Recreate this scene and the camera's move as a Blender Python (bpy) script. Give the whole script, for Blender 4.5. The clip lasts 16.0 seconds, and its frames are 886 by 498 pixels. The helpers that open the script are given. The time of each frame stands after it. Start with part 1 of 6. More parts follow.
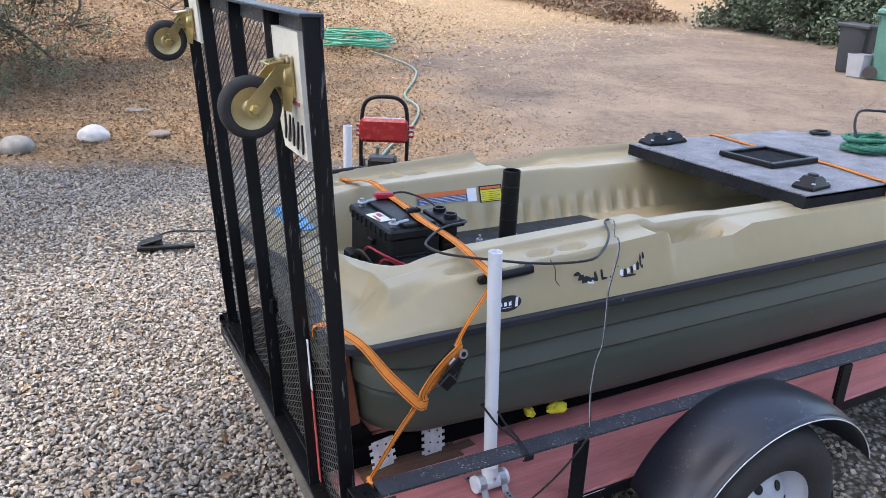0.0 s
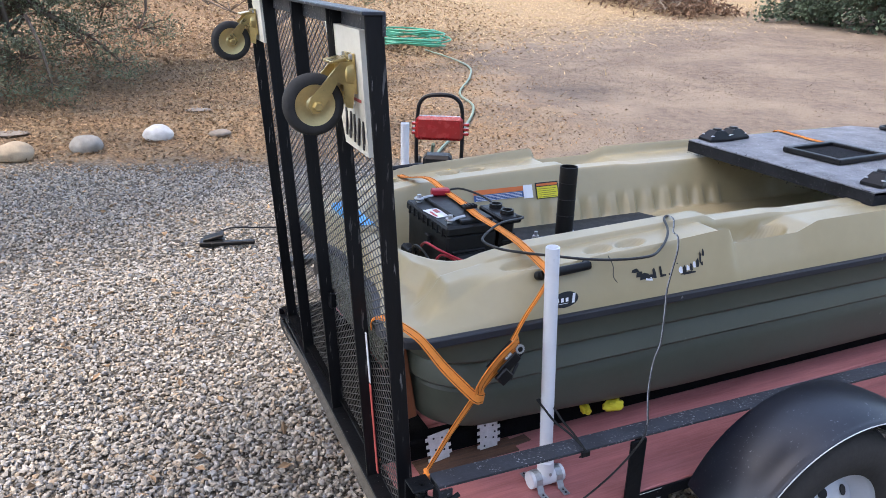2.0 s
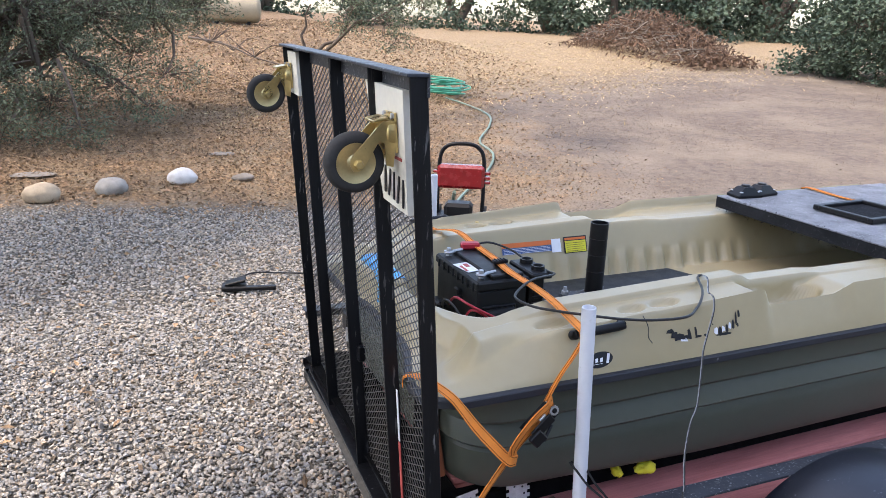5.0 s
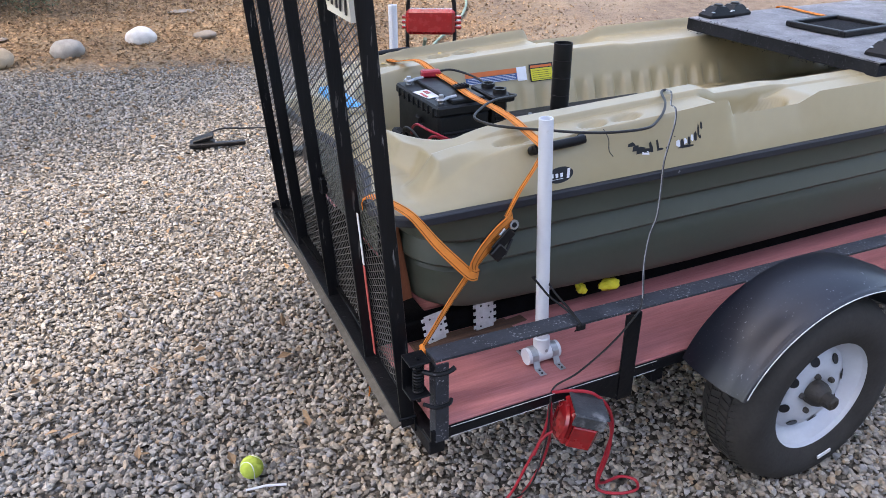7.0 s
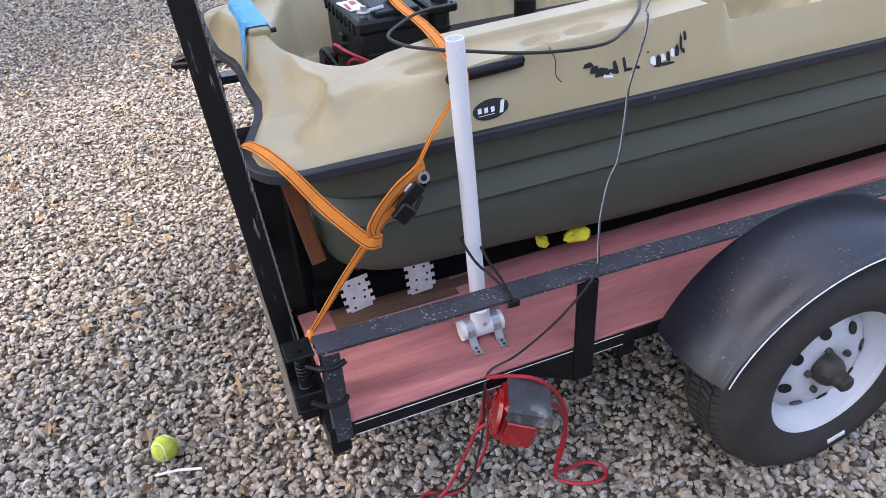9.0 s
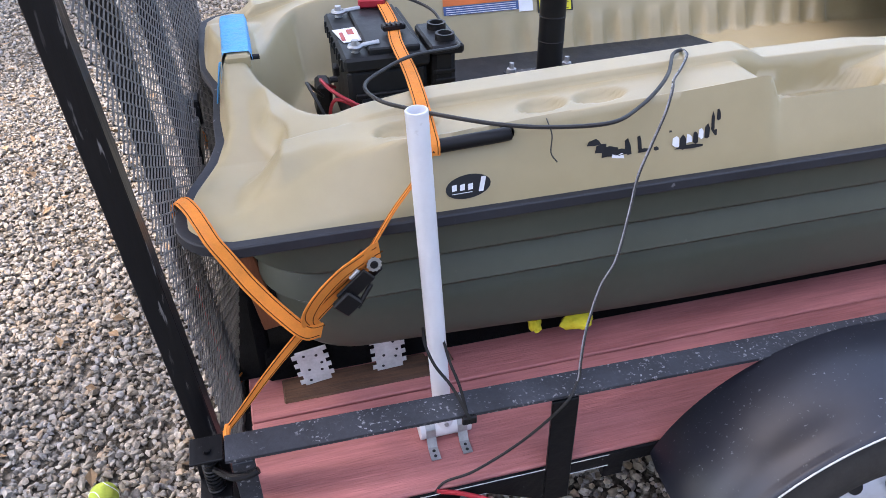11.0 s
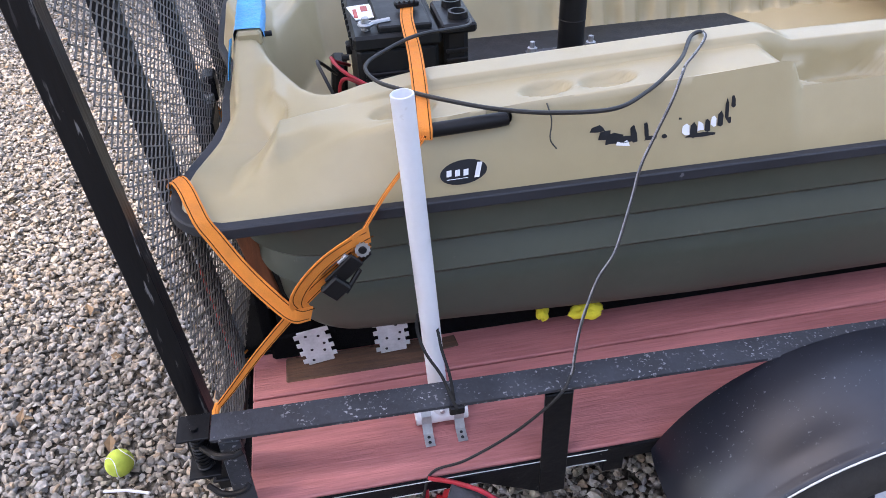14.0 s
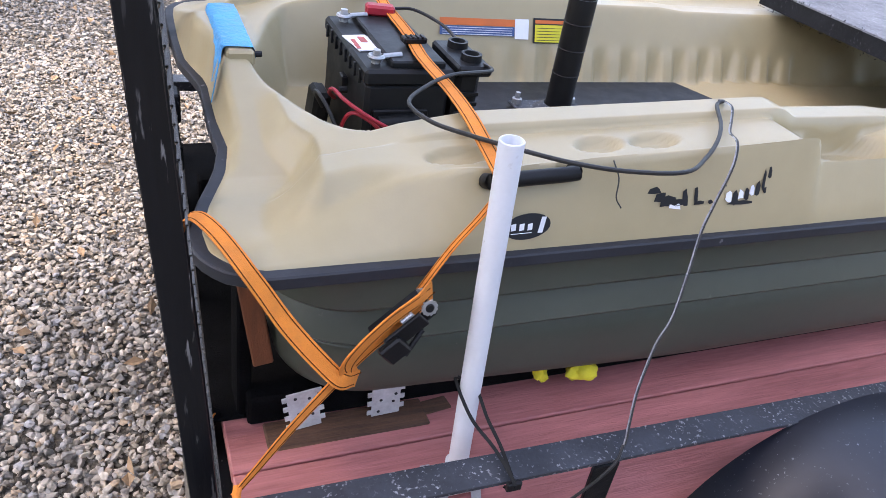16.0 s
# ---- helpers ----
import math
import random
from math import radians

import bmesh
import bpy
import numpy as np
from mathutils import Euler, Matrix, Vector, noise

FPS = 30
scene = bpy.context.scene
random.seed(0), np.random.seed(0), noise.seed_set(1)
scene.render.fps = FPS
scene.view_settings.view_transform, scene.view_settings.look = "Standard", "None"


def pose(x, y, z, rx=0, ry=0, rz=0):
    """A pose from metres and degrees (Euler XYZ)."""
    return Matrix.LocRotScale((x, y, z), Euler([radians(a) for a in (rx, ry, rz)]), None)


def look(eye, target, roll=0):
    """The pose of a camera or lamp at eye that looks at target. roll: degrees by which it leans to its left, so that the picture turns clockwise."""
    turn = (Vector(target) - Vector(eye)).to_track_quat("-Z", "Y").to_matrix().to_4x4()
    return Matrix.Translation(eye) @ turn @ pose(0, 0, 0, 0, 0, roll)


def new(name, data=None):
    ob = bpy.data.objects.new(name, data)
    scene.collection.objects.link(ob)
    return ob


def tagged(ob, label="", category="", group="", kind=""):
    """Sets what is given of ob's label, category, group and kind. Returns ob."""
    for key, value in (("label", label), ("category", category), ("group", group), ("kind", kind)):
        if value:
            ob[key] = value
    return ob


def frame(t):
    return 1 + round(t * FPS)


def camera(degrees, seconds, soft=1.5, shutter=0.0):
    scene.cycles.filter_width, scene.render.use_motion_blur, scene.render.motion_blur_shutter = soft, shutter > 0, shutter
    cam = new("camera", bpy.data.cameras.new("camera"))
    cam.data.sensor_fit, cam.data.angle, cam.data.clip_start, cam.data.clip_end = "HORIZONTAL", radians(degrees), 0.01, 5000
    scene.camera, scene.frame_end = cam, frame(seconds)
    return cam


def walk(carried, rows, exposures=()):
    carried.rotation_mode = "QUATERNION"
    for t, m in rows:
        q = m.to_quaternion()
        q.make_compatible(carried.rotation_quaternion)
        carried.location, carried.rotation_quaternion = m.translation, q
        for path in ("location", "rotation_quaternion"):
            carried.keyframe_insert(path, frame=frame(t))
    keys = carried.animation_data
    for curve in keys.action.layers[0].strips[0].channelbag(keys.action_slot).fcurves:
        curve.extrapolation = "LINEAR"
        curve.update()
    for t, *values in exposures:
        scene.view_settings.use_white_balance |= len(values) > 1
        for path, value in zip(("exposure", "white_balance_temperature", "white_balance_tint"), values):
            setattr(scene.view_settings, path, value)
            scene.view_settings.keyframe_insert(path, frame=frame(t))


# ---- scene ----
cam = camera(60.7, 16.0, soft=0.55)
PATH = [
    (0, (-0.244, -0.012, 1.644), (0.686, 1.623, 0.964), 2.5),
    (0.5, (-0.251, -0.018, 1.642), (0.653, 1.633, 0.965), 2.0),
    (1, (-0.256, -0.027, 1.644), (0.615, 1.642, 0.968), 1.6),
    (1.5, (-0.268, -0.024, 1.639), (0.565, 1.661, 0.956), 1.4),
    (2, (-0.26, -0.022, 1.641), (0.544, 1.675, 0.953), 1.4),
    (2.5, (-0.261, -0.009, 1.637), (0.521, 1.7, 0.954), 1.7),
    (3, (-0.29, 0.02, 1.645), (0.483, 1.745, 0.991), 2.2),
    (3.2, (-0.303, 0.039, 1.652), (0.469, 1.771, 1.016), 2.4),
    (5.3, (-0.295, 0.007, 1.668), (0.489, 1.754, 1.089), 2.0),
    (5.5, (-0.294, -0.002, 1.67), (0.49, 1.736, 1.065), 1.8),
    (6, (-0.279, -0.031, 1.62), (0.503, 1.673, 0.923), 1.3),
    (6.5, (-0.265, -0.046, 1.571), (0.517, 1.609, 0.766), 0.7),
    (7, (-0.244, -0.023, 1.56), (0.526, 1.583, 0.649), -0.0),
    (7.5, (-0.214, 0.105, 1.549), (0.52, 1.678, 0.555), -1.2),
    (8, (-0.042, 0.238, 1.5), (0.635, 1.794, 0.442), -2.5),
    (8.5, (0.107, 0.238, 1.484), (0.725, 1.791, 0.386), -3.5),
    (9, (0.196, 0.19, 1.474), (0.77, 1.743, 0.352), -3.7),
    (9.5, (0.193, 0.15, 1.509), (0.737, 1.707, 0.378), -3.3),
    (10, (0.253, 0.273, 1.508), (0.779, 1.839, 0.381), -2.1),
    (10.2, (0.3, 0.346, 1.504), (0.819, 1.916, 0.378), -1.5),
    (12.3, (0.573, 0.429, 1.49), (0.79, 2.002, 0.274), -2.5),
    (12.5, (0.569, 0.436, 1.5), (0.789, 2.002, 0.275), -2.7),
    (13, (0.574, 0.415, 1.5), (0.797, 1.984, 0.279), -2.8),
    (13.5, (0.579, 0.409, 1.493), (0.809, 1.986, 0.284), -2.9),
    (14, (0.568, 0.41, 1.493), (0.819, 1.992, 0.297), -2.4),
    (14.5, (0.562, 0.394, 1.504), (0.863, 1.99, 0.337), -1.3),
    (15, (0.518, 0.444, 1.509), (0.936, 2.031, 0.365), 1.3),
    (15.5, (0.413, 0.498, 1.474), (0.984, 2.05, 0.35), 4.7),
    (16, (0.234, 0.606, 1.431), (0.98, 2.114, 0.35), 10.0),
]
walk(cam, [(t, look(eye, target, roll)) for t, eye, target, roll in PATH], ((0, 2.22, 7000, 13), (6, 2.22, 7100, 14), (9, 2.52, 7450, 16), (16, 2.6, 7400, 18)))

# ---------- world, sun, exposure ----------
world = bpy.data.worlds.new("world")
scene.world = world
world.use_nodes = True
wn = world.node_tree
bg = wn.nodes["Background"]
sky = wn.nodes.new("ShaderNodeTexSky")
sky.sky_type, sky.sun_disc = "NISHITA", False
SUN_EL, SUN_AZ = radians(63), radians(-84)
sky.sun_elevation, sky.sun_rotation = SUN_EL, SUN_AZ
sky.dust_density, sky.air_density = 2.0, 1.0
wn.links.new(sky.outputs[0], bg.inputs[0])
bg.inputs[1].default_value = 0.15
sun = new("sun", bpy.data.lights.new("sun", "SUN"))
sun.data.energy, sun.data.angle, sun.data.color = 0.85, radians(5), (1.0, 0.94, 0.86)
sdir = Vector((math.sin(SUN_AZ) * math.cos(SUN_EL), math.cos(SUN_AZ) * math.cos(SUN_EL), math.sin(SUN_EL)))
sun.matrix_world = look(sdir * 30, (0, 0, 0))


# ---------- materials ----------
def material(name, colour, rough=0.6, metal=0.0, vary=0.12, scale=8.0, colour2=None, spots=0.0, spot_colour=(0.5, 0.5, 0.5), spot_scale=60.0,
             bump=0.15, bump_scale=80.0, stretch=(1, 1, 1), piece=0.0, island=0.0, coat=0.0, rough2=None, spot_edge=0.04, spec=0.5):
    """A painted, moulded or worn surface: two scales of tone, optional spots and relief."""
    m = bpy.data.materials.new(name)
    m.use_nodes = True
    nt = m.node_tree
    bs = nt.nodes["Principled BSDF"]
    N = lambda kind: nt.nodes.new("ShaderNode" + kind)
    co, mp = N("TexCoord"), N("Mapping")
    mp.inputs["Scale"].default_value = stretch
    nt.links.new(co.outputs["Object"], mp.inputs[0])

    def nz(sc, detail=5, rgh=0.6):
        n = N("TexNoise")
        n.inputs["Scale"].default_value, n.inputs["Detail"].default_value, n.inputs["Roughness"].default_value = sc, detail, rgh
        nt.links.new(mp.outputs[0], n.inputs["Vector"])
        return n.outputs[0]

    def mixc(f, a, b):
        x = N("Mix")
        x.data_type = "RGBA"
        for k, v in ((0, f), (6, a), (7, b)):
            if isinstance(v, (tuple, list)):
                x.inputs[k].default_value = (*v, 1)
            elif isinstance(v, (int, float)):
                x.inputs[k].default_value = v
            else:
                nt.links.new(v, x.inputs[k])
        return x.outputs[2]

    def ramp(v, lo, hi):
        r = N("MapRange")
        r.inputs[1].default_value, r.inputs[2].default_value = lo, hi
        nt.links.new(v, r.inputs[0])
        return r.outputs[0]

    dark = tuple(c * (1 - 2 * vary) for c in colour)
    light = colour2 or tuple(min(1, c * (1 + vary)) for c in colour)
    big = ramp(nz(scale), 0.32, 0.68)
    c = mixc(big, dark, light)
    fine = ramp(nz(scale * 9, 3), 0.3, 0.7)
    c2 = mixc(fine, tuple(x * (1 - vary) for x in colour), light)
    c = mixc(0.4, c, c2)
    if piece or island:
        if island:
            g = N("NewGeometry")
            rnd = g.outputs["Random Per Island"]
        else:
            g = N("ObjectInfo")
            rnd = g.outputs["Random"]
        h = N("HueSaturation")
        nt.links.new(ramp(rnd, 0, 1), h.inputs["Value"])
        h.inputs["Value"].default_value = 1
        mr = h.inputs["Value"].links[0].from_node
        a = piece or island
        mr.inputs[3].default_value, mr.inputs[4].default_value = 1 - a, 1 + a
        nt.links.new(c, h.inputs["Color"])
        c = h.outputs[0]
    if spots:
        s = ramp(nz(spot_scale, 4, 0.55), 0.5 + spots, 0.5 + spots + spot_edge)
        s2 = ramp(nz(spot_scale * 0.12, 2), 0.42, 0.6)
        mu = N("Math")
        mu.operation = "MULTIPLY"
        nt.links.new(s, mu.inputs[0]), nt.links.new(s2, mu.inputs[1])
        c = mixc(mu.outputs[0], c, spot_colour)
    nt.links.new(c, bs.inputs["Base Color"])
    rr = N("MapRange")
    rr.inputs[3].default_value, rr.inputs[4].default_value = rough, rough2 if rough2 is not None else min(1, rough + 0.15)
    nt.links.new(big, rr.inputs[0])
    nt.links.new(rr.outputs[0], bs.inputs["Roughness"])
    bs.inputs["Metallic"].default_value = metal
    bs.inputs["Specular IOR Level"].default_value = spec
    bs.inputs["Coat Weight"].default_value, bs.inputs["Coat Roughness"].default_value = coat, 0.2
    if bump:
        b = N("Bump")
        b.inputs["Strength"].default_value, b.inputs["Distance"].default_value = bump, 0.004
        nt.links.new(nz(bump_scale, 4), b.inputs["Height"])
        nt.links.new(b.outputs[0], bs.inputs["Normal"])
    return m


TAN = material("tan_plastic", (0.350, 0.287, 0.166), 0.30, vary=0.05, scale=3, bump=0.05, bump_scale=300, spots=0.16, spot_colour=(0.30, 0.242, 0.138), spot_scale=9, spot_edge=0.2)
GREEN = material("olive_plastic", (0.066, 0.074, 0.055), 0.42, vary=0.1, scale=4, bump=0.06, bump_scale=260, spots=0.2, spot_colour=(0.14, 0.14, 0.11), spot_scale=40)
RIM = material("charcoal_rubber", (0.024, 0.026, 0.032), 0.55, vary=0.15, scale=9, spots=0.17, spot_colour=(0.16, 0.16, 0.17), spot_scale=50, spec=0.35)
BLACK_STEEL = material("black_steel_paint", (0.006, 0.0065, 0.008), 0.32, vary=0.25, scale=12, bump=0.25, bump_scale=60, spots=0.17, spot_colour=(0.10, 0.10, 0.105), spot_scale=90, spec=0.22)
WORN_STEEL = material("worn_black_steel", (0.030, 0.034, 0.043), 0.4, vary=0.3, scale=14, bump=0.3, bump_scale=70, spots=0.085, spot_colour=(0.32, 0.33, 0.34), spot_scale=150, spot_edge=0.09, spec=0.45)
MESH_STEEL = material("weathered_mesh_steel", (0.11, 0.106, 0.10), 0.5, metal=0.3, vary=0.2, scale=20, bump=0, spec=0.3)
FENDER = material("fender_black", (0.010, 0.012, 0.019), 0.30, vary=0.2, scale=5, rough2=0.38, spots=0.15, spot_colour=(0.15, 0.155, 0.17), spot_scale=150, spot_edge=0.05, bump=0.03, bump_scale=9, coat=0.05, spec=0.5)
RED_DECK = material("red_painted_plank", (0.40, 0.125, 0.12), 0.5, vary=0.24, scale=3.5, stretch=(0.6, 9, 9), bump=0.5, bump_scale=26, spots=0.2, spot_colour=(0.16, 0.03, 0.028), spot_scale=14, piece=0.1, colour2=(0.50, 0.19, 0.18))
BARE_WOOD = material("bare_weathered_wood", (0.075, 0.032, 0.018), 0.75, vary=0.4, scale=6, stretch=(0.8, 14, 14), bump=0.7, bump_scale=20, colour2=(0.15, 0.075, 0.042))
GATE_PAINT = material("worn_gate_paint", (0.007, 0.0075, 0.009), 0.34, vary=0.3, scale=12, bump=0.45, bump_scale=40, stretch=(1, 1, 0.12), spots=0.13, spot_colour=(0.16, 0.155, 0.15), spot_scale=110, spot_edge=0.05, spec=0.3)
DUSTY_STEEL = material("dusty_bare_steel", (0.10, 0.09, 0.075), 0.8, vary=0.35, scale=7, bump=0.5, bump_scale=60, spots=0.12, spot_colour=(0.05, 0.047, 0.042), spot_scale=30, spot_edge=0.1, spec=0.2)
# Near-black, barely reflective: paints shade into the gaps round the hull.
GAP_SHADE = material("gap_shade_black", (0.006, 0.006, 0.0065), 0.95, vary=0.3, scale=20, bump=0.8, bump_scale=300, spec=0.05)
TAPE = material("dirty_grey_tape", (0.05, 0.054, 0.06), 0.35, vary=0.4, scale=14, bump=1.0, bump_scale=30, spots=-0.02, spot_colour=(0.34, 0.35, 0.36), spot_scale=36, spot_edge=0.16)
PLATE = material("dull_zinc_plate", (0.58, 0.58, 0.58), 0.5, metal=0.1, vary=0.2, scale=18, bump=0.15)
GALV = material("galvanised_steel", (0.42, 0.43, 0.44), 0.42, metal=0.75, vary=0.16, scale=25, bump=0.1)
PVC = material("white_pvc", (0.64, 0.65, 0.68), 0.32, vary=0.04, scale=14, spots=0.2, spot_colour=(0.4, 0.38, 0.36), spot_scale=28)
ORANGE = material("orange_webbing", (0.72, 0.22, 0.03), 0.8, vary=0.1, scale=40, bump=0.5, bump_scale=700)
BLACK_WEB = material("black_stitching", (0.02, 0.02, 0.02), 0.85, vary=0.1, spec=0.1)
STITCH = material("dark_brown_stitching", (0.10, 0.035, 0.008), 0.85, vary=0.2, spec=0.1)
RUBBER = material("tyre_rubber", (0.042, 0.040, 0.038), 0.78, vary=0.2, scale=10, bump=0.25, spots=0.17, spot_colour=(0.055, 0.052, 0.05), spot_scale=20, spot_edge=0.2, spec=0.2)
WHITE_RIM = material("white_rim_paint", (0.50, 0.53, 0.58), 0.35, vary=0.06, scale=10, spots=0.2, spot_colour=(0.2, 0.17, 0.14), spot_scale=24, bump=0.03)
GREASE = material("greasy_hub", (0.03, 0.026, 0.022), 0.5, vary=0.3, scale=30, bump=0.8)
BLACK_PLASTIC = material("black_plastic", (0.007, 0.007, 0.0078), 0.36, vary=0.2, scale=20, bump=0.1, bump_scale=200, spots=0.2, spot_colour=(0.04, 0.04, 0.04), spot_scale=40, spec=0.25)
BATTERY = material("battery_case", (0.010, 0.011, 0.012), 0.42, vary=0.2, scale=14, bump=0.08, spots=0.19, spot_colour=(0.12, 0.12, 0.12), spot_scale=30, spec=0.25)
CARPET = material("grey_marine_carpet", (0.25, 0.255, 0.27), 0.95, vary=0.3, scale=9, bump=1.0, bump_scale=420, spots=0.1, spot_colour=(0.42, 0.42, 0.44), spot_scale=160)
# The same carpet, with the shade on sides and inset put into its colour.
CARPET_SHADE = material("shaded_carpet_edge", (0.022, 0.023, 0.026), 0.95, vary=0.25, scale=8, bump=1.0, bump_scale=420, spots=0.12, spot_colour=(0.08, 0.082, 0.09), spot_scale=160, spec=0.1)
RED_PLASTIC = material("red_lens", (0.26, 0.008, 0.010), 0.18, vary=0.15, scale=20, bump=0.03, coat=0.4)
RED_WIRE = material("red_wire", (0.36, 0.015, 0.028), 0.4, vary=0.1)
BLACK_WIRE = material("black_wire", (0.02, 0.02, 0.02), 0.4, vary=0.1, spec=0.35)
# Pale grey stands in for the highlight along the dark wire.
WIRE_HIGHLIGHT = material("wire_highlight_grey", (0.24, 0.24, 0.25), 0.2, vary=0.3, scale=60)
BRASS = material("zinc_yellow_plate", (0.66, 0.50, 0.22), 0.24, metal=0.85, vary=0.15, scale=16, bump=0.1)
HUB_CREAM = material("castor_hub_zinc", (0.60, 0.47, 0.23), 0.34, metal=0.7, vary=0.12, scale=20)
WHITE_BOARD = material("cream_painted_board", (0.66, 0.62, 0.52), 0.5, vary=0.1, scale=7, spots=0.14, spot_colour=(0.05, 0.045, 0.04), spot_scale=11, spot_edge=0.02)
BLUE_TAPE = material("blue_masking_tape", (0.04, 0.33, 0.66), 0.4, vary=0.18, scale=30, bump=0.9, bump_scale=90)
YELLOW = material("yellow_cloth", (0.62, 0.52, 0.03), 0.8, vary=0.12, scale=30, bump=0.6)
BALL = material("tennis_felt", (0.46, 0.56, 0.08), 0.95, vary=0.1, scale=40, bump=0.8, bump_scale=500)
WHITE_LABEL = material("white_label", (0.7, 0.71, 0.73), 0.4, vary=0.05, scale=30, bump=0)
YELLOW_LABEL = material("yellow_label", (0.62, 0.55, 0.02), 0.4, vary=0.06, scale=30, bump=0)
ORANGE_LABEL = material("orange_label", (0.6, 0.13, 0.02), 0.4, vary=0.06, scale=30, bump=0)
BLUE_LABEL = material("blue_label", (0.03, 0.08, 0.22), 0.4, vary=0.06, scale=30, bump=0)
DARK_LABEL = material("dark_label", (0.012, 0.013, 0.016), 0.35, vary=0.1, scale=30, bump=0, spec=0.3)
RED_TAPE = material("red_tape", (0.40, 0.07, 0.06), 0.5, vary=0.1, scale=30)
GREEN_ROPE = material("green_rope", (0.02, 0.10, 0.06), 0.7, vary=0.5, scale=120, colour2=(0.05, 0.28, 0.17))
HOSE = material("green_hose", (0.05, 0.30, 0.19), 0.4, vary=0.15, scale=30)
# Paler copy of the hose, sunlight put into its colour.
SUNLIT_HOSE = material("sunlit_green_hose", (0.15, 0.21, 0.16), 0.45, vary=0.15, scale=30)
STONE_W = material("pale_river_stone", (0.55, 0.53, 0.5), 0.7, vary=0.15, scale=12, bump=0.3)
STONE_G = material("grey_river_stone", (0.27, 0.25, 0.22), 0.75, vary=0.2, scale=10, bump=0.4)
STONE_D = material("dull_sunk_stone", (0.20, 0.17, 0.14), 0.85, vary=0.2, scale=10, bump=0.4)
STONE_T = material("tan_river_stone", (0.36, 0.28, 0.19), 0.75, vary=0.2, scale=10, bump=0.4)
BARK = material("oak_bark", (0.10, 0.075, 0.055), 0.9, vary=0.3, scale=12, stretch=(1, 1, 0.3), bump=1.0, bump_scale=30)
TWIG = material("grey_dry_twig", (0.20, 0.165, 0.13), 0.9, vary=0.3, scale=20, island=0.4)
RUST_TWIG = material("rust_dry_leaf", (0.135, 0.08, 0.05), 0.9, vary=0.25, scale=20, island=0.5)
LEAF = material("oak_leaf", (0.115, 0.132, 0.075), 0.6, vary=0.2, scale=9, island=0.5, bump=0)
LEAF_FAR = material("far_leaf", (0.055, 0.082, 0.05), 0.7, vary=0.2, scale=9, island=0.45, bump=0)
LITTER = material("dry_leaf_litter", (0.25, 0.162, 0.092), 0.85, vary=0.25, scale=9, island=0.6, bump=0)
CRUMB = material("dry_leaf_crumb", (0.165, 0.122, 0.086), 0.85, vary=0.2, scale=9, island=0.38, bump=0)
STRAW = material("dry_straw", (0.46, 0.35, 0.20), 0.85, vary=0.2, scale=9, island=0.4, bump=0)
BIN_GREEN = material("green_bin_plastic", (0.06, 0.16, 0.13), 0.5, vary=0.12, scale=4)
BIN_DARK = material("charcoal_bin_plastic", (0.018, 0.021, 0.026), 0.5, vary=0.12, scale=4)
BIN_GREY = material("grey_bucket_plastic", (0.25, 0.26, 0.28), 0.5, vary=0.12, scale=4)


def pebble_material():
    """River gravel: each stone takes one of several greys, tans and bluish tones."""
    m = bpy.data.materials.new("pebble_stone")
    m.use_nodes = True
    nt = m.node_tree
    bs = nt.nodes["Principled BSDF"]
    geo, rp = nt.nodes.new("ShaderNodeNewGeometry"), nt.nodes.new("ShaderNodeValToRGB")
    tones = ((0.0, (0.12, 0.11, 0.098)), (0.13, (0.24, 0.22, 0.195)), (0.27, (0.37, 0.325, 0.262)), (0.40, (0.22, 0.18, 0.135)), (0.53, (0.40, 0.36, 0.305)), (0.66, (0.27, 0.265, 0.262)), (0.80, (0.47, 0.42, 0.345)), (0.92, (0.33, 0.24, 0.155)), (1.0, (0.52, 0.485, 0.42)))
    while len(rp.color_ramp.elements) < len(tones):
        rp.color_ramp.elements.new(0.5)
    for el, (p, c) in zip(rp.color_ramp.elements, tones):
        el.position, el.color = p, (*c, 1)
    nt.links.new(geo.outputs["Random Per Island"], rp.inputs[0])
    co, nz = nt.nodes.new("ShaderNodeTexCoord"), nt.nodes.new("ShaderNodeTexNoise")
    nz.inputs["Scale"].default_value, nz.inputs["Detail"].default_value = 90, 5
    nt.links.new(co.outputs["Object"], nz.inputs["Vector"])
    mx, mr = nt.nodes.new("ShaderNodeMix"), nt.nodes.new("ShaderNodeMapRange")
    mx.data_type, mx.blend_type = "RGBA", "MULTIPLY"
    mr.inputs[1].default_value, mr.inputs[2].default_value, mr.inputs[3].default_value, mr.inputs[4].default_value = 0.3, 0.7, 0.72, 1.15
    nt.links.new(nz.outputs[0], mr.inputs[0])
    nt.links.new(rp.outputs[0], mx.inputs[6]), nt.links.new(mr.outputs[0], mx.inputs[7])
    mx.inputs[0].default_value = 1.0
    nt.links.new(mx.outputs[2], bs.inputs["Base Color"])
    bs.inputs["Roughness"].default_value = 0.7
    bp = nt.nodes.new("ShaderNodeBump")
    bp.inputs["Strength"].default_value, bp.inputs["Distance"].default_value = 0.35, 0.004
    nt.links.new(nz.outputs[0], bp.inputs["Height"])
    nt.links.new(bp.outputs[0], bs.inputs["Normal"])
    return m


PEBBLE = pebble_material()


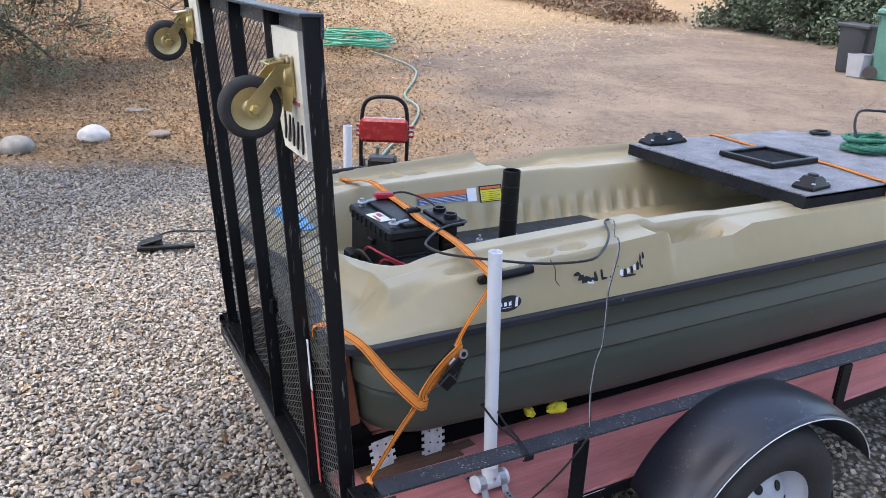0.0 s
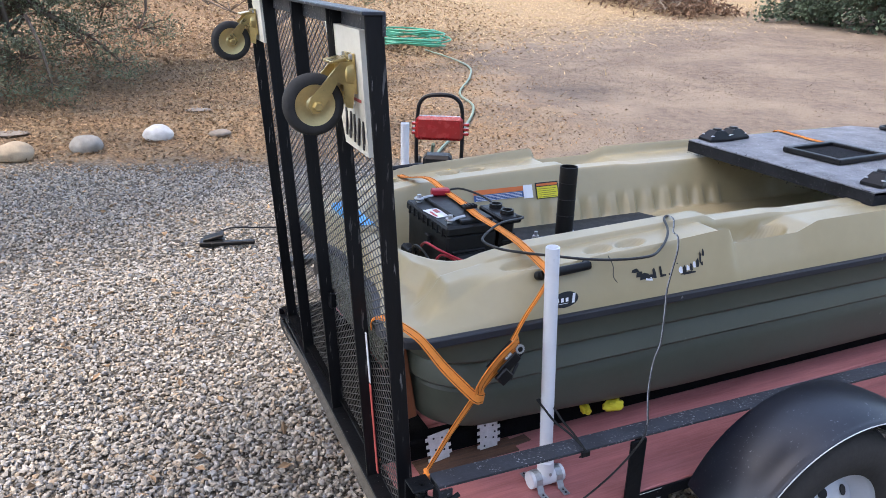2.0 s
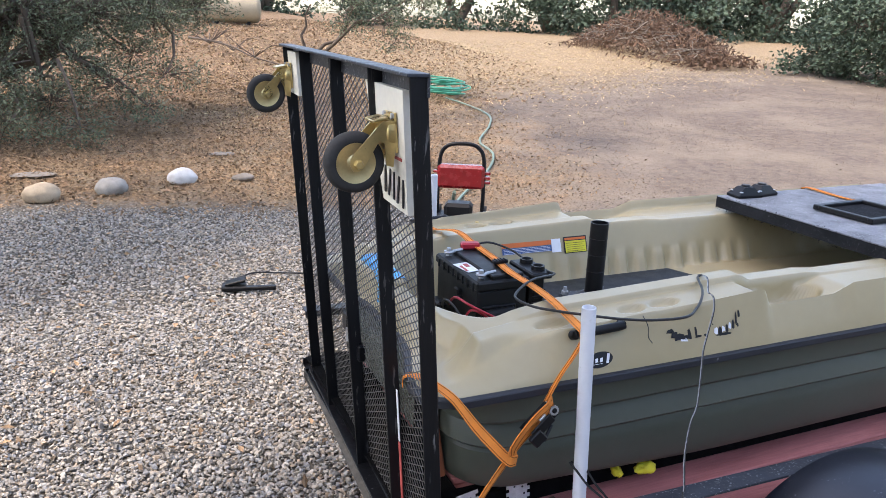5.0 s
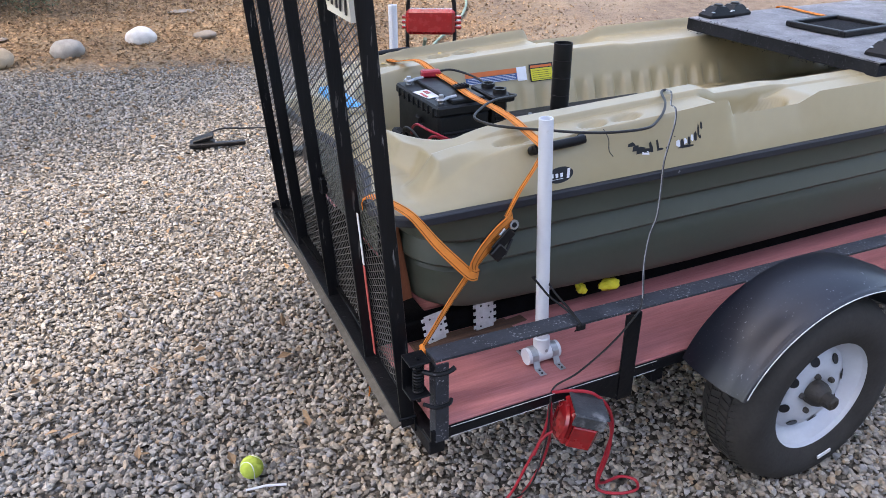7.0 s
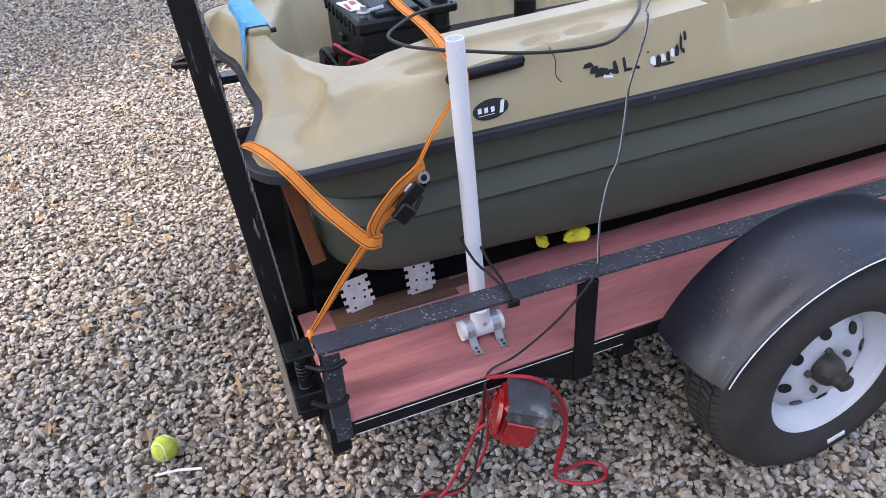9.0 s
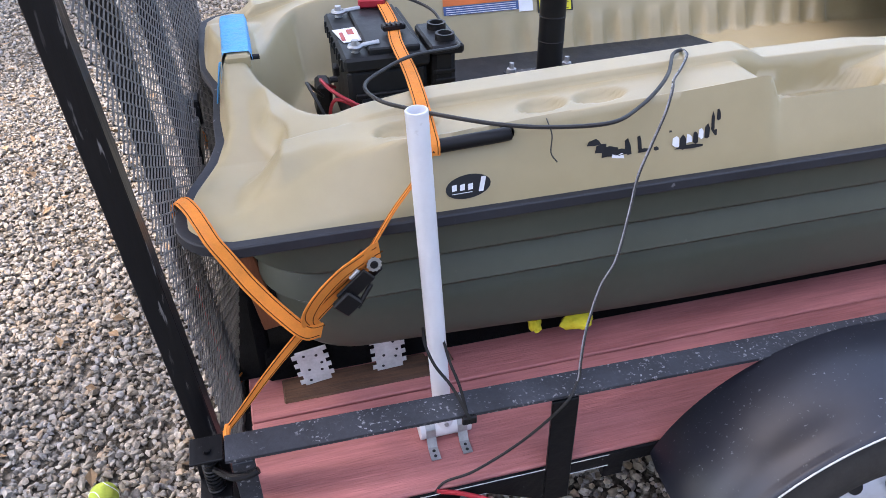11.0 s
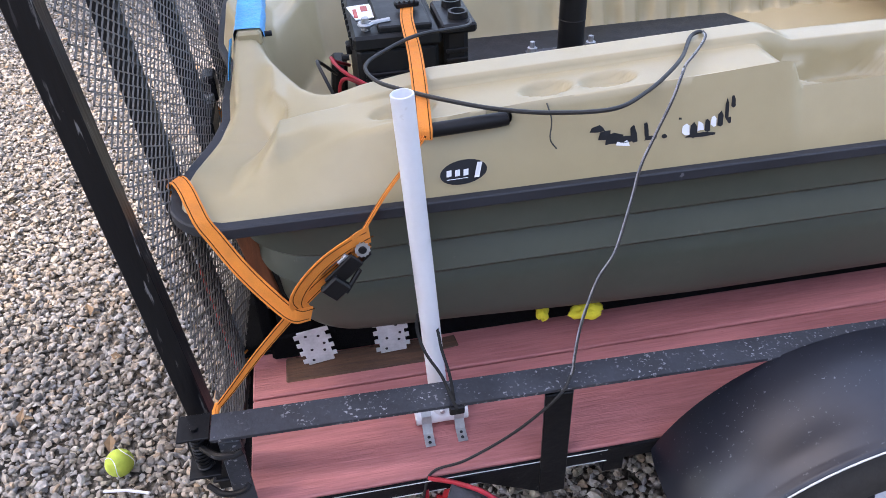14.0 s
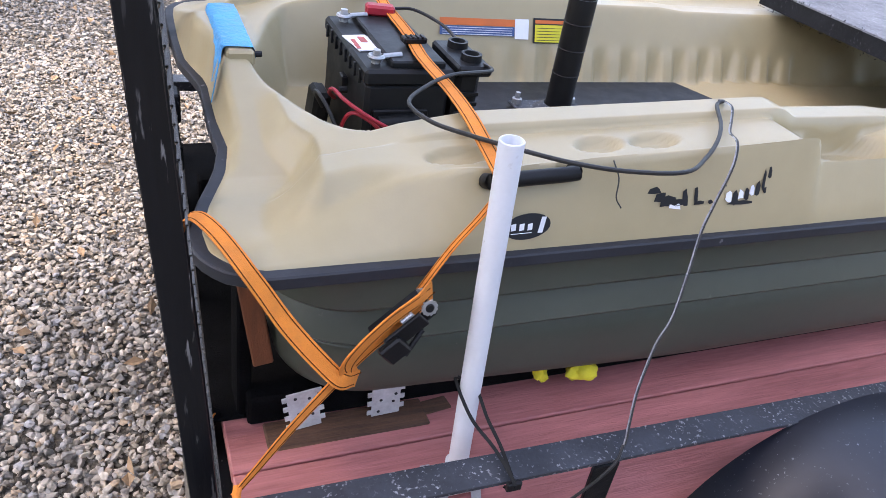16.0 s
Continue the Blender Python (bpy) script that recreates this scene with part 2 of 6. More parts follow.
# ---------- mesh helpers ----------
class Mesh:
    """Collects vertices and faces of one mesh."""

    def __init__(self):
        self.v, self.f = [], []

    def add(self, verts, faces):
        n = len(self.v)
        self.v += [tuple(p) for p in verts]
        self.f += [tuple(i + n for i in f) for f in faces]
        return self

    def box(self, c, size, b=0.003, m=None):
        """A box with chamfered edges, centred at c, turned by m about its centre."""
        h = [s / 2 for s in size]
        b = min(b, *(s * 0.45 for s in h))
        vs, ids = [], {}
        for sx in (-1, 1):
            for sy in (-1, 1):
                for sz in (-1, 1):
                    for ax in range(3):
                        s = (sx, sy, sz)
                        p = Vector([s[k] * (h[k] if k == ax else h[k] - b) for k in range(3)])
                        ids[s, ax] = len(vs)
                        vs.append(p)
        fs = []
        for ax in range(3):
            u, w = [k for k in range(3) if k != ax]
            for s in (-1, 1):
                q = []
                for a, d in ((-1, -1), (1, -1), (1, 1), (-1, 1)):
                    k = [0, 0, 0]
                    k[ax], k[u], k[w] = s, a, d
                    q.append(ids[tuple(k), ax])
                fs.append(q)
            for a in (-1, 1):
                for d in (-1, 1):
                    k0, k1 = [0, 0, 0], [0, 0, 0]
                    k0[ax], k0[u], k0[w] = -1, a, d
                    k1[ax], k1[u], k1[w] = 1, a, d
                    fs.append([ids[tuple(k0), u], ids[tuple(k1), u], ids[tuple(k1), w], ids[tuple(k0), w]])
        for sx in (-1, 1):
            for sy in (-1, 1):
                for sz in (-1, 1):
                    fs.append([ids[(sx, sy, sz), k] for k in range(3)])
        t = Matrix.Translation(c) @ (m.to_4x4() if m is not None else Matrix())
        return self.add([t @ p for p in vs], fs)

    def tube(self, pts, r, n=8, cap=True):
        """A round bar along a path; r is one radius or one for each point."""
        pts = [Vector(p) for p in pts]
        rs = r if isinstance(r, (list, tuple)) else [r] * len(pts)
        ref, vs, fs = None, [], []
        for i, p in enumerate(pts):
            t = (pts[min(i + 1, len(pts) - 1)] - pts[max(i - 1, 0)]).normalized()
            if ref is None:
                ref = t.orthogonal().normalized()
            ref = (ref - t * ref.dot(t)).normalized()
            o = t.cross(ref)
            for k in range(n):
                a = 2 * math.pi * k / n
                vs.append(p + (ref * math.cos(a) + o * math.sin(a)) * rs[i])
        for i in range(len(pts) - 1):
            for k in range(n):
                fs.append((i * n + k, i * n + (k + 1) % n, (i + 1) * n + (k + 1) % n, (i + 1) * n + k))
        if cap:
            fs.append(tuple(range(n - 1, -1, -1)))
            fs.append(tuple((len(pts) - 1) * n + k for k in range(n)))
        return self.add(vs, fs)

    def band(self, pts, side, w, th):
        """A flat webbing band along a path; side gives the direction of its width, one or one for each point."""
        pts = [Vector(p) for p in pts]
        sides = [Vector(s) for s in side] if isinstance(side[0], (tuple, list, Vector)) else [Vector(side)] * len(pts)
        ws = w if isinstance(w, (list, tuple)) else [w] * len(pts)
        vs, fs = [], []
        for i, p in enumerate(pts):
            w = ws[i]
            t = (pts[min(i + 1, len(pts) - 1)] - pts[max(i - 1, 0)]).normalized()
            s = (sides[i] - t * sides[i].dot(t)).normalized()
            o = t.cross(s)
            vs += [p + s * w / 2 + o * th / 2, p - s * w / 2 + o * th / 2, p - s * w / 2 - o * th / 2, p + s * w / 2 - o * th / 2]
        for i in range(len(pts) - 1):
            for k in range(4):
                fs.append((i * 4 + k, i * 4 + (k + 1) % 4, i * 4 + 4 + (k + 1) % 4, i * 4 + 4 + k))
        fs += [(3, 2, 1, 0), tuple((len(pts) - 1) * 4 + k for k in range(4))]
        return self.add(vs, fs)

    def lathe(self, prof, m=None, n=32, a0=0.0, a1=360.0):
        """Turns (radius, height) pairs about z, then moves by m."""
        m = m or Matrix()
        full = abs(a1 - a0) > 359
        cols = n if full else n + 1
        vs, fs = [], []
        for k in range(cols):
            a = radians(a0 + (a1 - a0) * k / n)
            for r, z in prof:
                vs.append(m @ Vector((r * math.cos(a), r * math.sin(a), z)))
        q = len(prof)
        for k in range(n):
            k2 = (k + 1) % cols
            for j in range(q - 1):
                fs.append((k * q + j, k2 * q + j, k2 * q + j + 1, k * q + j + 1))
        return self.add(vs, fs)

    def sheet(self, rows, close_v=False):
        """A grid of points given row by row."""
        n = len(rows[0])
        vs = [p for r in rows for p in r]
        fs = []
        for i in range(len(rows) - 1):
            for k in range(n if close_v else n - 1):
                k2 = (k + 1) % n
                fs.append((i * n + k, i * n + k2, (i + 1) * n + k2, (i + 1) * n + k))
        return self.add(vs, fs)


def data_of(name, mb, mat, smooth=35.0):
    me = bpy.data.meshes.new(name)
    me.from_pydata(mb.v, [], mb.f)
    me.materials.append(mat)
    me.validate()
    bm = bmesh.new()
    bm.from_mesh(me)
    bmesh.ops.recalc_face_normals(bm, faces=bm.faces)
    bm.to_mesh(me)
    bm.free()
    if smooth:
        me.shade_smooth()
        me.set_sharp_from_angle(angle=radians(smooth))
    return me


def part(name, mb, mat, parent=None, label="", smooth=35.0):
    ob = new(name, data_of(name, mb, mat, smooth))
    if parent is not None:
        ob.parent = parent
        ob.matrix_parent_inverse = parent.matrix_world.inverted() if parent.type == "EMPTY" else Matrix()
    return tagged(ob, label) if label else ob


def thing(name, label, category, at=(0, 0, 0), group="", kind=""):
    ob = new(name)
    ob.empty_display_size = 0.05
    ob.matrix_world = Matrix.Translation(at)
    bpy.context.view_layer.update()
    return tagged(ob, label, category, group, kind)


def single(name, mb, mat, label, category, group="", kind="", smooth=35.0):
    return tagged(part(name, mb, mat, None, "", smooth), label, category, group, kind)


def curve(pts, n=10):
    """Catmull-Rom points through pts."""
    P = [Vector(p) for p in pts]
    P = [2 * P[0] - P[1], *P, 2 * P[-1] - P[-2]]
    out = []
    for i in range(1, len(P) - 2):
        for k in range(n):
            t = k / n
            a, b, c, d = P[i - 1:i + 3]
            out.append(0.5 * (2 * b + (c - a) * t + (2 * a - 5 * b + 4 * c - d) * t * t + (3 * b - a - 3 * c + d) * t ** 3))
    return [*out, P[-2]]


def S(a, b, x):
    t = np.clip((np.asarray(x, float) - a) / (b - a), 0, 1)
    return t * t * (3 - 2 * t)


rng = np.random.default_rng(7)


def blobs(centres, sizes, seed, squash=0.6, jag=0.35):
    """Many small rough stones: deformed icosahedra in one mesh."""
    g = np.random.default_rng(seed)
    p = (1 + 5 ** 0.5) / 2
    base = np.array([(-1, p, 0), (1, p, 0), (-1, -p, 0), (1, -p, 0), (0, -1, p), (0, 1, p), (0, -1, -p), (0, 1, -p), (p, 0, -1), (p, 0, 1), (-p, 0, -1), (-p, 0, 1)]) / 1.902
    tri = np.array([(0, 11, 5), (0, 5, 1), (0, 1, 7), (0, 7, 10), (0, 10, 11), (1, 5, 9), (5, 11, 4), (11, 10, 2), (10, 7, 6), (7, 1, 8), (3, 9, 4), (3, 4, 2), (3, 2, 6), (3, 6, 8), (3, 8, 9), (4, 9, 5), (2, 4, 11), (6, 2, 10), (8, 6, 7), (9, 8, 1)])
    n = len(centres)
    q = g.normal(size=(n, 4))
    q /= np.linalg.norm(q, axis=1)[:, None]
    w, x, y, z = q.T
    R = np.stack([1 - 2 * (y * y + z * z), 2 * (x * y - z * w), 2 * (x * z + y * w), 2 * (x * y + z * w), 1 - 2 * (x * x + z * z), 2 * (y * z - x * w), 2 * (x * z - y * w), 2 * (y * z + x * w), 1 - 2 * (x * x + y * y)], 1).reshape(n, 3, 3)
    sc = np.stack([g.uniform(0.8, 1.3, n), g.uniform(0.65, 1.0, n), g.uniform(0.45, 0.8, n)], 1)
    v = base[None] * (1 + g.uniform(-jag, jag, (n, 12, 1)) * 0.6) * sc[:, None]
    v = np.einsum("nij,nkj->nki", R, v) * np.array([1, 1, squash]) * np.asarray(sizes)[:, None, None] * 0.5 + centres[:, None]
    f = tri[None] + 12 * np.arange(n)[:, None, None]
    return v.reshape(-1, 3), f.reshape(-1, 3)


def cards(centres, length, width, seed, flat=0.4, along=None):
    """Many small folded leaves: two triangles pairs each, in one mesh."""
    g = np.random.default_rng(seed)
    n = len(centres)
    d = g.normal(size=(n, 3)) * np.array([1, 1, flat])
    d /= np.linalg.norm(d, axis=1)[:, None]
    e = np.cross(d, g.normal(size=(n, 3)) * np.array([flat, flat, 1]))
    e /= np.linalg.norm(e, axis=1)[:, None]
    up = np.cross(d, e)
    L = (length * g.uniform(0.6, 1.3, n))[:, None]
    Wd = (width * g.uniform(0.6, 1.3, n))[:, None]
    a, b = centres - d * L / 2, centres + d * L / 2
    l, r = centres + e * Wd / 2 + up * Wd * 0.22, centres - e * Wd / 2 + up * Wd * 0.22
    v = np.stack([a, l, b, r], 1).reshape(-1, 3)
    i = 4 * np.arange(n)[:, None]
    f = np.concatenate([i + np.array([[0, 1, 2]]), i + np.array([[0, 2, 3]])], 1).reshape(-1, 3)
    return v, f


def raw(name, v, f, mat, parent=None, smooth=False):
    me = bpy.data.meshes.new(name)
    me.from_pydata(np.asarray(v).tolist(), [], np.asarray(f).tolist())
    me.materials.append(mat)
    if smooth:
        me.shade_smooth()
    ob = new(name, me)
    if parent is not None:
        ob.parent = parent
        ob.matrix_parent_inverse = parent.matrix_world.inverted()
    return ob


# ---------- ground ----------
def ground_z(x, y):
    x, y = np.asarray(x, float), np.asarray(y, float)
    near = -0.02 * S(0.6, 1.5, x) * (1 - S(3, 5, y)) - 0.055 * S(2.8, 5.2, y) * (1 - S(6.2, 9, y))
    bumps = 0.012 * np.sin(x * 2.1 + 0.7) * np.sin(y * 1.7) * S(2.5, 6, y)
    r = np.hypot(x, y)
    slope = 0.035 * np.maximum(0, r - 7.5 - 1.0 * np.exp(-np.maximum(0, r - 7.5))) * (y > -3)
    hill = 0.62 * S(17, 27, y) * (1 - S(7, 13, x))
    return near + bumps + np.minimum(slope, 1.9) + hill


def ground_material():
    m = bpy.data.materials.new("gravel_leaf_litter_and_dry_earth")
    m.use_nodes = True
    nt = m.node_tree
    bs = nt.nodes["Principled BSDF"]
    N = lambda k: nt.nodes.new("ShaderNode" + k)
    co, sep = N("TexCoord"), N("SeparateXYZ")
    nt.links.new(co.outputs["Object"], sep.inputs[0])

    def nz(sc, d=6, r=0.6):
        n = N("TexNoise")
        n.inputs["Scale"].default_value, n.inputs["Detail"].default_value, n.inputs["Roughness"].default_value = sc, d, r
        nt.links.new(co.outputs["Object"], n.inputs["Vector"])
        return n.outputs[0]

    def rng_(v, a, b, lo=0.0, hi=1.0):
        r = N("MapRange")
        for k, x in zip((1, 2, 3, 4), (a, b, lo, hi)):
            r.inputs[k].default_value = x
        nt.links.new(v, r.inputs[0])
        return r.outputs[0]

    def mth(op, a, b):
        x = N("Math")
        x.operation = op
        for k, v in enumerate((a, b)):
            if isinstance(v, (int, float)):
                x.inputs[k].default_value = v
            else:
                nt.links.new(v, x.inputs[k])
        return x.outputs[0]

    def mix(f, a, b):
        x = N("Mix")
        x.data_type = "RGBA"
        for k, v in ((0, f), (6, a), (7, b)):
            if isinstance(v, tuple):
                x.inputs[k].default_value = (*v, 1)
            elif isinstance(v, (int, float)):
                x.inputs[k].default_value = v
            else:
                nt.links.new(v, x.inputs[k])
        return x.outputs[2]

    vor = N("TexVoronoi")
    vor.inputs["Scale"].default_value = 42
    nt.links.new(co.outputs["Object"], vor.inputs["Vector"])
    grey = mix(rng_(vor.outputs["Color"], 0.1, 0.9), (0.18, 0.163, 0.138), (0.38, 0.345, 0.298))
    grey = mix(rng_(vor.outputs["Distance"], 0.15, 0.6), grey, (0.085, 0.074, 0.06))
    litter = mix(rng_(nz(26, 5, 0.75), 0.35, 0.68), (0.11, 0.07, 0.042), (0.42, 0.27, 0.15))
    litter = mix(rng_(nz(2.2), 0.4, 0.65), litter, mix(rng_(nz(30, 4, 0.8), 0.4, 0.65), (0.16, 0.12, 0.08), (0.40, 0.31, 0.20)))
    earth = mix(rng_(nz(9, 6, 0.7), 0.35, 0.68), (0.105, 0.083, 0.068), (0.19, 0.152, 0.124))
    earth = mix(rng_(nz(0.7), 0.45, 0.7), earth, (0.24, 0.195, 0.152))
    earth = mix(rng_(nz(60, 3, 0.8), 0.62, 0.7), earth, (0.32, 0.25, 0.17))
    earth = mix(rng_(nz(110, 3, 0.85), 0.5, 0.66), earth, mix(rng_(nz(1.3, 5, 0.7), 0.4, 0.62), (0.105, 0.078, 0.056), (0.21, 0.165, 0.12)))
    earth = mix(rng_(nz(45, 4, 0.85), 0.56, 0.66), earth, (0.10, 0.075, 0.058))
    straw = mix(rng_(nz(55, 6, 0.85), 0.36, 0.64), (0.13, 0.085, 0.05), (0.38, 0.285, 0.175))
    wob = mth("MULTIPLY", mth("SUBTRACT", nz(0.9, 5, 0.65), 0.5), 5.0)
    sx, sy = sep.outputs[0], sep.outputs[1]
    side = mth("SUBTRACT", mth("ADD", mth("MULTIPLY", sx, 1.0), wob), mth("MULTIPLY", sy, 0.35))
    c = mix(rng_(side, 0.2, 2.4), litter, earth)
    back = mth("ADD", mth("SUBTRACT", sy, mth("MULTIPLY", sx, 0.35)), wob)
    c = mix(mth("MULTIPLY", rng_(back, 10.5, 14), rng_(sx, 1.5, 4.5)), c, straw)
    slope_ = mth("SUBTRACT", sy, mth("MULTIPLY", sx, 2.0))
    c = mix(mth("MULTIPLY", rng_(mth("ADD", slope_, wob), 7.0, 12.0), 0.75), c, mix(rng_(nz(13, 6, 0.85), 0.36, 0.62), (0.075, 0.048, 0.03), (0.26, 0.165, 0.095)))
    edge = mth("ADD", sy, mth("MULTIPLY", mth("SUBTRACT", nz(3.0, 5, 0.7), 0.5), 1.6))
    edge = mth("ADD", edge, mth("MULTIPLY", sx, 0.35))
    c = mix(rng_(edge, 7.1, 7.6), grey, c)
    nt.links.new(c, bs.inputs["Base Color"])
    bs.inputs["Roughness"].default_value = 0.95
    bs.inputs["Specular IOR Level"].default_value = 0.2
    b = N("Bump")
    b.inputs["Strength"].default_value, b.inputs["Distance"].default_value = 0.8, 0.03
    nt.links.new(mth("ADD", nz(24, 5, 0.75), mth("MULTIPLY", vor.outputs["Distance"], -0.5)), b.inputs["Height"])
    nt.links.new(b.outputs[0], bs.inputs["Normal"])
    return m


GROUND = ground_material()


def build_ground():
    xs = np.concatenate([[-400, -150, -60, -30], np.arange(-16, 30, 0.4), [34, 45, 70, 150, 400]])
    ys = np.concatenate([[-300, -80, -20], np.arange(-6, 40, 0.4), [45, 60, 90, 160, 400]])
    X, Y = np.meshgrid(xs, ys)
    Z = ground_z(X, Y) - 0.01
    mb = Mesh().sheet(np.stack([X, Y, Z], -1).tolist())
    tagged(part("ground", mb, GROUND, None, smooth=180), "grey gravel drive running into brown leaf litter and dry earth", "ground", kind="structure")


def chips(centres, sizes, seed, squash=0.75):
    """Small crushed stones for the farther gravel: skewed, broken blocks in one mesh."""
    g = np.random.default_rng(seed)
    base = np.array([(-1, -1, -1), (1, -1, -1), (1, 1, -1), (-1, 1, -1), (-1, -1, 1), (1, -1, 1), (1, 1, 1), (-1, 1, 1)]) * 0.62
    tri = np.array([(0, 2, 1), (0, 3, 2), (4, 5, 6), (4, 6, 7), (0, 1, 5), (0, 5, 4), (1, 2, 6), (1, 6, 5), (2, 3, 7), (2, 7, 6), (3, 0, 4), (3, 4, 7)])
    n = len(centres)
    q = g.normal(size=(n, 4))
    q /= np.linalg.norm(q, axis=1)[:, None]
    w, x, y, z = q.T
    R = np.stack([1 - 2 * (y * y + z * z), 2 * (x * y - z * w), 2 * (x * z + y * w), 2 * (x * y + z * w), 1 - 2 * (x * x + z * z), 2 * (y * z - x * w), 2 * (x * z - y * w), 2 * (y * z + x * w), 1 - 2 * (x * x + y * y)], 1).reshape(n, 3, 3)
    sc = np.stack([g.uniform(0.85, 1.35, n), g.uniform(0.7, 1.05, n), g.uniform(0.5, 0.85, n)], 1)
    v = base[None] * g.uniform(0.55, 1.3, (n, 8, 3)) * sc[:, None]
    v = np.einsum("nij,nkj->nki", R, v) * np.array([1, 1, squash]) * np.asarray(sizes)[:, None, None] * 0.5 + centres[:, None]
    f = tri[None] + 8 * np.arange(n)[:, None, None]
    return v.reshape(-1, 3), f.reshape(-1, 3)


def scatter(fields):
    """Places and sizes of stones over rectangles of the drive, thinning at their edges."""
    out_c, out_s = [], []
    for x0, x1, y0, y1, n, lo, hi in fields:
        x, y = rng.uniform(x0, x1, n), rng.uniform(y0, y1, n)
        s = lo + (hi - lo) * rng.beta(1.4, 3.2, n)
        inner = np.minimum(np.minimum(x - x0, x1 - x), np.minimum(y - y0, y1 - y))
        keep = (y + 0.35 * x < 7.05 + rng.normal(0, 0.12, n)) & (rng.uniform(0, 0.3, n) < inner + 0.02)
        x, y, s = x[keep], y[keep], s[keep]
        z = ground_z(x, y) - 0.007 + rng.uniform(0, 0.014, len(x)) * (s / 0.02)
        out_c.append(np.stack([x, y, z], 1)), out_s.append(s)
    return np.concatenate(out_c), np.concatenate(out_s)


def build_pebbles():
    """Loose stones of the drive: rounder ones where the camera passes, broken chips farther off."""
    c, s = scatter(((-1.3, 2.1, 0.55, 2.9, 54000, 0.010, 0.035),))
    v, f = blobs(c, s, 3, 0.75, 0.55)
    tagged(raw("gravel", v, f, PEBBLE), "mixed grey and tan gravel stones", "gravel", kind="stuff")
    c, s = scatter(((-1.7, 1.6, 2.6, 4.6, 38000, 0.011, 0.034), (-2.6, 3.0, 4.2, 7.3, 38000, 0.015, 0.036), (1.4, 3.6, 0.5, 4.6, 7000, 0.02, 0.032), (-4.5, 5.5, -3.5, 6.9, 12000, 0.022, 0.04)))
    v, f = chips(c, s, 4)
    tagged(raw("gravel", v, f, PEBBLE), "grey and tan gravel farther along the drive", "gravel", kind="stuff")


def build_litter():
    n = 90000
    x, y = rng.uniform(-5, 6, n), 6.5 + 11 * rng.beta(1, 1.6, n)
    keep = (y + 0.35 * x > 7.3 + rng.normal(0, 0.35, n)) & (x - 0.35 * y + rng.normal(0, 1.0, n) < 0.8)
    x, y = x[keep], y[keep]
    v, f = cards(np.stack([x, y, ground_z(x, y) + 0.004 + rng.uniform(0, 0.02, len(x))], 1), 0.042, 0.022, 5, 0.35)
    tagged(raw("leaf_litter", v, f, LITTER), "brown curled dead oak leaves", "leaf litter", kind="stuff")
    n = 46000
    x, y = rng.uniform(-7, 11, n), rng.uniform(12.5, 31, n)
    keep = (x - 0.45 * y + rng.normal(0, 1.6, n) < 0.2)
    x, y = x[keep], y[keep]
    v, f = cards(np.stack([x, y, ground_z(x, y) + 0.004 + rng.uniform(0, 0.03, len(x))], 1), 0.085, 0.042, 15, 0.35)
    tagged(raw("leaf_litter", v, f, LITTER), "brown dead leaves strewn up the slope", "leaf litter", kind="stuff")
    n = 60000
    x, y = rng.uniform(1.5, 16, n), 5.5 + 13 * rng.beta(1, 1.4, n)
    keep = rng.uniform(0, 1, n) < 0.25 + 0.75 * S(-0.2, 0.5, np.sin(x * 0.9 + 1.0) * np.sin(y * 0.8) + 0.12 * (y - 0.35 * x - 5))
    x, y = x[keep], y[keep]
    v, f = cards(np.stack([x, y, ground_z(x, y) + 0.002], 1), 0.03, 0.013, 7, 0.25)
    tagged(raw("earth_litter", v, f, CRUMB), "fine brown leaf crumbs scattered over the dry earth", "leaf litter", kind="stuff")
    n = 26000
    x, y = rng.uniform(1, 22, n), 9 + 21 * rng.beta(1, 1.3, n)
    keep = y - 0.35 * x > 10.5 + rng.normal(0, 1.2, n)
    x, y = x[keep], y[keep]
    v, f = cards(np.stack([x, y, ground_z(x, y) + 0.01], 1), 0.11, 0.016, 6, 0.5)
    tagged(raw("dry_grass", v, f, STRAW), "bleached dry straw and grass stubble", "dry grass", kind="stuff")


def build_stray_leaves():
    n = 260
    x, y = rng.uniform(-1.2, 1.0, n), rng.uniform(1.4, 6.8, n)
    v, f = cards(np.stack([x, y, ground_z(x, y) + 0.016], 1), 0.05, 0.026, 12, 0.25)
    tagged(raw("stray_leaves", v, f, LITTER), "single dry brown leaves blown over the gravel", "leaves", kind="stuff")


build_ground()
build_stray_leaves()
build_pebbles()
build_litter()


# ---------- trailer ----------
DECK_Z = 0.388
NEAR, FAR = 1.22, 2.70
TAIL, NOSE = 0.322, 3.05


def rail_z(x):
    return 0.592 - 0.024 * (x - 0.4)


trailer = thing("trailer", "black steel utility trailer with red plank deck and upright mesh tailgate", "trailer", (1.38, 1.96, 0))


def gate_at(s, h, out=0.0):
    """A place on the tailgate: s from the near to the far edge, h from the foot to the top, out away from the boat."""
    nb, nt_, fb, ft = Vector((0.322, 1.315, 0.34)), Vector((0.242, 1.315, 1.566)), Vector((0.374, 2.68, 0.34)), Vector((0.290, 2.68, 1.566))
    p = nb.lerp(fb, s).lerp(nt_.lerp(ft, s), h)
    return p + Vector((-1, 0, -0.09)) * out


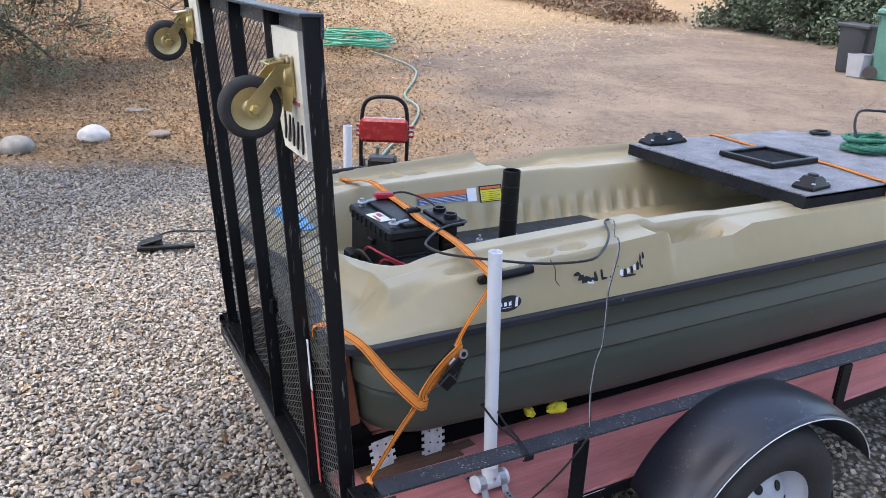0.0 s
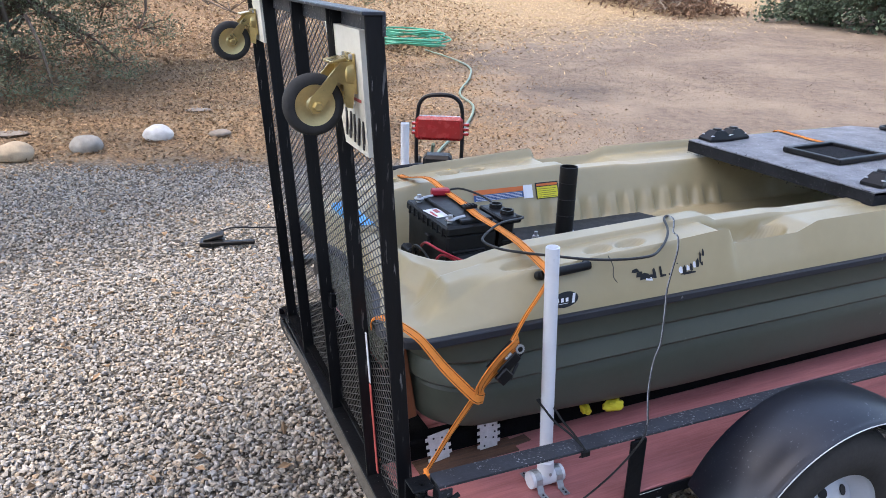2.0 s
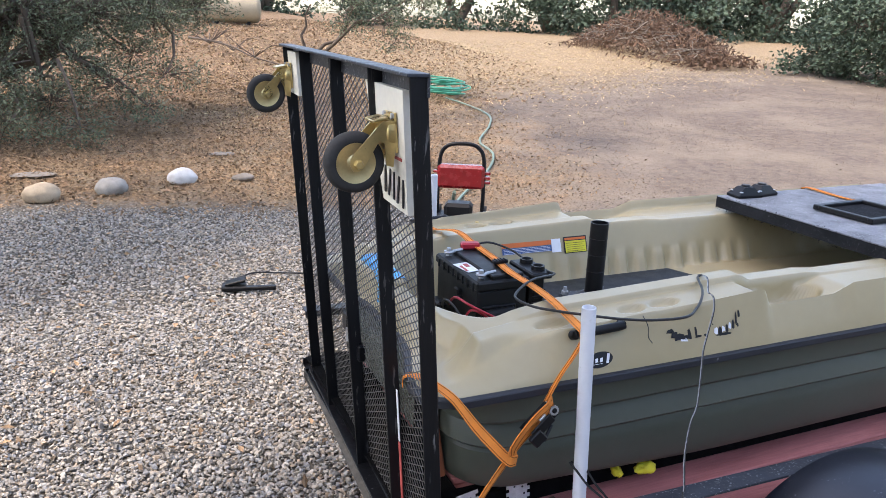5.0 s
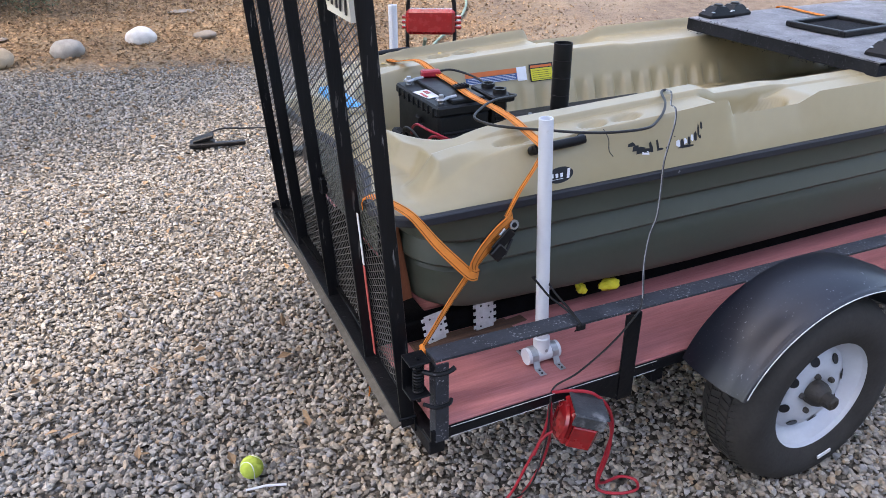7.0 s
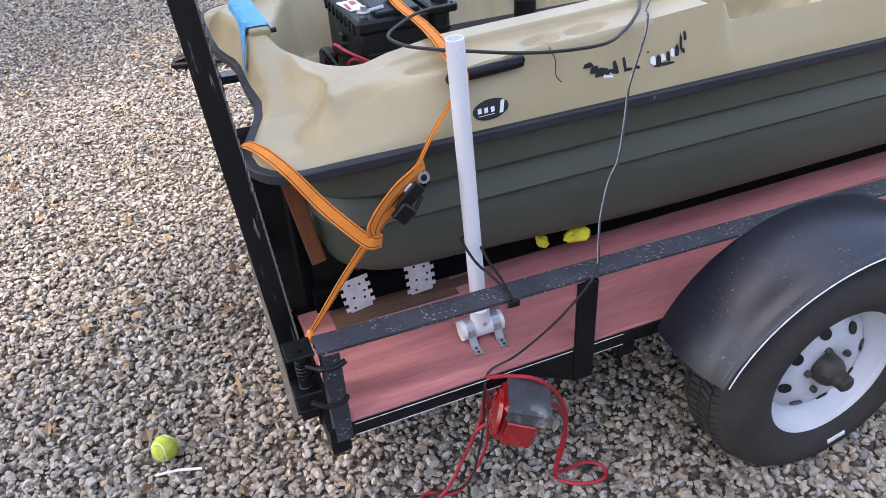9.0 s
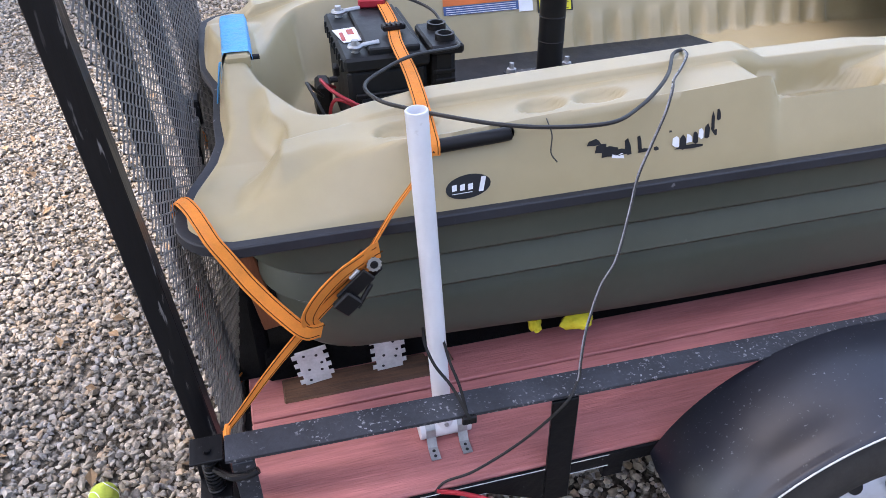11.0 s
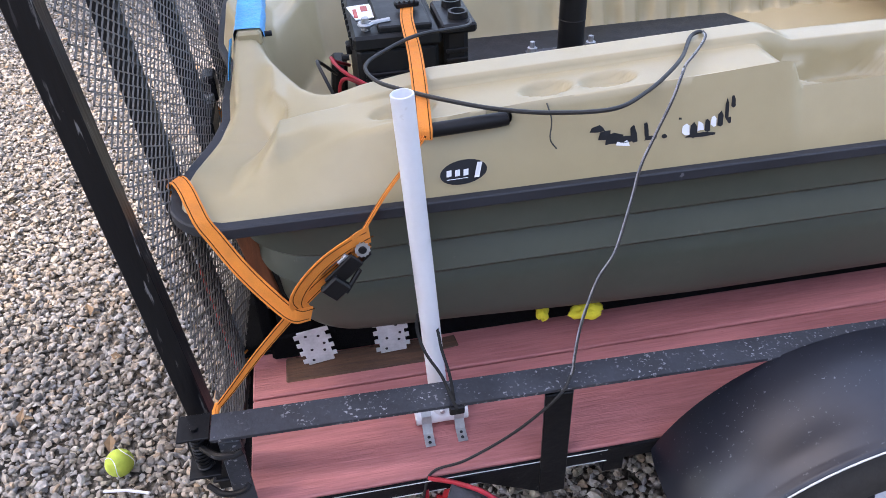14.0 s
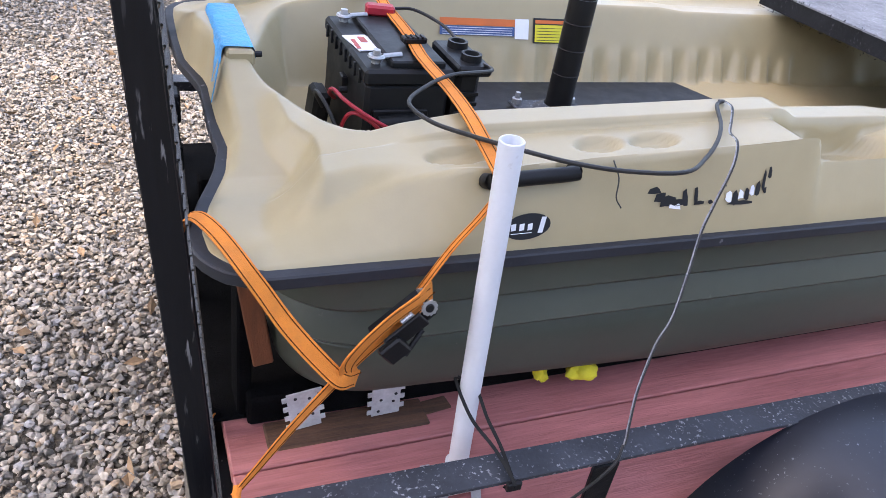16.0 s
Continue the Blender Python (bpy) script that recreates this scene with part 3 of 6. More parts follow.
def angle_bar(pts, reach, drop, th=0.006):
    """Angle iron along x: one leg reaching along y, the other standing up or down."""
    s, u = (1 if reach > 0 else -1) * th, (1 if drop > 0 else -1) * th
    rows = [[(x, y, z), (x, y + reach, z), (x, y + reach, z + u), (x, y + s, z + u), (x, y + s, z + drop), (x, y, z + drop)] for x, y, z in pts]
    mb = Mesh().sheet(rows, True)
    n = 6 * (len(pts) - 1)
    for k in (0, n):
        mb.f += [(k, k + 1, k + 2, k + 3), (k, k + 3, k + 4, k + 5)]
    return mb


def build_trailer():
    # frame
    for y, sgn in ((NEAR, 1), (FAR, -1)):
        part("side_frame", angle_bar([(TAIL, y, DECK_Z - 0.034), (NOSE, y, DECK_Z - 0.034)], sgn * 0.05, 0.030), BLACK_STEEL, trailer, "black angle iron side frame", 20)
        for z in (DECK_Z - 0.0335, DECK_Z - 0.0045):
            part("frame_edge", Mesh().tube([(TAIL + 0.05, y - sgn * 0.0006, z), (0.98, y - sgn * 0.0006, z)], 0.0009, 5), PLATE, trailer, "thin pale line along the edge of the frame")
    for x in (TAIL + 0.02, 1.0, 1.7, 2.4, NOSE - 0.02):
        part("crossmember", Mesh().box((x, (NEAR + FAR) / 2, DECK_Z - 0.062), (0.04, FAR - NEAR - 0.02, 0.04), 0.002), BLACK_STEEL, trailer)
    part("axle", Mesh().tube([(1.40, 1.13, 0.25), (1.40, 2.8, 0.25)], 0.03, 12), BLACK_STEEL, trailer)
    part("tongue", Mesh().box((3.7, 1.96, 0.33), (1.3, 0.06, 0.06), 0.004), BLACK_STEEL, trailer)
    # top rails
    for y, sgn in ((1.205, 1), (FAR + 0.01, -1)):
        x0, x1 = TAIL + 0.005, NOSE
        mb = angle_bar([(x, y + sgn * 0.052, rail_z(x)) for x in np.linspace(x0, x1, 4)], -sgn * 0.052, -0.026)
        part("top_rail", mb, WORN_STEEL, trailer, "black angle iron top rail with chipped paint and white specks")
    for y, sgn in ((1.212, 1), (FAR + 0.003, -1)):
        for x in (0.878, 1.95, 2.6):
            mb = Mesh()
            h = rail_z(x) - 0.02 - 0.30
            mb.box((x, y + sgn * 0.004, 0.30 + h / 2), (0.048, 0.007, h), 0.0015)
            mb.box((x + 0.022, y + sgn * 0.022, 0.30 + h / 2), (0.006, 0.038, h), 0.0015)
            part("post", mb, BLACK_STEEL, trailer)
    gus = Mesh()
    gus.add([(0.70, 1.222, DECK_Z - 0.005), (0.86, 1.222, DECK_Z - 0.005), (0.86, 1.222, 0.30), (0.70, 1.216, DECK_Z - 0.005), (0.86, 1.216, DECK_Z - 0.005), (0.86, 1.216, 0.30)],
            [(0, 1, 2), (5, 4, 3), (0, 3, 4, 1), (1, 4, 5, 2), (2, 5, 3, 0)])
    part("gusset", gus, BLACK_STEEL, trailer, "triangular steel gusset plate", smooth=0)
    # rear corner with latch spring
    part("corner_post", Mesh().box((0.350, 1.222, 0.458), (0.034, 0.006, 0.22), 0.0015).box((0.336, 1.238, 0.458), (0.006, 0.032, 0.22), 0.0015), WORN_STEEL, trailer, "worn black corner post")
    part("latch_bracket", Mesh().box((0.298, 1.245, 0.582), (0.05, 0.05, 0.005), 0.001).box((0.298, 1.245, 0.492), (0.05, 0.05, 0.005), 0.001).box((0.298, 1.270, 0.537), (0.05, 0.005, 0.094), 0.001), BLACK_STEEL, trailer)
    part("latch_spring", Mesh().tube([(0.300 + 0.012 * math.cos(q), 1.240 + 0.012 * math.sin(q), 0.497 + 0.078 * q / 62.8) for q in np.arange(0, 62.8, 0.35)], 0.0022, 5), BLACK_STEEL, trailer)
    part("latch_pin", Mesh().tube(curve([(0.300, 1.240, 0.59), (0.300, 1.240, 0.50), (0.300, 1.238, 0.47)], 4), 0.006, 8), BLACK_STEEL, trailer)
    part("latch_handle", Mesh().tube(curve([(0.306, 1.228, 0.556), (0.33, 1.206, 0.556), (0.355, 1.199, 0.560), (0.372, 1.200, 0.566)], 5), 0.006, 8), BLACK_STEEL, trailer)
    part("hinge_rod", Mesh().tube(curve([(0.30, 1.215, 0.478), (0.325, 1.198, 0.472), (0.355, 1.196, 0.474), (0.366, 1.205, 0.478)], 5), 0.005, 8), BLACK_STEEL, trailer)
    # fenders and wheels
    for y, sgn in ((1.05, 1), (2.87, -1)):
        prof = [(1.208, 1.03), (1.17, 1.055), (1.12, 1.07), (1.075, 1.068), (1.045, 1.055), (1.025, 1.036), (1.013, 1.018), (1.007, 1.012), (1.002, 1.014), (0.997, 1.008), (0.993, 0.997), (0.997, 0.995), (1.005, 1.003), (1.02, 1.02), (1.045, 1.04), (1.12, 1.055), (1.208, 1.014)]
        rows = []
        for k in range(49):
            a = radians(161 - 142 * k / 48)
            rows.append([(1.425 + r * 0.378 * math.cos(a), y + sgn * (py - 1.05), 0.268 + r * 0.325 * math.sin(a)) for py, r in prof])
        part("fender", Mesh().sheet(rows, True), FENDER, trailer, "glossy black rounded mudguard with scuffs and white specks", 50)
        # Pale tube on the lip: worn paint and edge highlight in one colour.
        edge = [(1.425 + 0.378 * 0.997 * math.cos(q), y + sgn * (0.9925 - 1.05), 0.268 + 0.325 * 0.997 * math.sin(q)) for q in np.linspace(radians(159.5), radians(20.5), 60)]
        part("fender_lip", Mesh().tube(edge, 0.0016, 6), PLATE, trailer, "pale edge line of the mudguard, worn paint and painted highlight")
        wheel(y, sgn)


def wheel(y, sgn):
    """A trailer wheel whose outer face stands at y, with the outside towards -sgn."""
    m = Matrix.Translation((1.400, y - 0.012 * sgn, 0.264)) @ Matrix.Rotation(radians(90 * sgn), 4, "X")
    hub = thing("wheel", "", "", (1.40, y, 0.268))
    hub.parent = trailer
    hub.matrix_parent_inverse = trailer.matrix_world.inverted()
    for key in [k for k in hub.keys()]:
        del hub[key]
    R = 0.288
    prof = [(0.168, 0.02), (0.180, 0.027), (0.205, 0.034), (0.235, 0.036), (0.260, 0.028), (0.275, 0.014), (0.284, -0.004), (R, -0.024), (R + 0.001, -0.05), (R + 0.001, -0.08), (R, -0.106), (0.284, -0.126), (0.270, -0.142), (0.235, -0.156), (0.19, -0.153), (0.16, -0.145)]
    part("tyre", Mesh().lathe(prof, m, 72), RUBBER, hub, "worn black tyre with moulded tread", 40)
    tread = Mesh()
    for k in range(84):
        a = 2 * math.pi * k / 84
        for z0, z1, tw in ((-0.002, -0.027, 0.035), (-0.032, -0.062, -0.03), (-0.067, -0.098, 0.03), (-0.102, -0.128, -0.035)):
            p = []
            for z, off in ((z0, 0), (z1, tw)):
                r = R + 0.005 - (0.011 if z > -0.01 or z < -0.12 else 0.0)
                for da in (-0.026, 0.026):
                    p.append((r, a + da + off, z))
            vs = [m @ Vector((r * math.cos(q), r * math.sin(q), z)) for r, q, z in p] + [m @ Vector(((r - 0.012) * math.cos(q), (r - 0.012) * math.sin(q), z)) for r, q, z in p]
            tread.add(vs, [(0, 1, 3, 2), (0, 4, 5, 1), (1, 5, 7, 3), (3, 7, 6, 2), (2, 6, 4, 0)])
    part("tread", tread, RUBBER, hub, smooth=0)
    rimp = [(0.166, -0.05), (0.168, 0.012), (0.177, 0.025), (0.181, 0.023), (0.180, 0.014), (0.170, 0.006), (0.154, -0.004), (0.140, -0.02), (0.132, -0.03), (0.122, -0.026), (0.108, -0.012), (0.085, -0.004), (0.06, -0.005), (0.045, -0.008), (0.036, -0.012)]
    part("rim", Mesh().lathe(rimp, m, 64), WHITE_RIM, hub, "white painted steel rim with round holes", 40)
    for k in range(8):
        a = 2 * math.pi * (k + 0.3) / 8
        mb = Mesh().lathe([(0.0, 0.0010), (0.0145, 0.0010), (0.015, -0.0015)], m @ Matrix.Translation((0.107 * math.cos(a), 0.107 * math.sin(a), -0.0095)) @ Matrix.Rotation(a, 4, "Z") @ Matrix.Rotation(radians(32), 4, "Y"), 14)
        part("hole", mb, DARK_LABEL, hub)
    for k in range(5):
        a = 2 * math.pi * k / 5 + 0.5
        mt = m @ Matrix.Translation((0.057 * math.cos(a), 0.057 * math.sin(a), -0.006))
        part("lug_nut", Mesh().lathe([(0.0, 0.014), (0.006, 0.013), (0.008, 0.010), (0.0085, 0.0)], mt, 6), GREASE, hub)
    hb = [(0.0, 0.060), (0.014, 0.060), (0.02, 0.055), (0.022, 0.03), (0.03, 0.024), (0.037, 0.01), (0.038, -0.02)]
    part("hub_cap", Mesh().lathe(hb, m, 20), GREASE, hub, "greasy bare hub with a missing cap")
    part("weight", Mesh().box(m @ Vector((0.05, -0.205 * sgn, 0.038)), (0.05, 0.004, 0.012), 0.001, Matrix.Rotation(radians(-14), 3, "Y")), WHITE_LABEL, hub)


build_trailer()


def build_gate():
    bars = [(0.0, 0.036), (0.20, 0.032), (0.46, 0.032), (0.74, 0.032), (0.935, 0.032)]
    for s, w in bars:
        mb = Mesh()
        lo, hi = 0.0, 1.0
        a, b = gate_at(s, lo), gate_at(s, hi)
        ax = (b - a).normalized()
        ln = (b - a).length
        m = Matrix.Rotation(math.atan2(ax.x, ax.z), 3, "Y")
        c = (a + b) / 2
        mb.box(c + Vector((-0.018, 0.0, 0)), (0.036, 0.006, ln), 0.0015, m)
        mb.box(c + Vector((-0.003, w / 2, 0)), (0.006, w, ln), 0.0015, m)
        part("gate_bar", mb, GATE_PAINT, trailer, "upright in black, darkening the gap behind the stern gate bar")
    for h, wz in ((0.992, 0.04), (0.012, 0.05)):
        a, b = gate_at(-0.006, h), gate_at(0.965, h)
        mb = Mesh()
        m = Matrix.Rotation(-math.atan2(b.x - a.x, b.y - a.y), 3, "Z")
        mb.box((a + b) / 2 + Vector((-0.02, 0, 0.012)), (0.045, (b - a).length, 0.007), 0.0015, m)
        mb.box((a + b) / 2 + Vector((0.0, 0, -0.008)), (0.006, (b - a).length, wz), 0.0015, m)
        part("gate_crossbar", mb, WORN_STEEL if h > 0.5 else BLACK_STEEL, trailer)
    lip = Mesh()
    a, b = gate_at(-0.006, 0.0), gate_at(0.965, 0.0)
    turn = Matrix.Rotation(-math.atan2(b.x - a.x, b.y - a.y), 3, "Z")
    lip.box((a + b) / 2 + Vector((-0.030, 0, 0.004)), (0.050, (b - a).length - 0.03, 0.006), 0.001, turn @ Matrix.Rotation(radians(-24), 3, "Y"))
    part("gate_lip", lip, DUSTY_STEEL, trailer, "grey worn steel approach lip")
    # expanded metal
    mesh = Mesh()
    L, Hh = 1.29, 1.22
    pw, ph = 0.040, 0.0102
    nc, nr = int(L / pw), int(Hh / ph)

    def pt(u, v, o):
        return gate_at(0.030 + min(1, max(0, u / L)) * 0.915, min(1, max(0, v / Hh)), o - 0.004)

    for r in range(nr + 1):
        for c in range(nc + 1):
            off = 0.5 if r % 2 else 0.0
            u0, v0 = (c + off) * pw, r * ph
            if u0 > L:
                continue
            runs = []
            for du in (-0.5, 0.5):
                u1, v1 = u0 + du * pw, v0 + ph
                if 0 <= u1 <= L and v1 <= Hh:
                    runs.append((pt(u0, v0, 0.0008), pt(u1, v1, -0.0008)))
            w, o = Vector((0, 0, 0.0011)), Vector((-0.0018, 0, 0.0007))
            for p, q in runs:
                mesh.add([p - w, p + w, q + w, q - w, p - w + o, p + w + o, q + w + o, q - w + o], [(0, 1, 2, 3), (7, 6, 5, 4), (1, 5, 6, 2), (3, 7, 4, 0)])
    ob = part("mesh_panel", mesh, MESH_STEEL, trailer, "expanded steel mesh panel", 0)
    ob["kind"] = "stuff"
    # painted boards and castors
    for s0, s1, h0, h1, lean in ((0.06, 0.18, 0.772, 0.975, 0.07), (0.83, 0.975, 0.88, 0.99, 0.01)):
        rows = []
        for k in range(7):
            h = h0 + (h1 - h0) * k / 6
            rows.append([tuple(gate_at(s0 + (s1 + lean * k / 6 - s0) * j / 4, h, 0.022)) for j in range(5)])
        mb = Mesh().sheet(rows)
        back = [[tuple(Vector(p) + Vector((0.014, 0, 0))) for p in r] for r in rows]
        mb.sheet(back)
        for e in ([r[0] for r in rows], [r[-1] for r in rows], rows[0], rows[-1]):
            mb.sheet([e, [tuple(Vector(p) + Vector((0.014, 0, 0))) for p in e]])
        part("gate_board", mb, WHITE_BOARD, trailer, "cream painted board with peeling dark marks")
    for j, s in enumerate((0.072, 0.094, 0.116, 0.136, 0.158)):
        a = gate_at(s, 0.806 + 0.002 * j, 0.0245)
        part("number_bar", Mesh().box(a, (0.002, 0.009, 0.058), 0.0004, Matrix.Rotation(radians(8 if j % 2 else -3), 3, "X")), DARK_LABEL, trailer)
    part("red_bar", Mesh().box(gate_at(0.10, 0.862, 0.0245), (0.002, 0.07, 0.006), 0.0004), RED_TAPE, trailer)
    castor(gate_at(0.11, 0.904, 0.024))
    castor(gate_at(0.91, 0.928, 0.024))
    a, b = gate_at(0.185, 0.04, 0.012), gate_at(0.185, 0.26, 0.012)
    part("reflector_strip", Mesh().band([a, a.lerp(b, 0.5), b], (0, 1, 0), 0.013, 0.002), RED_TAPE, trailer, "faded red reflective tape")
    a, b = gate_at(0.185, 0.265, 0.012), gate_at(0.185, 0.38, 0.012)
    part("reflector_strip", Mesh().band([a, a.lerp(b, 0.5), b], (0, 1, 0), 0.010, 0.002), WHITE_LABEL, trailer, "white reflective tape")


def castor(p):
    """A swivel castor bolted to the gate, its wheel standing out from it and hanging a little."""
    base = thing("castor", "", "", p)
    base.parent = trailer
    base.matrix_parent_inverse = trailer.matrix_world.inverted()
    for key in [k for k in base.keys()]:
        del base[key]
    tagged(base, "zinc plated castor with black rubber wheel")
    p = Vector(p)
    part("mount_plate", Mesh().box(p + Vector((-0.003, 0, 0)), (0.005, 0.06, 0.08), 0.001, Matrix.Rotation(radians(-4), 3, "Y")), BRASS, base)
    part("swivel", Mesh().lathe([(0.0, 0.022), (0.026, 0.022), (0.034, 0.014), (0.036, 0.0)], Matrix.Translation(p + Vector((-0.006, 0, 0))) @ Matrix.Rotation(radians(-90), 4, "Y"), 24), BRASS, base)
    c = p + Vector((-0.082, 0.0, -0.060))
    for sgn in (-1, 1):
        mb = Mesh()
        y = sgn * 0.026
        o = [(-0.004, 0.024), (-0.032, 0.024), (-0.093, -0.043), (-0.099, -0.060), (-0.091, -0.074), (-0.078, -0.074), (-0.067, -0.062), (-0.038, -0.014), (-0.027, -0.02), (-0.023, -0.064), (-0.008, -0.068), (-0.004, -0.03)]
        f0 = [p + Vector((u, y, w)) for u, w in o]
        f1 = [q + Vector((0, sgn * 0.004, 0)) for q in f0]
        n = len(o)
        mb.add(f0 + f1, [tuple(range(n)), tuple(range(2 * n - 1, n - 1, -1))] + [(k, (k + 1) % n, n + (k + 1) % n, n + k) for k in range(n)])
        part("fork", mb, BRASS, base, smooth=0)
    part("fork_bridge", Mesh().box(p + Vector((-0.035, 0, 0.026)), (0.032, 0.056, 0.006), 0.002, Matrix.Rotation(radians(-12), 3, "Y")), BRASS, base)
    for u, w in ((0.023, 0.033), (-0.023, 0.033), (0.023, -0.033), (-0.023, -0.033)):
        part("bolt", Mesh().lathe([(0.0, 0.007), (0.006, 0.007), (0.0065, 0.0)], Matrix.Translation(p + Vector((-0.006, u, w))) @ Matrix.Rotation(radians(-90), 4, "Y"), 6), GALV, base)
    m = Matrix.Translation(c) @ Matrix.Rotation(radians(90), 4, "X")
    part("tyre", Mesh().lathe([(0.041, 0.016), (0.044, 0.018), (0.054, 0.018), (0.060, 0.013), (0.0625, 0.0), (0.060, -0.013), (0.054, -0.018), (0.044, -0.018), (0.041, -0.016)], m, 48), RUBBER, base, "black rubber castor tyre", 50)
    part("hub", Mesh().lathe([(0.0, 0.016), (0.012, 0.016), (0.018, 0.012), (0.03, 0.013), (0.041, 0.017), (0.042, -0.017), (0.03, -0.013), (0.0, -0.014)], m, 40), HUB_CREAM, base, "cream zinc castor hub")
    part("axle_bolt", Mesh().lathe([(0.0, 0.042), (0.008, 0.042), (0.01, 0.038), (0.01, -0.038), (0.0, -0.042)], m, 6), BRASS, base)


build_gate()

# ---------- boat ----------
YC, HW = 1.985, 0.58
RIM_Z, FLOOR_Z = 0.835, 0.745


def stern_x(v):
    """The stern's outline: its place along x at v metres across from the keel line."""
    return np.interp(v, [-0.58, -0.555, -0.52, -0.47, -0.40, -0.30, -0.22, -0.12, 0.035, 0.08, 0.115, 0.18, 0.30, 0.47, 0.52, 0.555, 0.58], [0.385, 0.336, 0.312, 0.308, 0.325, 0.362, 0.378, 0.374, 0.378, 0.374, 0.364, 0.350, 0.345, 0.345, 0.350, 0.370, 0.410])


def bow_x(a):
    return 3.36 + 0.09 * (1 - (np.abs(a) / HW) ** 2) ** 0.5 - 0.35 * S(0.35, 0.58, np.abs(a))


def glide(x, xs, vs, w=0.012):
    """A value along x through given corners, rounded over about w metres."""
    grid = np.linspace(-0.2, 4.0, 2101)
    v = np.interp(grid, xs, vs)
    k = np.exp(-(np.arange(-40, 41) * 0.002 / w) ** 2)
    v = np.convolve(np.pad(v, 40, mode="edge"), k / k.sum(), "valid")
    return np.interp(x, grid, v)


def top_z(x, y):
    """The moulded top of the boat: gunwales, side shelves, stern corners, transom block and cockpit."""
    x, y = np.asarray(x, float), np.asarray(y, float)
    a = np.abs(y - YC)
    d = HW - a
    e = x - stern_x(y - YC)
    z0 = RIM_Z + 0.007
    # outer crease: how far in from the rim and how high
    dc = glide(x, [0.30, 0.36, 0.405, 0.473, 0.532, 0.587, 0.667, 0.75, 0.85, 1.3], [0.055, 0.060, 0.064, 0.072, 0.077, 0.074, 0.060, 0.052, 0.046, 0.044], 0.008)
    zc = glide(x, [0.30, 0.36, 0.405, 0.473, 0.532, 0.587, 0.667, 0.8, 1.308, 1.32, 1.342, 1.59, 1.67], [z0 + 0.001, z0 + 0.002, z0 + 0.009, 0.880, 0.905, 0.930, 0.951, 0.964, 0.990, 0.986, 0.942, 0.944, 0.972], 0.006)
    panel = z0 + (zc - z0) * np.clip(d / dc, 0, 1)
    panel = panel - 0.006 * np.exp(-((x - 0.775) / 0.085) ** 6 - ((panel - 0.945) / 0.02) ** 2)
    # flat shelf, then the raised inner ridge
    zs = glide(x, [0.30, 0.50, 0.54, 0.66, 0.8, 1.312, 1.328, 1.352, 1.59, 1.67], [0.918, 0.926, 0.933, 0.944, 0.950, 0.971, 0.967, 0.926, 0.928, 0.951], 0.006)
    zr = glide(x, [0.30, 0.50, 0.56, 0.63, 0.75, 1.345, 1.365, 1.395, 1.62, 1.70], [0.902, 0.908, 0.926, 0.945, 0.964, 0.985, 0.980, 0.964, 0.964, 0.956], 0.008)
    far_side = y > YC
    zs, zr = zs - 0.018 * far_side, zr - 0.022 * far_side
    shelf = zs + (zr - zs) * S(0.166, 0.175, d)
    for cx, w in ((0.685, 0.055), (0.925, 0.045), (1.03, 0.05)):
        q = ((x - cx) / w) ** 2 + ((d - 0.112) / 0.024) ** 2
        shelf = shelf - 0.014 * (1 - S(0.5, 1.1, q))
    q = ((x - 1.495) / 0.125) ** 2 + ((d - 0.118) / 0.055) ** 2
    shelf = shelf - 0.040 * (1 - S(0.72, 1.06, q))
    # scooped pocket behind the shelf, rising into the transom block
    pk = z0 + 0.003 + 0.086 * np.clip((0.325 - np.where(y < YC, a, np.maximum(a - 0.175, 0))) / 0.285, 0, 1) ** 1.2
    pk = pk * S(-0.02, 0.03, e) + z0 * (1 - S(-0.02, 0.03, e))
    xs = glide(d, [0.10, 0.15, 0.20, 0.26, 0.32], [0.480, 0.484, 0.500, 0.500, 0.475])
    wx = 0.085 - 0.045 * S(0.17, 0.25, d)
    qx = np.clip((x - xs + wx) / wx, 0, 1) ** 1.6
    inside = pk + (shelf - pk) * qx
    wf = 0.02 + 0.022 * (1 - S(0.54, 0.68, x))
    z = panel + (inside - panel) * S(dc - 0.002, dc + wf, d)
    z = z0 + (z - z0) * S(-0.004, 0.03, e)
    z = z - 0.008 * (1 - S(0, 0.012, np.minimum(d, e)))
    # cockpit
    wav = 0.016 * np.clip(np.sin(2 * np.pi * x / 0.088), -0.35, 0.8) * S(0.95, 1.35, x)
    xw = glide(a, [0.0, 0.045, 0.09, 0.14, 0.20, 0.27, 0.33, 0.36], [0.448, 0.450, 0.466, 0.484, 0.505, 0.528, 0.560, 0.60])
    front = 0.1 * S(-0.006, 0.010, x - xw) + 0.9 * np.clip((x - xw - 0.006) / 0.05, 0, 1)
    side = 0.08 * S(0.226, 0.238, d) + 0.92 * np.clip((d + wav * S(0.270, 0.288, d) - 0.236) / 0.075, 0, 1)
    k = 0.06
    h = np.clip(0.5 + 0.5 * (side - front) / k, 0, 1)
    wall = np.clip(side + (front - side) * h - k * h * (1 - h), 0, 1)
    inner = FLOOR_Z + 0.012 * np.exp(-((x - 1.9) / 0.2) ** 2)
    return z + (inner - z) * wall


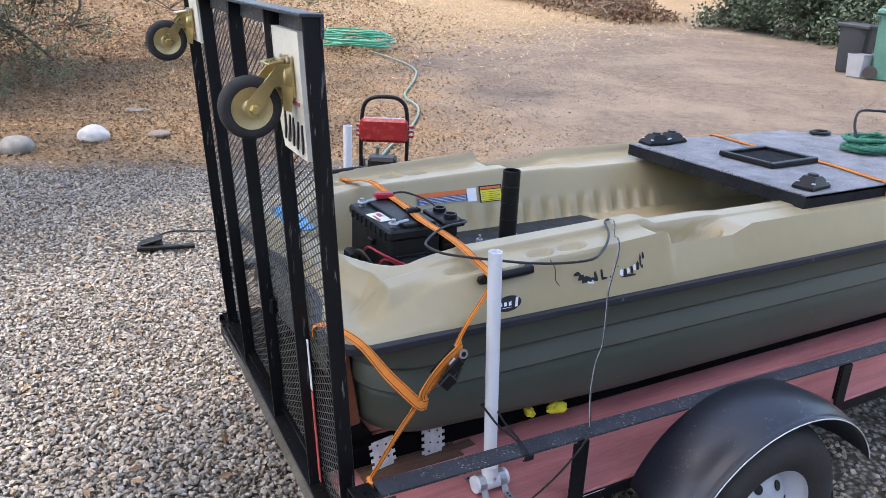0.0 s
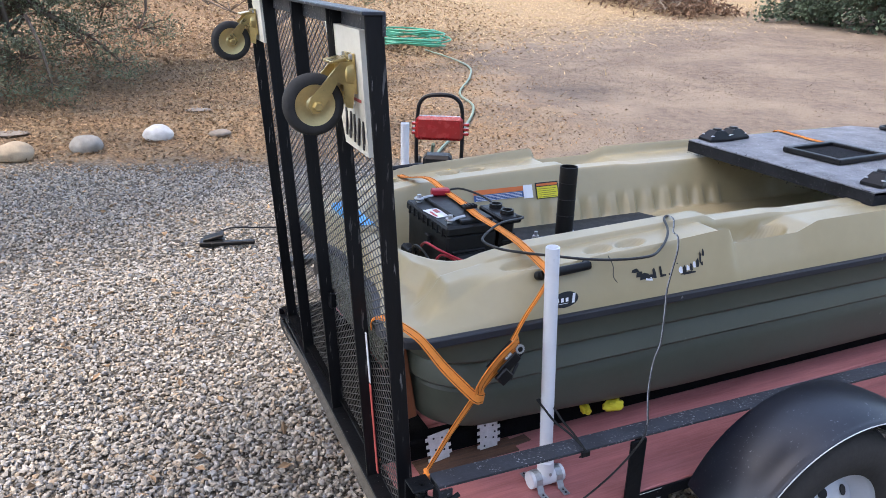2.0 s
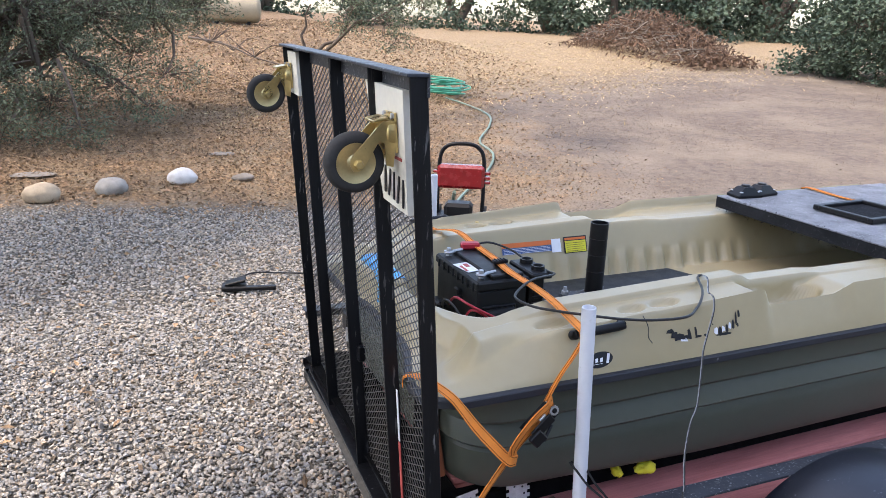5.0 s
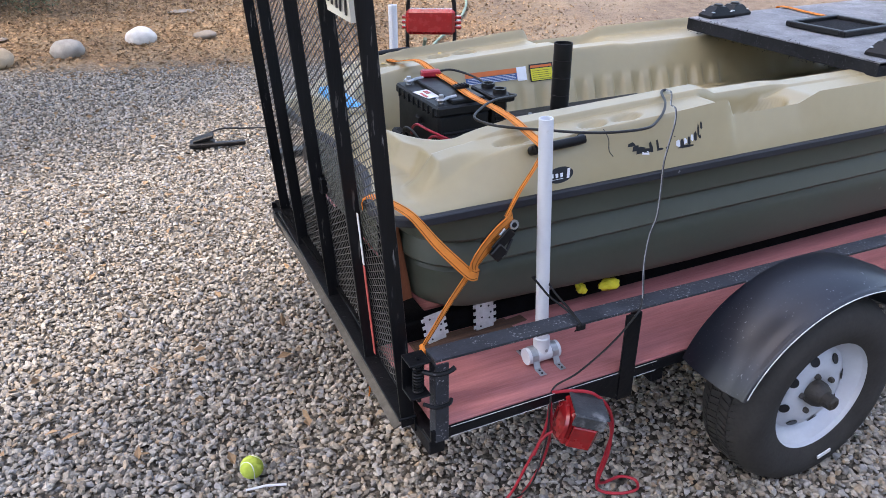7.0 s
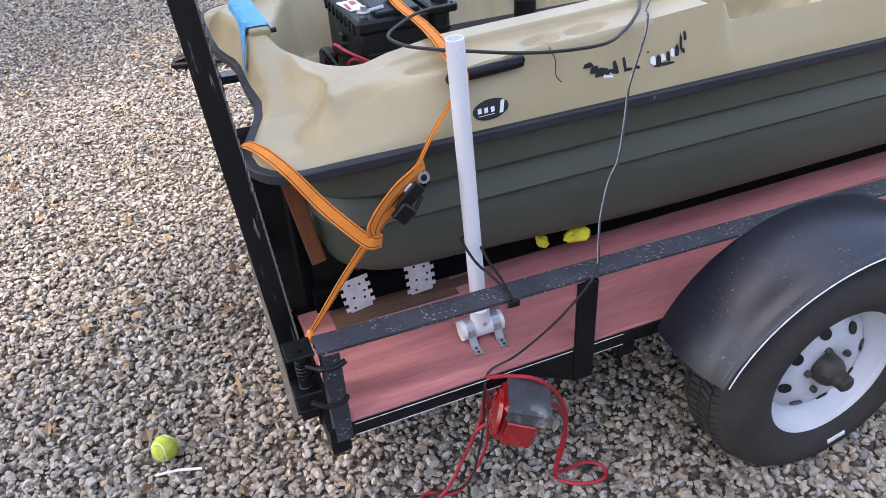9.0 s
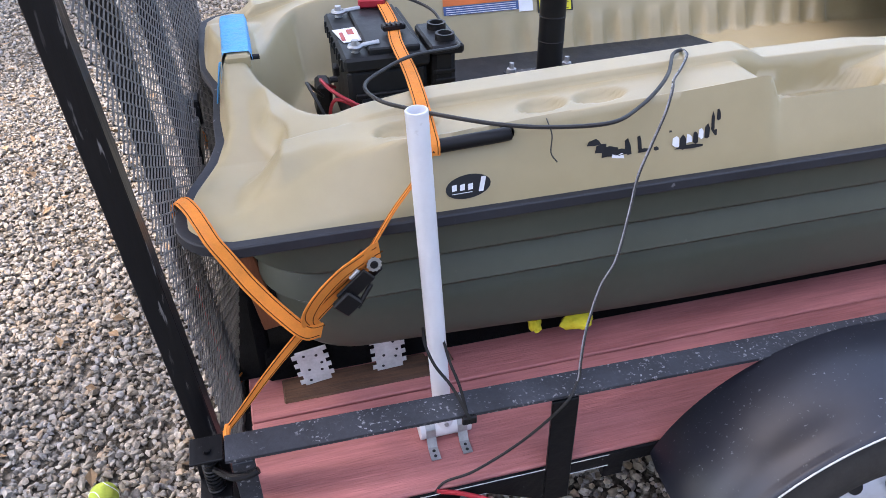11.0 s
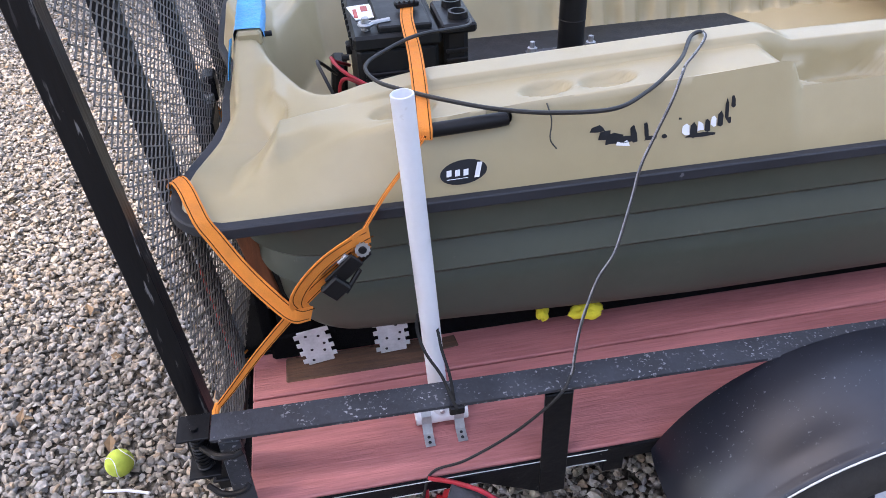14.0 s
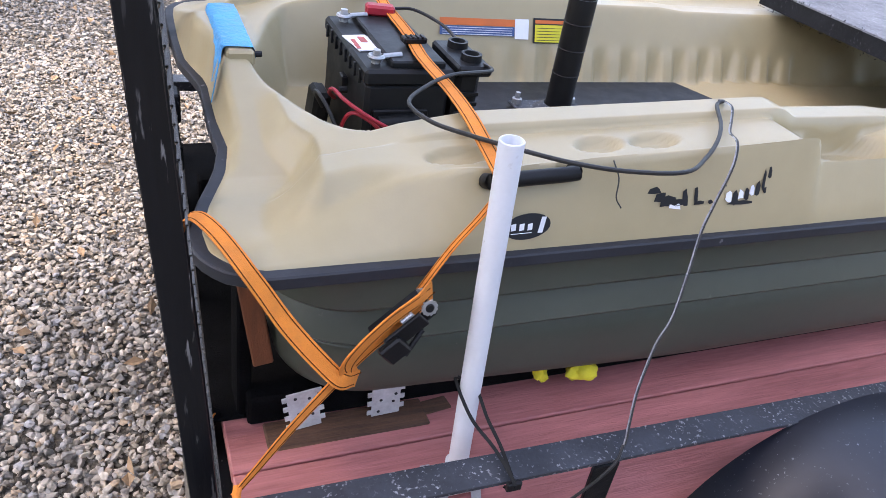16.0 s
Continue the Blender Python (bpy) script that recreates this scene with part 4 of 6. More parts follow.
def build_boat():
    boat = thing("bass_boat", "small plastic fishing boat with tan moulded top and olive hull", "boat", (1.9, YC, DECK_Z))
    dn = np.concatenate([np.arange(0, 0.06, 0.004), np.arange(0.06, 0.155, 0.006), np.arange(0.155, 0.26, 0.0038), np.arange(0.26, 0.35, 0.006), np.arange(0.35, HW, 0.012)])
    ya = np.concatenate([YC - HW + dn, YC + HW - dn[::-1]])
    ts = np.concatenate([np.linspace(0, 0.012, 8), np.linspace(0.0135, 0.14, 95), np.linspace(0.142, 0.30, 75), np.linspace(0.302, 0.50, 110), np.linspace(0.503, 0.58, 24), np.linspace(0.6, 1, 24)])
    rows = []
    for t in ts:
        x0, x1 = stern_x(ya - YC), bow_x(ya - YC)
        x = x0 + (x1 - x0) * t
        z = top_z(x, ya)
        z = np.where(t > 0.995, RIM_Z, z)
        rows.append(np.stack([x, ya, z], 1).tolist())
    part("deck_moulding", Mesh().sheet(rows), TAN, boat, "tan rotomoulded deck with sculpted gunwales and open cockpit", 75)
    # outline of the rim, anticlockwise
    n = 46
    yy = YC + HW * np.sin(np.linspace(-math.pi / 2, math.pi / 2, n))
    st = np.stack([stern_x(yy - YC), yy], 1)[::-1]
    bw = np.stack([bow_x(yy - YC), yy], 1)
    side = np.linspace(0.40, bow_x(np.array([HW]))[0], 60)[1:-1]
    near = np.stack([side, np.full(len(side), YC - HW)], 1)
    far = np.stack([side[::-1], np.full(len(side), YC + HW)], 1)
    out = np.concatenate([st, near, bw, far])
    nx = np.roll(out, -1, 0) - np.roll(out, 1, 0)
    nrm = np.stack([nx[:, 1], -nx[:, 0]], 1)
    nrm /= np.linalg.norm(nrm, axis=1)[:, None] + 1e-9

    def ring(i, z):
        p = out - nrm * i
        return [(float(a), float(b), z) for a, b in p]

    rim = [ring(0.012, 0.840), ring(0.006, 0.8425), ring(-0.008, 0.8415), ring(-0.0105, 0.839), ring(-0.0105, 0.823), ring(-0.008, 0.8205), ring(0.03, 0.820)]
    part("rub_rail", Mesh().sheet(rim, True), RIM, boat, "charcoal rubber rub rail with scrapes", 35)
    # hull: rounded plan at each level, stepped like lapped planks
    prof = [(0.010, 0.825, 0.375), (0.014, 0.80, 0.384), (0.018, 0.775, 0.390), (0.018, 0.7495, 0.395), (0.0255, 0.7405, 0.400), (0.033, 0.7375, 0.405), (0.056, 0.7362, 0.420), (0.058, 0.730, 0.420), (0.047, 0.714, 0.414), (0.038, 0.685, 0.412), (0.033, 0.6705, 0.411), (0.0405, 0.6615, 0.416), (0.048, 0.6585, 0.421), (0.074, 0.6572, 0.437), (0.076, 0.651, 0.437), (0.063, 0.63, 0.431), (0.060, 0.605, 0.432), (0.063, 0.57, 0.433), (0.067, 0.528, 0.435), (0.073, 0.500, 0.440), (0.081, 0.485, 0.447), (0.092, 0.476, 0.458), (0.108, 0.470, 0.475), (0.16, 0.462, 0.55), (0.26, 0.456, 0.66), (0.40, 0.428, 0.80), (0.52, 0.390, 0.95)]
    hull = []
    for inset, z, x0 in prof:
        hw, rc = HW - inset, min(0.14, (HW - inset) * 0.8)
        x1, rb = 3.40 - inset * 0.6, min(0.4, hw * 0.9)
        row = []
        for cx, cy, a0 in ((x0 + rc, YC - hw + rc, 180), (x1 - rb, YC - hw + rb, 270), (x1 - rb, YC + hw - rb, 0), (x0 + rc, YC + hw - rc, 90)):
            rr = rc if cx < 1.5 else rb
            for k in range(13):
                a = radians(a0 + 90 * k / 12)
                row.append((cx + rr * math.cos(a), cy + rr * math.sin(a), z))
            if a0 in (180, 0):
                xa, xb, ye = (x0 + rc, x1 - rb, YC - hw) if a0 == 180 else (x1 - rb, x0 + rc, YC + hw)
                row += [(xa + (xb - xa) * k / 30, ye, z) for k in range(1, 30)]
        # the bottom rises a little towards the stern
        k = min(1, max(0, (0.64 - z) / 0.13)) * 0.036
        hull.append([(px, py, pz + k * (1 - float(S(0.42, 1.35, px)))) for px, py, pz in row])
    mb = Mesh().sheet(hull, True)
    mb.add(hull[-1], [tuple(range(len(hull[-1])))])
    part("hull", mb, GREEN, boat, "dark olive hull with moulded lapstrake ridges", 28)
    # grab handles
    for sgn in (-1, 1):
        y = YC + sgn * (HW - 0.046)
        o = sgn * 0.014
        pts = [(0.700, y, 0.938), (0.702, y + o, 0.944), (0.712, y + o * 1.25, 0.947), (0.825, y + o * 1.25, 0.952), (0.836, y + o, 0.953), (0.838, y, 0.950)]
        part("grab_handle", Mesh().tube(curve(pts, 5), 0.0115, 20), BLACK_PLASTIC, boat, "black grab handle")
    # dark panel in the cockpit
    mb = Mesh()
    z0 = 0.795
    o = [(0.86, 1.74), (1.60, 1.74), (1.655, 1.98), (1.655, 2.03), (1.60, 2.165), (0.86, 2.165)]
    mb.add([(x, y, z0) for x, y in o] + [(x, y, FLOOR_Z - 0.005) for x, y in o], [tuple(range(6)), *[(k, (k + 1) % 6, 6 + (k + 1) % 6, 6 + k) for k in range(6)]])
    part("bench_panel", mb, BLACK_PLASTIC, boat, "flat matt black panel over the middle bench", 20)
    # labels on the inner wall
    def label(x0, x1, z0, z1, mat, off=0.0, name="label"):
        def wy(x, z):
            ys = np.linspace(YC + 0.22, YC + 0.36, 400)
            zs = np.maximum.accumulate(top_z(np.full(400, x), ys))
            return float(np.interp(z, zs, ys))
        za, zb = z0, z1
        pts = [[(x, wy(x, z) - 0.004 - off, z) for x in np.linspace(x0, x1, 5)] for z in np.linspace(za, zb, 6)]
        part(name, Mesh().sheet(pts), mat, boat)
    label(0.96, 1.165, 0.886, 0.902, ORANGE_LABEL, name="warning_label")
    label(0.96, 1.165, 0.864, 0.885, BLUE_LABEL, name="warning_label")
    label(1.166, 1.205, 0.858, 0.904, WHITE_LABEL, name="warning_label")
    label(1.218, 1.318, 0.850, 0.908, DARK_LABEL, name="caution_label")
    label(1.223, 1.313, 0.853, 0.893, YELLOW_LABEL, 0.0012, name="caution_label")
    label(1.223, 1.313, 0.896, 0.904, ORANGE_LABEL, 0.0012, name="caution_label")
    for k in range(4):
        label(0.966, 1.158, 0.866 + 0.005 * k, 0.8672 + 0.005 * k, WHITE_LABEL, 0.0014, name="label_line")
    for k in range(5):
        label(1.228, 1.306 - 0.01 * (k % 2), 0.857 + 0.007 * k, 0.8583 + 0.007 * k, DARK_LABEL, 0.0024, name="label_line")
    # oval badge and torn decal on the outer side
    ys = YC - HW
    def skin(x, z):
        yy = np.linspace(ys + 0.003, ys + 0.12, 200)
        zz = np.maximum.accumulate(top_z(np.full(200, x), yy))
        return float(np.interp(z, zz, yy)) - 0.0018
    def patch(name, o, mat, off=0.0, lab=""):
        c = (sum(p[0] for p in o) / len(o), sum(p[1] for p in o) / len(o))
        vs = [(c[0], skin(*c) - off, c[1])] + [(x, skin(x, z) - off, z) for x, z in o]
        part(name, Mesh().add(vs, [(0, 1 + k, 1 + (k + 1) % len(o)) for k in range(len(o))]), mat, boat, lab, 0)
    ov = lambda cx, cz, rx, rz: [(cx + rx * math.cos(a), cz + rz * math.sin(a) + 0.08 * rx * math.cos(a)) for a in np.linspace(0, 2 * math.pi, 25)[:-1]]
    patch("badge", ov(0.766, 0.876, 0.038, 0.018), DARK_LABEL, 0, "black oval badge with white marks")
    for k in range(3):
        cx = 0.742 + 0.0135 * k
        patch("badge_mark", [(cx - 0.004, 0.871), (cx + 0.004, 0.872), (cx + 0.005, 0.881), (cx - 0.003, 0.880)], WHITE_LABEL, 0.0008)
    patch("badge_mark", [(0.782, 0.867), (0.790, 0.867), (0.797, 0.889), (0.789, 0.889)], WHITE_LABEL, 0.0008)
    patch("badge_mark", [(0.738, 0.8665), (0.772, 0.8675), (0.772, 0.8685), (0.738, 0.8675)], WHITE_LABEL, 0.0008)
    g = random.Random(5)
    for cx, cz, w, h, m in ((0.985, 0.932, 0.016, 0.006, 1), (0.998, 0.924, 0.014, 0.008, 1), (1.012, 0.917, 0.018, 0.008, 1), (1.028, 0.912, 0.018, 0.009, 0), (1.03, 0.918, 0.02, 0.006, 1), (1.047, 0.92, 0.008, 0.013, 1), (1.068, 0.922, 0.005, 0.012, 1), (1.076, 0.913, 0.012, 0.004, 1), (1.098, 0.918, 0.006, 0.003, 1),
                            (1.135, 0.93, 0.01, 0.011, 0), (1.148, 0.926, 0.007, 0.012, 1), (1.16, 0.93, 0.009, 0.011, 0), (1.172, 0.928, 0.006, 0.011, 1), (1.183, 0.932, 0.009, 0.011, 0), (1.194, 0.932, 0.006, 0.012, 1), (1.16, 0.917, 0.03, 0.0035, 1), (1.205, 0.945, 0.0045, 0.018, 1), (1.216, 0.958, 0.005, 0.009, 1), (1.21, 0.93, 0.004, 0.006, 1), (1.125, 0.948, 0.003, 0.002, 1)):
        w, h = (w, h) if m else (w * 0.7, h * 0.75)
        o = [(cx + w * 0.5 * (1.6 * q[0] + g.uniform(-0.35, 0.35)), cz + h * (q[1] + g.uniform(-0.3, 0.3)) + 0.10 * (cx - 1.1) + float(np.interp(cx, [0.985, 1.03, 1.07, 1.13, 1.22], [-0.004, -0.013, -0.014, -0.033, -0.032]))) for q in ((-1, -0.7), (0, -1), (1, -0.8), (1, 0.5), (0.2, 1), (-0.8, 0.8))]
        patch("torn_decal", o, DARK_LABEL if m else WHITE_LABEL)
    # transom pad with blue tape over it
    part("transom_pad", Mesh().box((0.432, 2.072, 0.928), (0.050, 0.262, 0.03), 0.005), TAN, boat, "tan plastic clamp pad on the transom")
    g = random.Random(8)
    pts = []
    for x, z, y0 in ((0.388, 0.862, 1.975), (0.396, 0.90, 1.958), (0.402, 0.938, 1.957), (0.406, 0.9455, 1.957), (0.430, 0.9458, 1.957), (0.456, 0.9455, 1.957), (0.460, 0.938, 1.957), (0.462, 0.92, 1.966)):
        pts.append([(x + g.uniform(-0.001, 0.001), y, z + g.uniform(-0.0008, 0.0012)) for y in np.linspace(y0, 2.208, 16)])
    part("masking_tape", Mesh().sheet(pts), BLUE_TAPE, boat, "crumpled blue masking tape over the transom", 60)
    part("masking_tape", Mesh().band([(0.396, 1.938, 0.935), (0.388, 1.932, 0.90), (0.378, 1.925, 0.855)], (0.2, 1, 0), 0.016, 0.002), BLUE_TAPE, boat)
    part("transom_bolt", Mesh().tube([(0.455, 1.985, 0.922), (0.476, 1.985, 0.922)], 0.006, 8), BLACK_STEEL, boat)
    for sx, sy in ((0.72, YC + HW - 0.09), (0.95, YC + HW - 0.07)):
        part("rivet", Mesh().lathe([(0.0, 0.004), (0.006, 0.003), (0.008, 0.0)], Matrix.Translation((sx, sy, float(top_z(sx, sy)))), 10), BRASS, boat)
    # carpeted platform at the bow
    x0, x1, y0, y1, z0, z1 = 2.03, 3.22, 1.535, 2.405, 0.950, 0.998
    mb = Mesh()
    o = [(x0, y0), (x1 - 0.2, y0), (x1, y0 + 0.2), (x1, y1 - 0.2), (x1 - 0.2, y1), (x0, y1)]
    n6 = len(o)
    mb.add([(x, y, z1) for x, y in o] + [(x, y, z1 - 0.012) for x, y in o], [tuple(range(n6)), *[(k, (k + 1) % n6, n6 + (k + 1) % n6, n6 + k) for k in range(n6)]])
    part("platform", mb, CARPET, boat, "plywood casting platform covered in grey carpet", 20)
    # Sides take the darkened carpet colour in place of shade.
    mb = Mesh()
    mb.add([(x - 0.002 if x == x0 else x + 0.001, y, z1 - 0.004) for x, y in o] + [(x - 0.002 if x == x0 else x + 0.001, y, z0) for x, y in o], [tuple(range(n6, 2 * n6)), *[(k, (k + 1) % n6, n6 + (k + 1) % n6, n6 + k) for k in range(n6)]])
    part("platform_edge", mb, CARPET_SHADE, boat, "frayed carpet edge, darkened for shade", 20)
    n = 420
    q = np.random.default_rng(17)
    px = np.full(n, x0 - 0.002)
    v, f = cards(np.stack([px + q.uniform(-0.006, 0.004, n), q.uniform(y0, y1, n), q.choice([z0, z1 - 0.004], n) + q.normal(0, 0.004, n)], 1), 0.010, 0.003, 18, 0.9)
    tagged(raw("carpet_fray", v, f, CARPET_SHADE, boat), "frayed carpet threads", kind="stuff")
    return boat


boat = build_boat()


# ---------- things on the boat and trailer ----------
def lift(x, y, o=0.0):
    return (x, y, float(top_z(np.array([x]), np.array([y]))[0]) + o)


def build_battery():
    t = thing("boat_battery", "black deep-cycle battery with dusty lid standing in the stern well", "battery", (0.72, 2.0, FLOOR_Z))
    x0, x1, y0, y1 = 0.635, 0.812, 1.845, 2.155
    cx, cy = (x0 + x1) / 2, (y0 + y1) / 2
    part("case", Mesh().box((cx, cy, 0.83), (x1 - x0 - 0.012, y1 - y0 - 0.012, 0.176), 0.008), BATTERY, t)
    part("lid", Mesh().box((cx, cy, 0.931), (x1 - x0, y1 - y0, 0.03), 0.006).box((cx + 0.018, cy, 0.951), (x1 - x0 - 0.07, y1 - y0 - 0.03, 0.014), 0.004), BATTERY, t, "dusty grey-black ribbed lid")
    for k in range(8):
        part("rib", Mesh().box((x0 - 0.001, y0 + 0.03 + k * 0.035, 0.925), (0.006, 0.008, 0.026), 0.001), BATTERY, t)
    for y in (1.885, 2.118):
        part("terminal", Mesh().lathe([(0.0, 0.026), (0.007, 0.026), (0.009, 0.0)], Matrix.Translation((0.665, y, 0.945)), 12), GALV, t)
        part("clamp", Mesh().tube([(0.665 + 0.012 * math.cos(q), y + 0.012 * math.sin(q), 0.958) for q in np.linspace(0.3, 6.0, 15)], 0.0045, 6).tube([(0.677, y, 0.958), (0.715, y + 0.006, 0.960)], 0.0055, 8), GALV, t, "dull grey battery clamp")
    part("terminal_boot", Mesh().box((0.745, 2.13, 0.969), (0.062, 0.03, 0.022), 0.008, Matrix.Rotation(radians(-12), 3, "Z")), RED_WIRE, t, "red rubber terminal boot")
    part("label", Mesh().box((0.668, 1.985, 0.9478), (0.05, 0.085, 0.002), 0.0004, Matrix.Rotation(radians(9), 3, "Z")), WHITE_LABEL, t, "white and red battery label")
    part("label_bar", Mesh().box((0.652, 1.975, 0.9492), (0.008, 0.05, 0.0016), 0.0003), RED_TAPE, t)
    part("label_bar", Mesh().box((0.672, 2.0, 0.9492), (0.014, 0.03, 0.0016), 0.0003), RED_TAPE, t)
    part("grip_recess", Mesh().box((0.71, y0 + 0.003, 0.845), (0.11, 0.01, 0.05), 0.004), BLACK_PLASTIC, t)
    part("side_catch", Mesh().box((x0 - 0.004, 1.97, 0.88), (0.012, 0.03, 0.022), 0.003), BLACK_PLASTIC, t)
    b = thing("power_centre", "black plastic power socket box clipped beside the battery", "socket box", (0.845, 1.93, FLOOR_Z))
    part("housing", Mesh().box((0.842, 1.915, 0.86), (0.05, 0.13, 0.18), 0.01).box((0.846, 1.91, 0.948), (0.07, 0.15, 0.02), 0.008), BLACK_PLASTIC, b)
    for y in (1.875, 1.945):
        part("socket", Mesh().lathe([(0.0, 0.004), (0.013, 0.004), (0.015, 0.014), (0.02, 0.014), (0.021, 0.0)], Matrix.Translation((0.85, y, 0.957)), 18), BLACK_PLASTIC, b)
    for k in range(6):
        part("fin", Mesh().box((0.842, 1.847, 0.80 + k * 0.02), (0.044, 0.006, 0.008), 0.001), BLACK_PLASTIC, b)
    s = thing("foam_block", "small dark grey block wedged beside the battery", "block", (0.60, 2.08, FLOOR_Z))
    part("body", Mesh().box((0.606, 2.06, 0.785), (0.035, 0.07, 0.08), 0.008, Matrix.Rotation(radians(6), 3, "Y")), BLACK_PLASTIC, s)
    part("side_catch", Mesh().tube([(0.628, 1.93, 0.875), (0.612, 1.93, 0.875)], 0.007, 8), BLACK_PLASTIC, t)
    part("rope_grip", Mesh().tube([(0.665, 1.838, 0.845), (0.755, 1.838, 0.85)], 0.016, 14), BATTERY, t, "grey-black tubular carrying grip")
    c = thing("battery_cable", "red and black battery leads curling in the stern well", "cable", (0.60, 1.85, FLOOR_Z))
    part("red_lead", Mesh().tube(curve([(0.63, 2.02, 0.82), (0.600, 1.95, 0.86), (0.590, 1.89, 0.893), (0.605, 1.84, 0.888), (0.645, 1.81, 0.868), (0.70, 1.80, 0.84)], 8), 0.0038, 8), RED_WIRE, c)
    part("red_lead", Mesh().tube(curve([(0.60, 1.87, 0.78), (0.598, 1.845, 0.84), (0.610, 1.83, 0.872), (0.640, 1.82, 0.862), (0.68, 1.81, 0.83)], 8), 0.0038, 8), RED_WIRE, c)
    part("black_lead", Mesh().tube(curve([(0.60, 2.0, 0.81), (0.566, 1.93, 0.87), (0.562, 1.88, 0.888), (0.575, 1.84, 0.865), (0.60, 1.82, 0.80)], 8), 0.0036, 8), BLACK_WIRE, c)
    part("top_lead", Mesh().tube(curve([(0.765, 2.13, 0.972), (0.82, 2.13, 0.972), (0.87, 2.08, 0.957), (0.875, 2.0, 0.95), (0.86, 1.95, 0.958)], 8), 0.0035, 7), BLACK_WIRE, c)


def build_tube():
    t = thing("seat_post", "glossy black tube standing in a steel swivel base", "post", (1.12, 1.96, 0.796))
    m = Matrix.Translation((1.12, 1.958, 0.80))
    part("tube", Mesh().lathe([(0.029, 0.0), (0.029, 0.262), (0.0265, 0.262), (0.0265, 0.1), (0.0, 0.1)], m, 40), BLACK_PLASTIC, t, "glossy black tube")
    for h in (0.10, 0.155, 0.21):
        part("seam", Mesh().lathe([(0.0292, h), (0.0302, h + 0.001), (0.0292, h + 0.002)], m, 40), BLACK_PLASTIC, t)
    part("base_plate", Mesh().box((1.12, 1.958, 0.803), (0.17, 0.15, 0.006), 0.002), WORN_STEEL, t, "steel base plate with chipped paint")
    part("collar", Mesh().lathe([(0.055, 0.0), (0.055, 0.012), (0.042, 0.022), (0.031, 0.028)], m, 32), WORN_STEEL, t)
    for dx, dy in ((-0.07, -0.06), (-0.07, 0.06), (0.07, -0.06), (0.07, 0.06)):
        part("bolt", Mesh().lathe([(0.0, 0.026), (0.006, 0.025), (0.0065, 0.012), (0.012, 0.011), (0.013, 0.0)], Matrix.Translation((1.12 + dx, 1.958 + dy, 0.806)), 6), GALV, t)
    for k in range(7):
        part("cam_tooth", Mesh().box((1.045 + k * 0.006, 1.90, 0.816), (0.003, 0.05, 0.018), 0.0008), WORN_STEEL, t)
    single("paper_sheet", Mesh().box((1.42, 1.88, 0.7975), (0.2, 0.16, 0.003), 0.0005), GALV, "shiny thin sheet lying on the black panel", "sheet")


def build_cable():
    pts = [(0.872, 1.86, 0.955), (0.845, 1.775, 0.975), (0.75, 1.73, 0.985), (0.682, 1.685, 0.98), (0.642, 1.636, 0.976), (0.655, 1.57, 0.975), (0.70, 1.52, 0.975), (0.75, 1.468, 0.978), (0.82, 1.425, 0.975), (0.90, 1.398, 0.972), (0.99, 1.384, 0.974), (1.055, 1.42, 0.976), (1.112, 1.466, 0.982), (1.162, 1.522, 0.984), (1.208, 1.592, 0.986), (1.234, 1.608, 0.986), (1.25, 1.66, 0.95), (1.255, 1.72, 0.82)]
    c = thing("trolling_cable", "thin dark twin-core cable looped over the boat gunwale", "cable", (0.9, 1.45, 0.9))
    part("core", Mesh().tube(curve(pts, 8), 0.0035, 8), BLACK_WIRE, c, "black outer cable")
    p2 = [(1.238, 1.612, 0.986), (1.225, 1.575, 0.99), (1.187, 1.528, 0.986), (1.15, 1.486, 0.986), (1.115, 1.43, 0.995), (1.088, 1.396, 0.972), (1.055, 1.372, 0.924), (1.03, 1.353, 0.886), (1.01, 1.329, 0.836), (0.98, 1.297, 0.772), (0.948, 1.278, 0.737), (0.917, 1.25, 0.678), (0.901, 1.226, 0.633), (0.893, 1.212, 0.602), (0.868, 1.196, 0.573), (0.80, 1.20, 0.50), (0.72, 1.215, 0.43), (0.665, 1.23, 0.395), (0.645, 1.215, 0.36), (0.63, 1.20, 0.25), (0.60, 1.215, 0.1), (0.55, 1.27, 0.02), (0.48, 1.30, 0.012)]
    wire = curve(p2, 8)
    cut = 13 * 8
    part("twin_wire", Mesh().tube(wire[:cut + 1], 0.0012, 7), WIRE_HIGHLIGHT, c, "grey wire of the pair, pale to stand in for a highlight")
    part("twin_wire", Mesh().tube([(p[0] + 0.0023, p[1] - 0.0012, p[2]) for p in wire[:cut + 1]], 0.0014, 7), BLACK_WIRE, c)
    part("tail_wire", Mesh().tube(wire[cut:], 0.0026, 7), BLACK_WIRE, c, "black sheathed wire")
    part("zip_tie", Mesh().tube(curve([(0.905, 1.445, 0.965), (0.908, 1.425, 0.945), (0.903, 1.412, 0.92), (0.912, 1.405, 0.905)], 5), 0.0012, 5), BLACK_WIRE, c)


def webbing(pts, side, t, n=7, w=0.026, w_end=None):
    c = curve(pts, n)
    ws = [w + ((w_end or w) - w) * k / (len(c) - 1) for k in range(len(c))]
    sides = side
    if isinstance(side[0], (tuple, list)):
        sides = [tuple(v) for v in curve(side, n)]
    part("webbing", Mesh().band(c, sides, ws, 0.0022), ORANGE, t, "orange polyester webbing")
    for s in (-1, 1):
        sv = [Vector(v).normalized() for v in (sides if isinstance(sides[0], (tuple, list)) else [sides] * len(c))]
        q = [Vector(p) + v * s * k * 0.36 for p, v, k in zip(c, sv, ws)]
        part("stitch_line", Mesh().band(q, sides, 0.0015, 0.0029), STITCH, t)


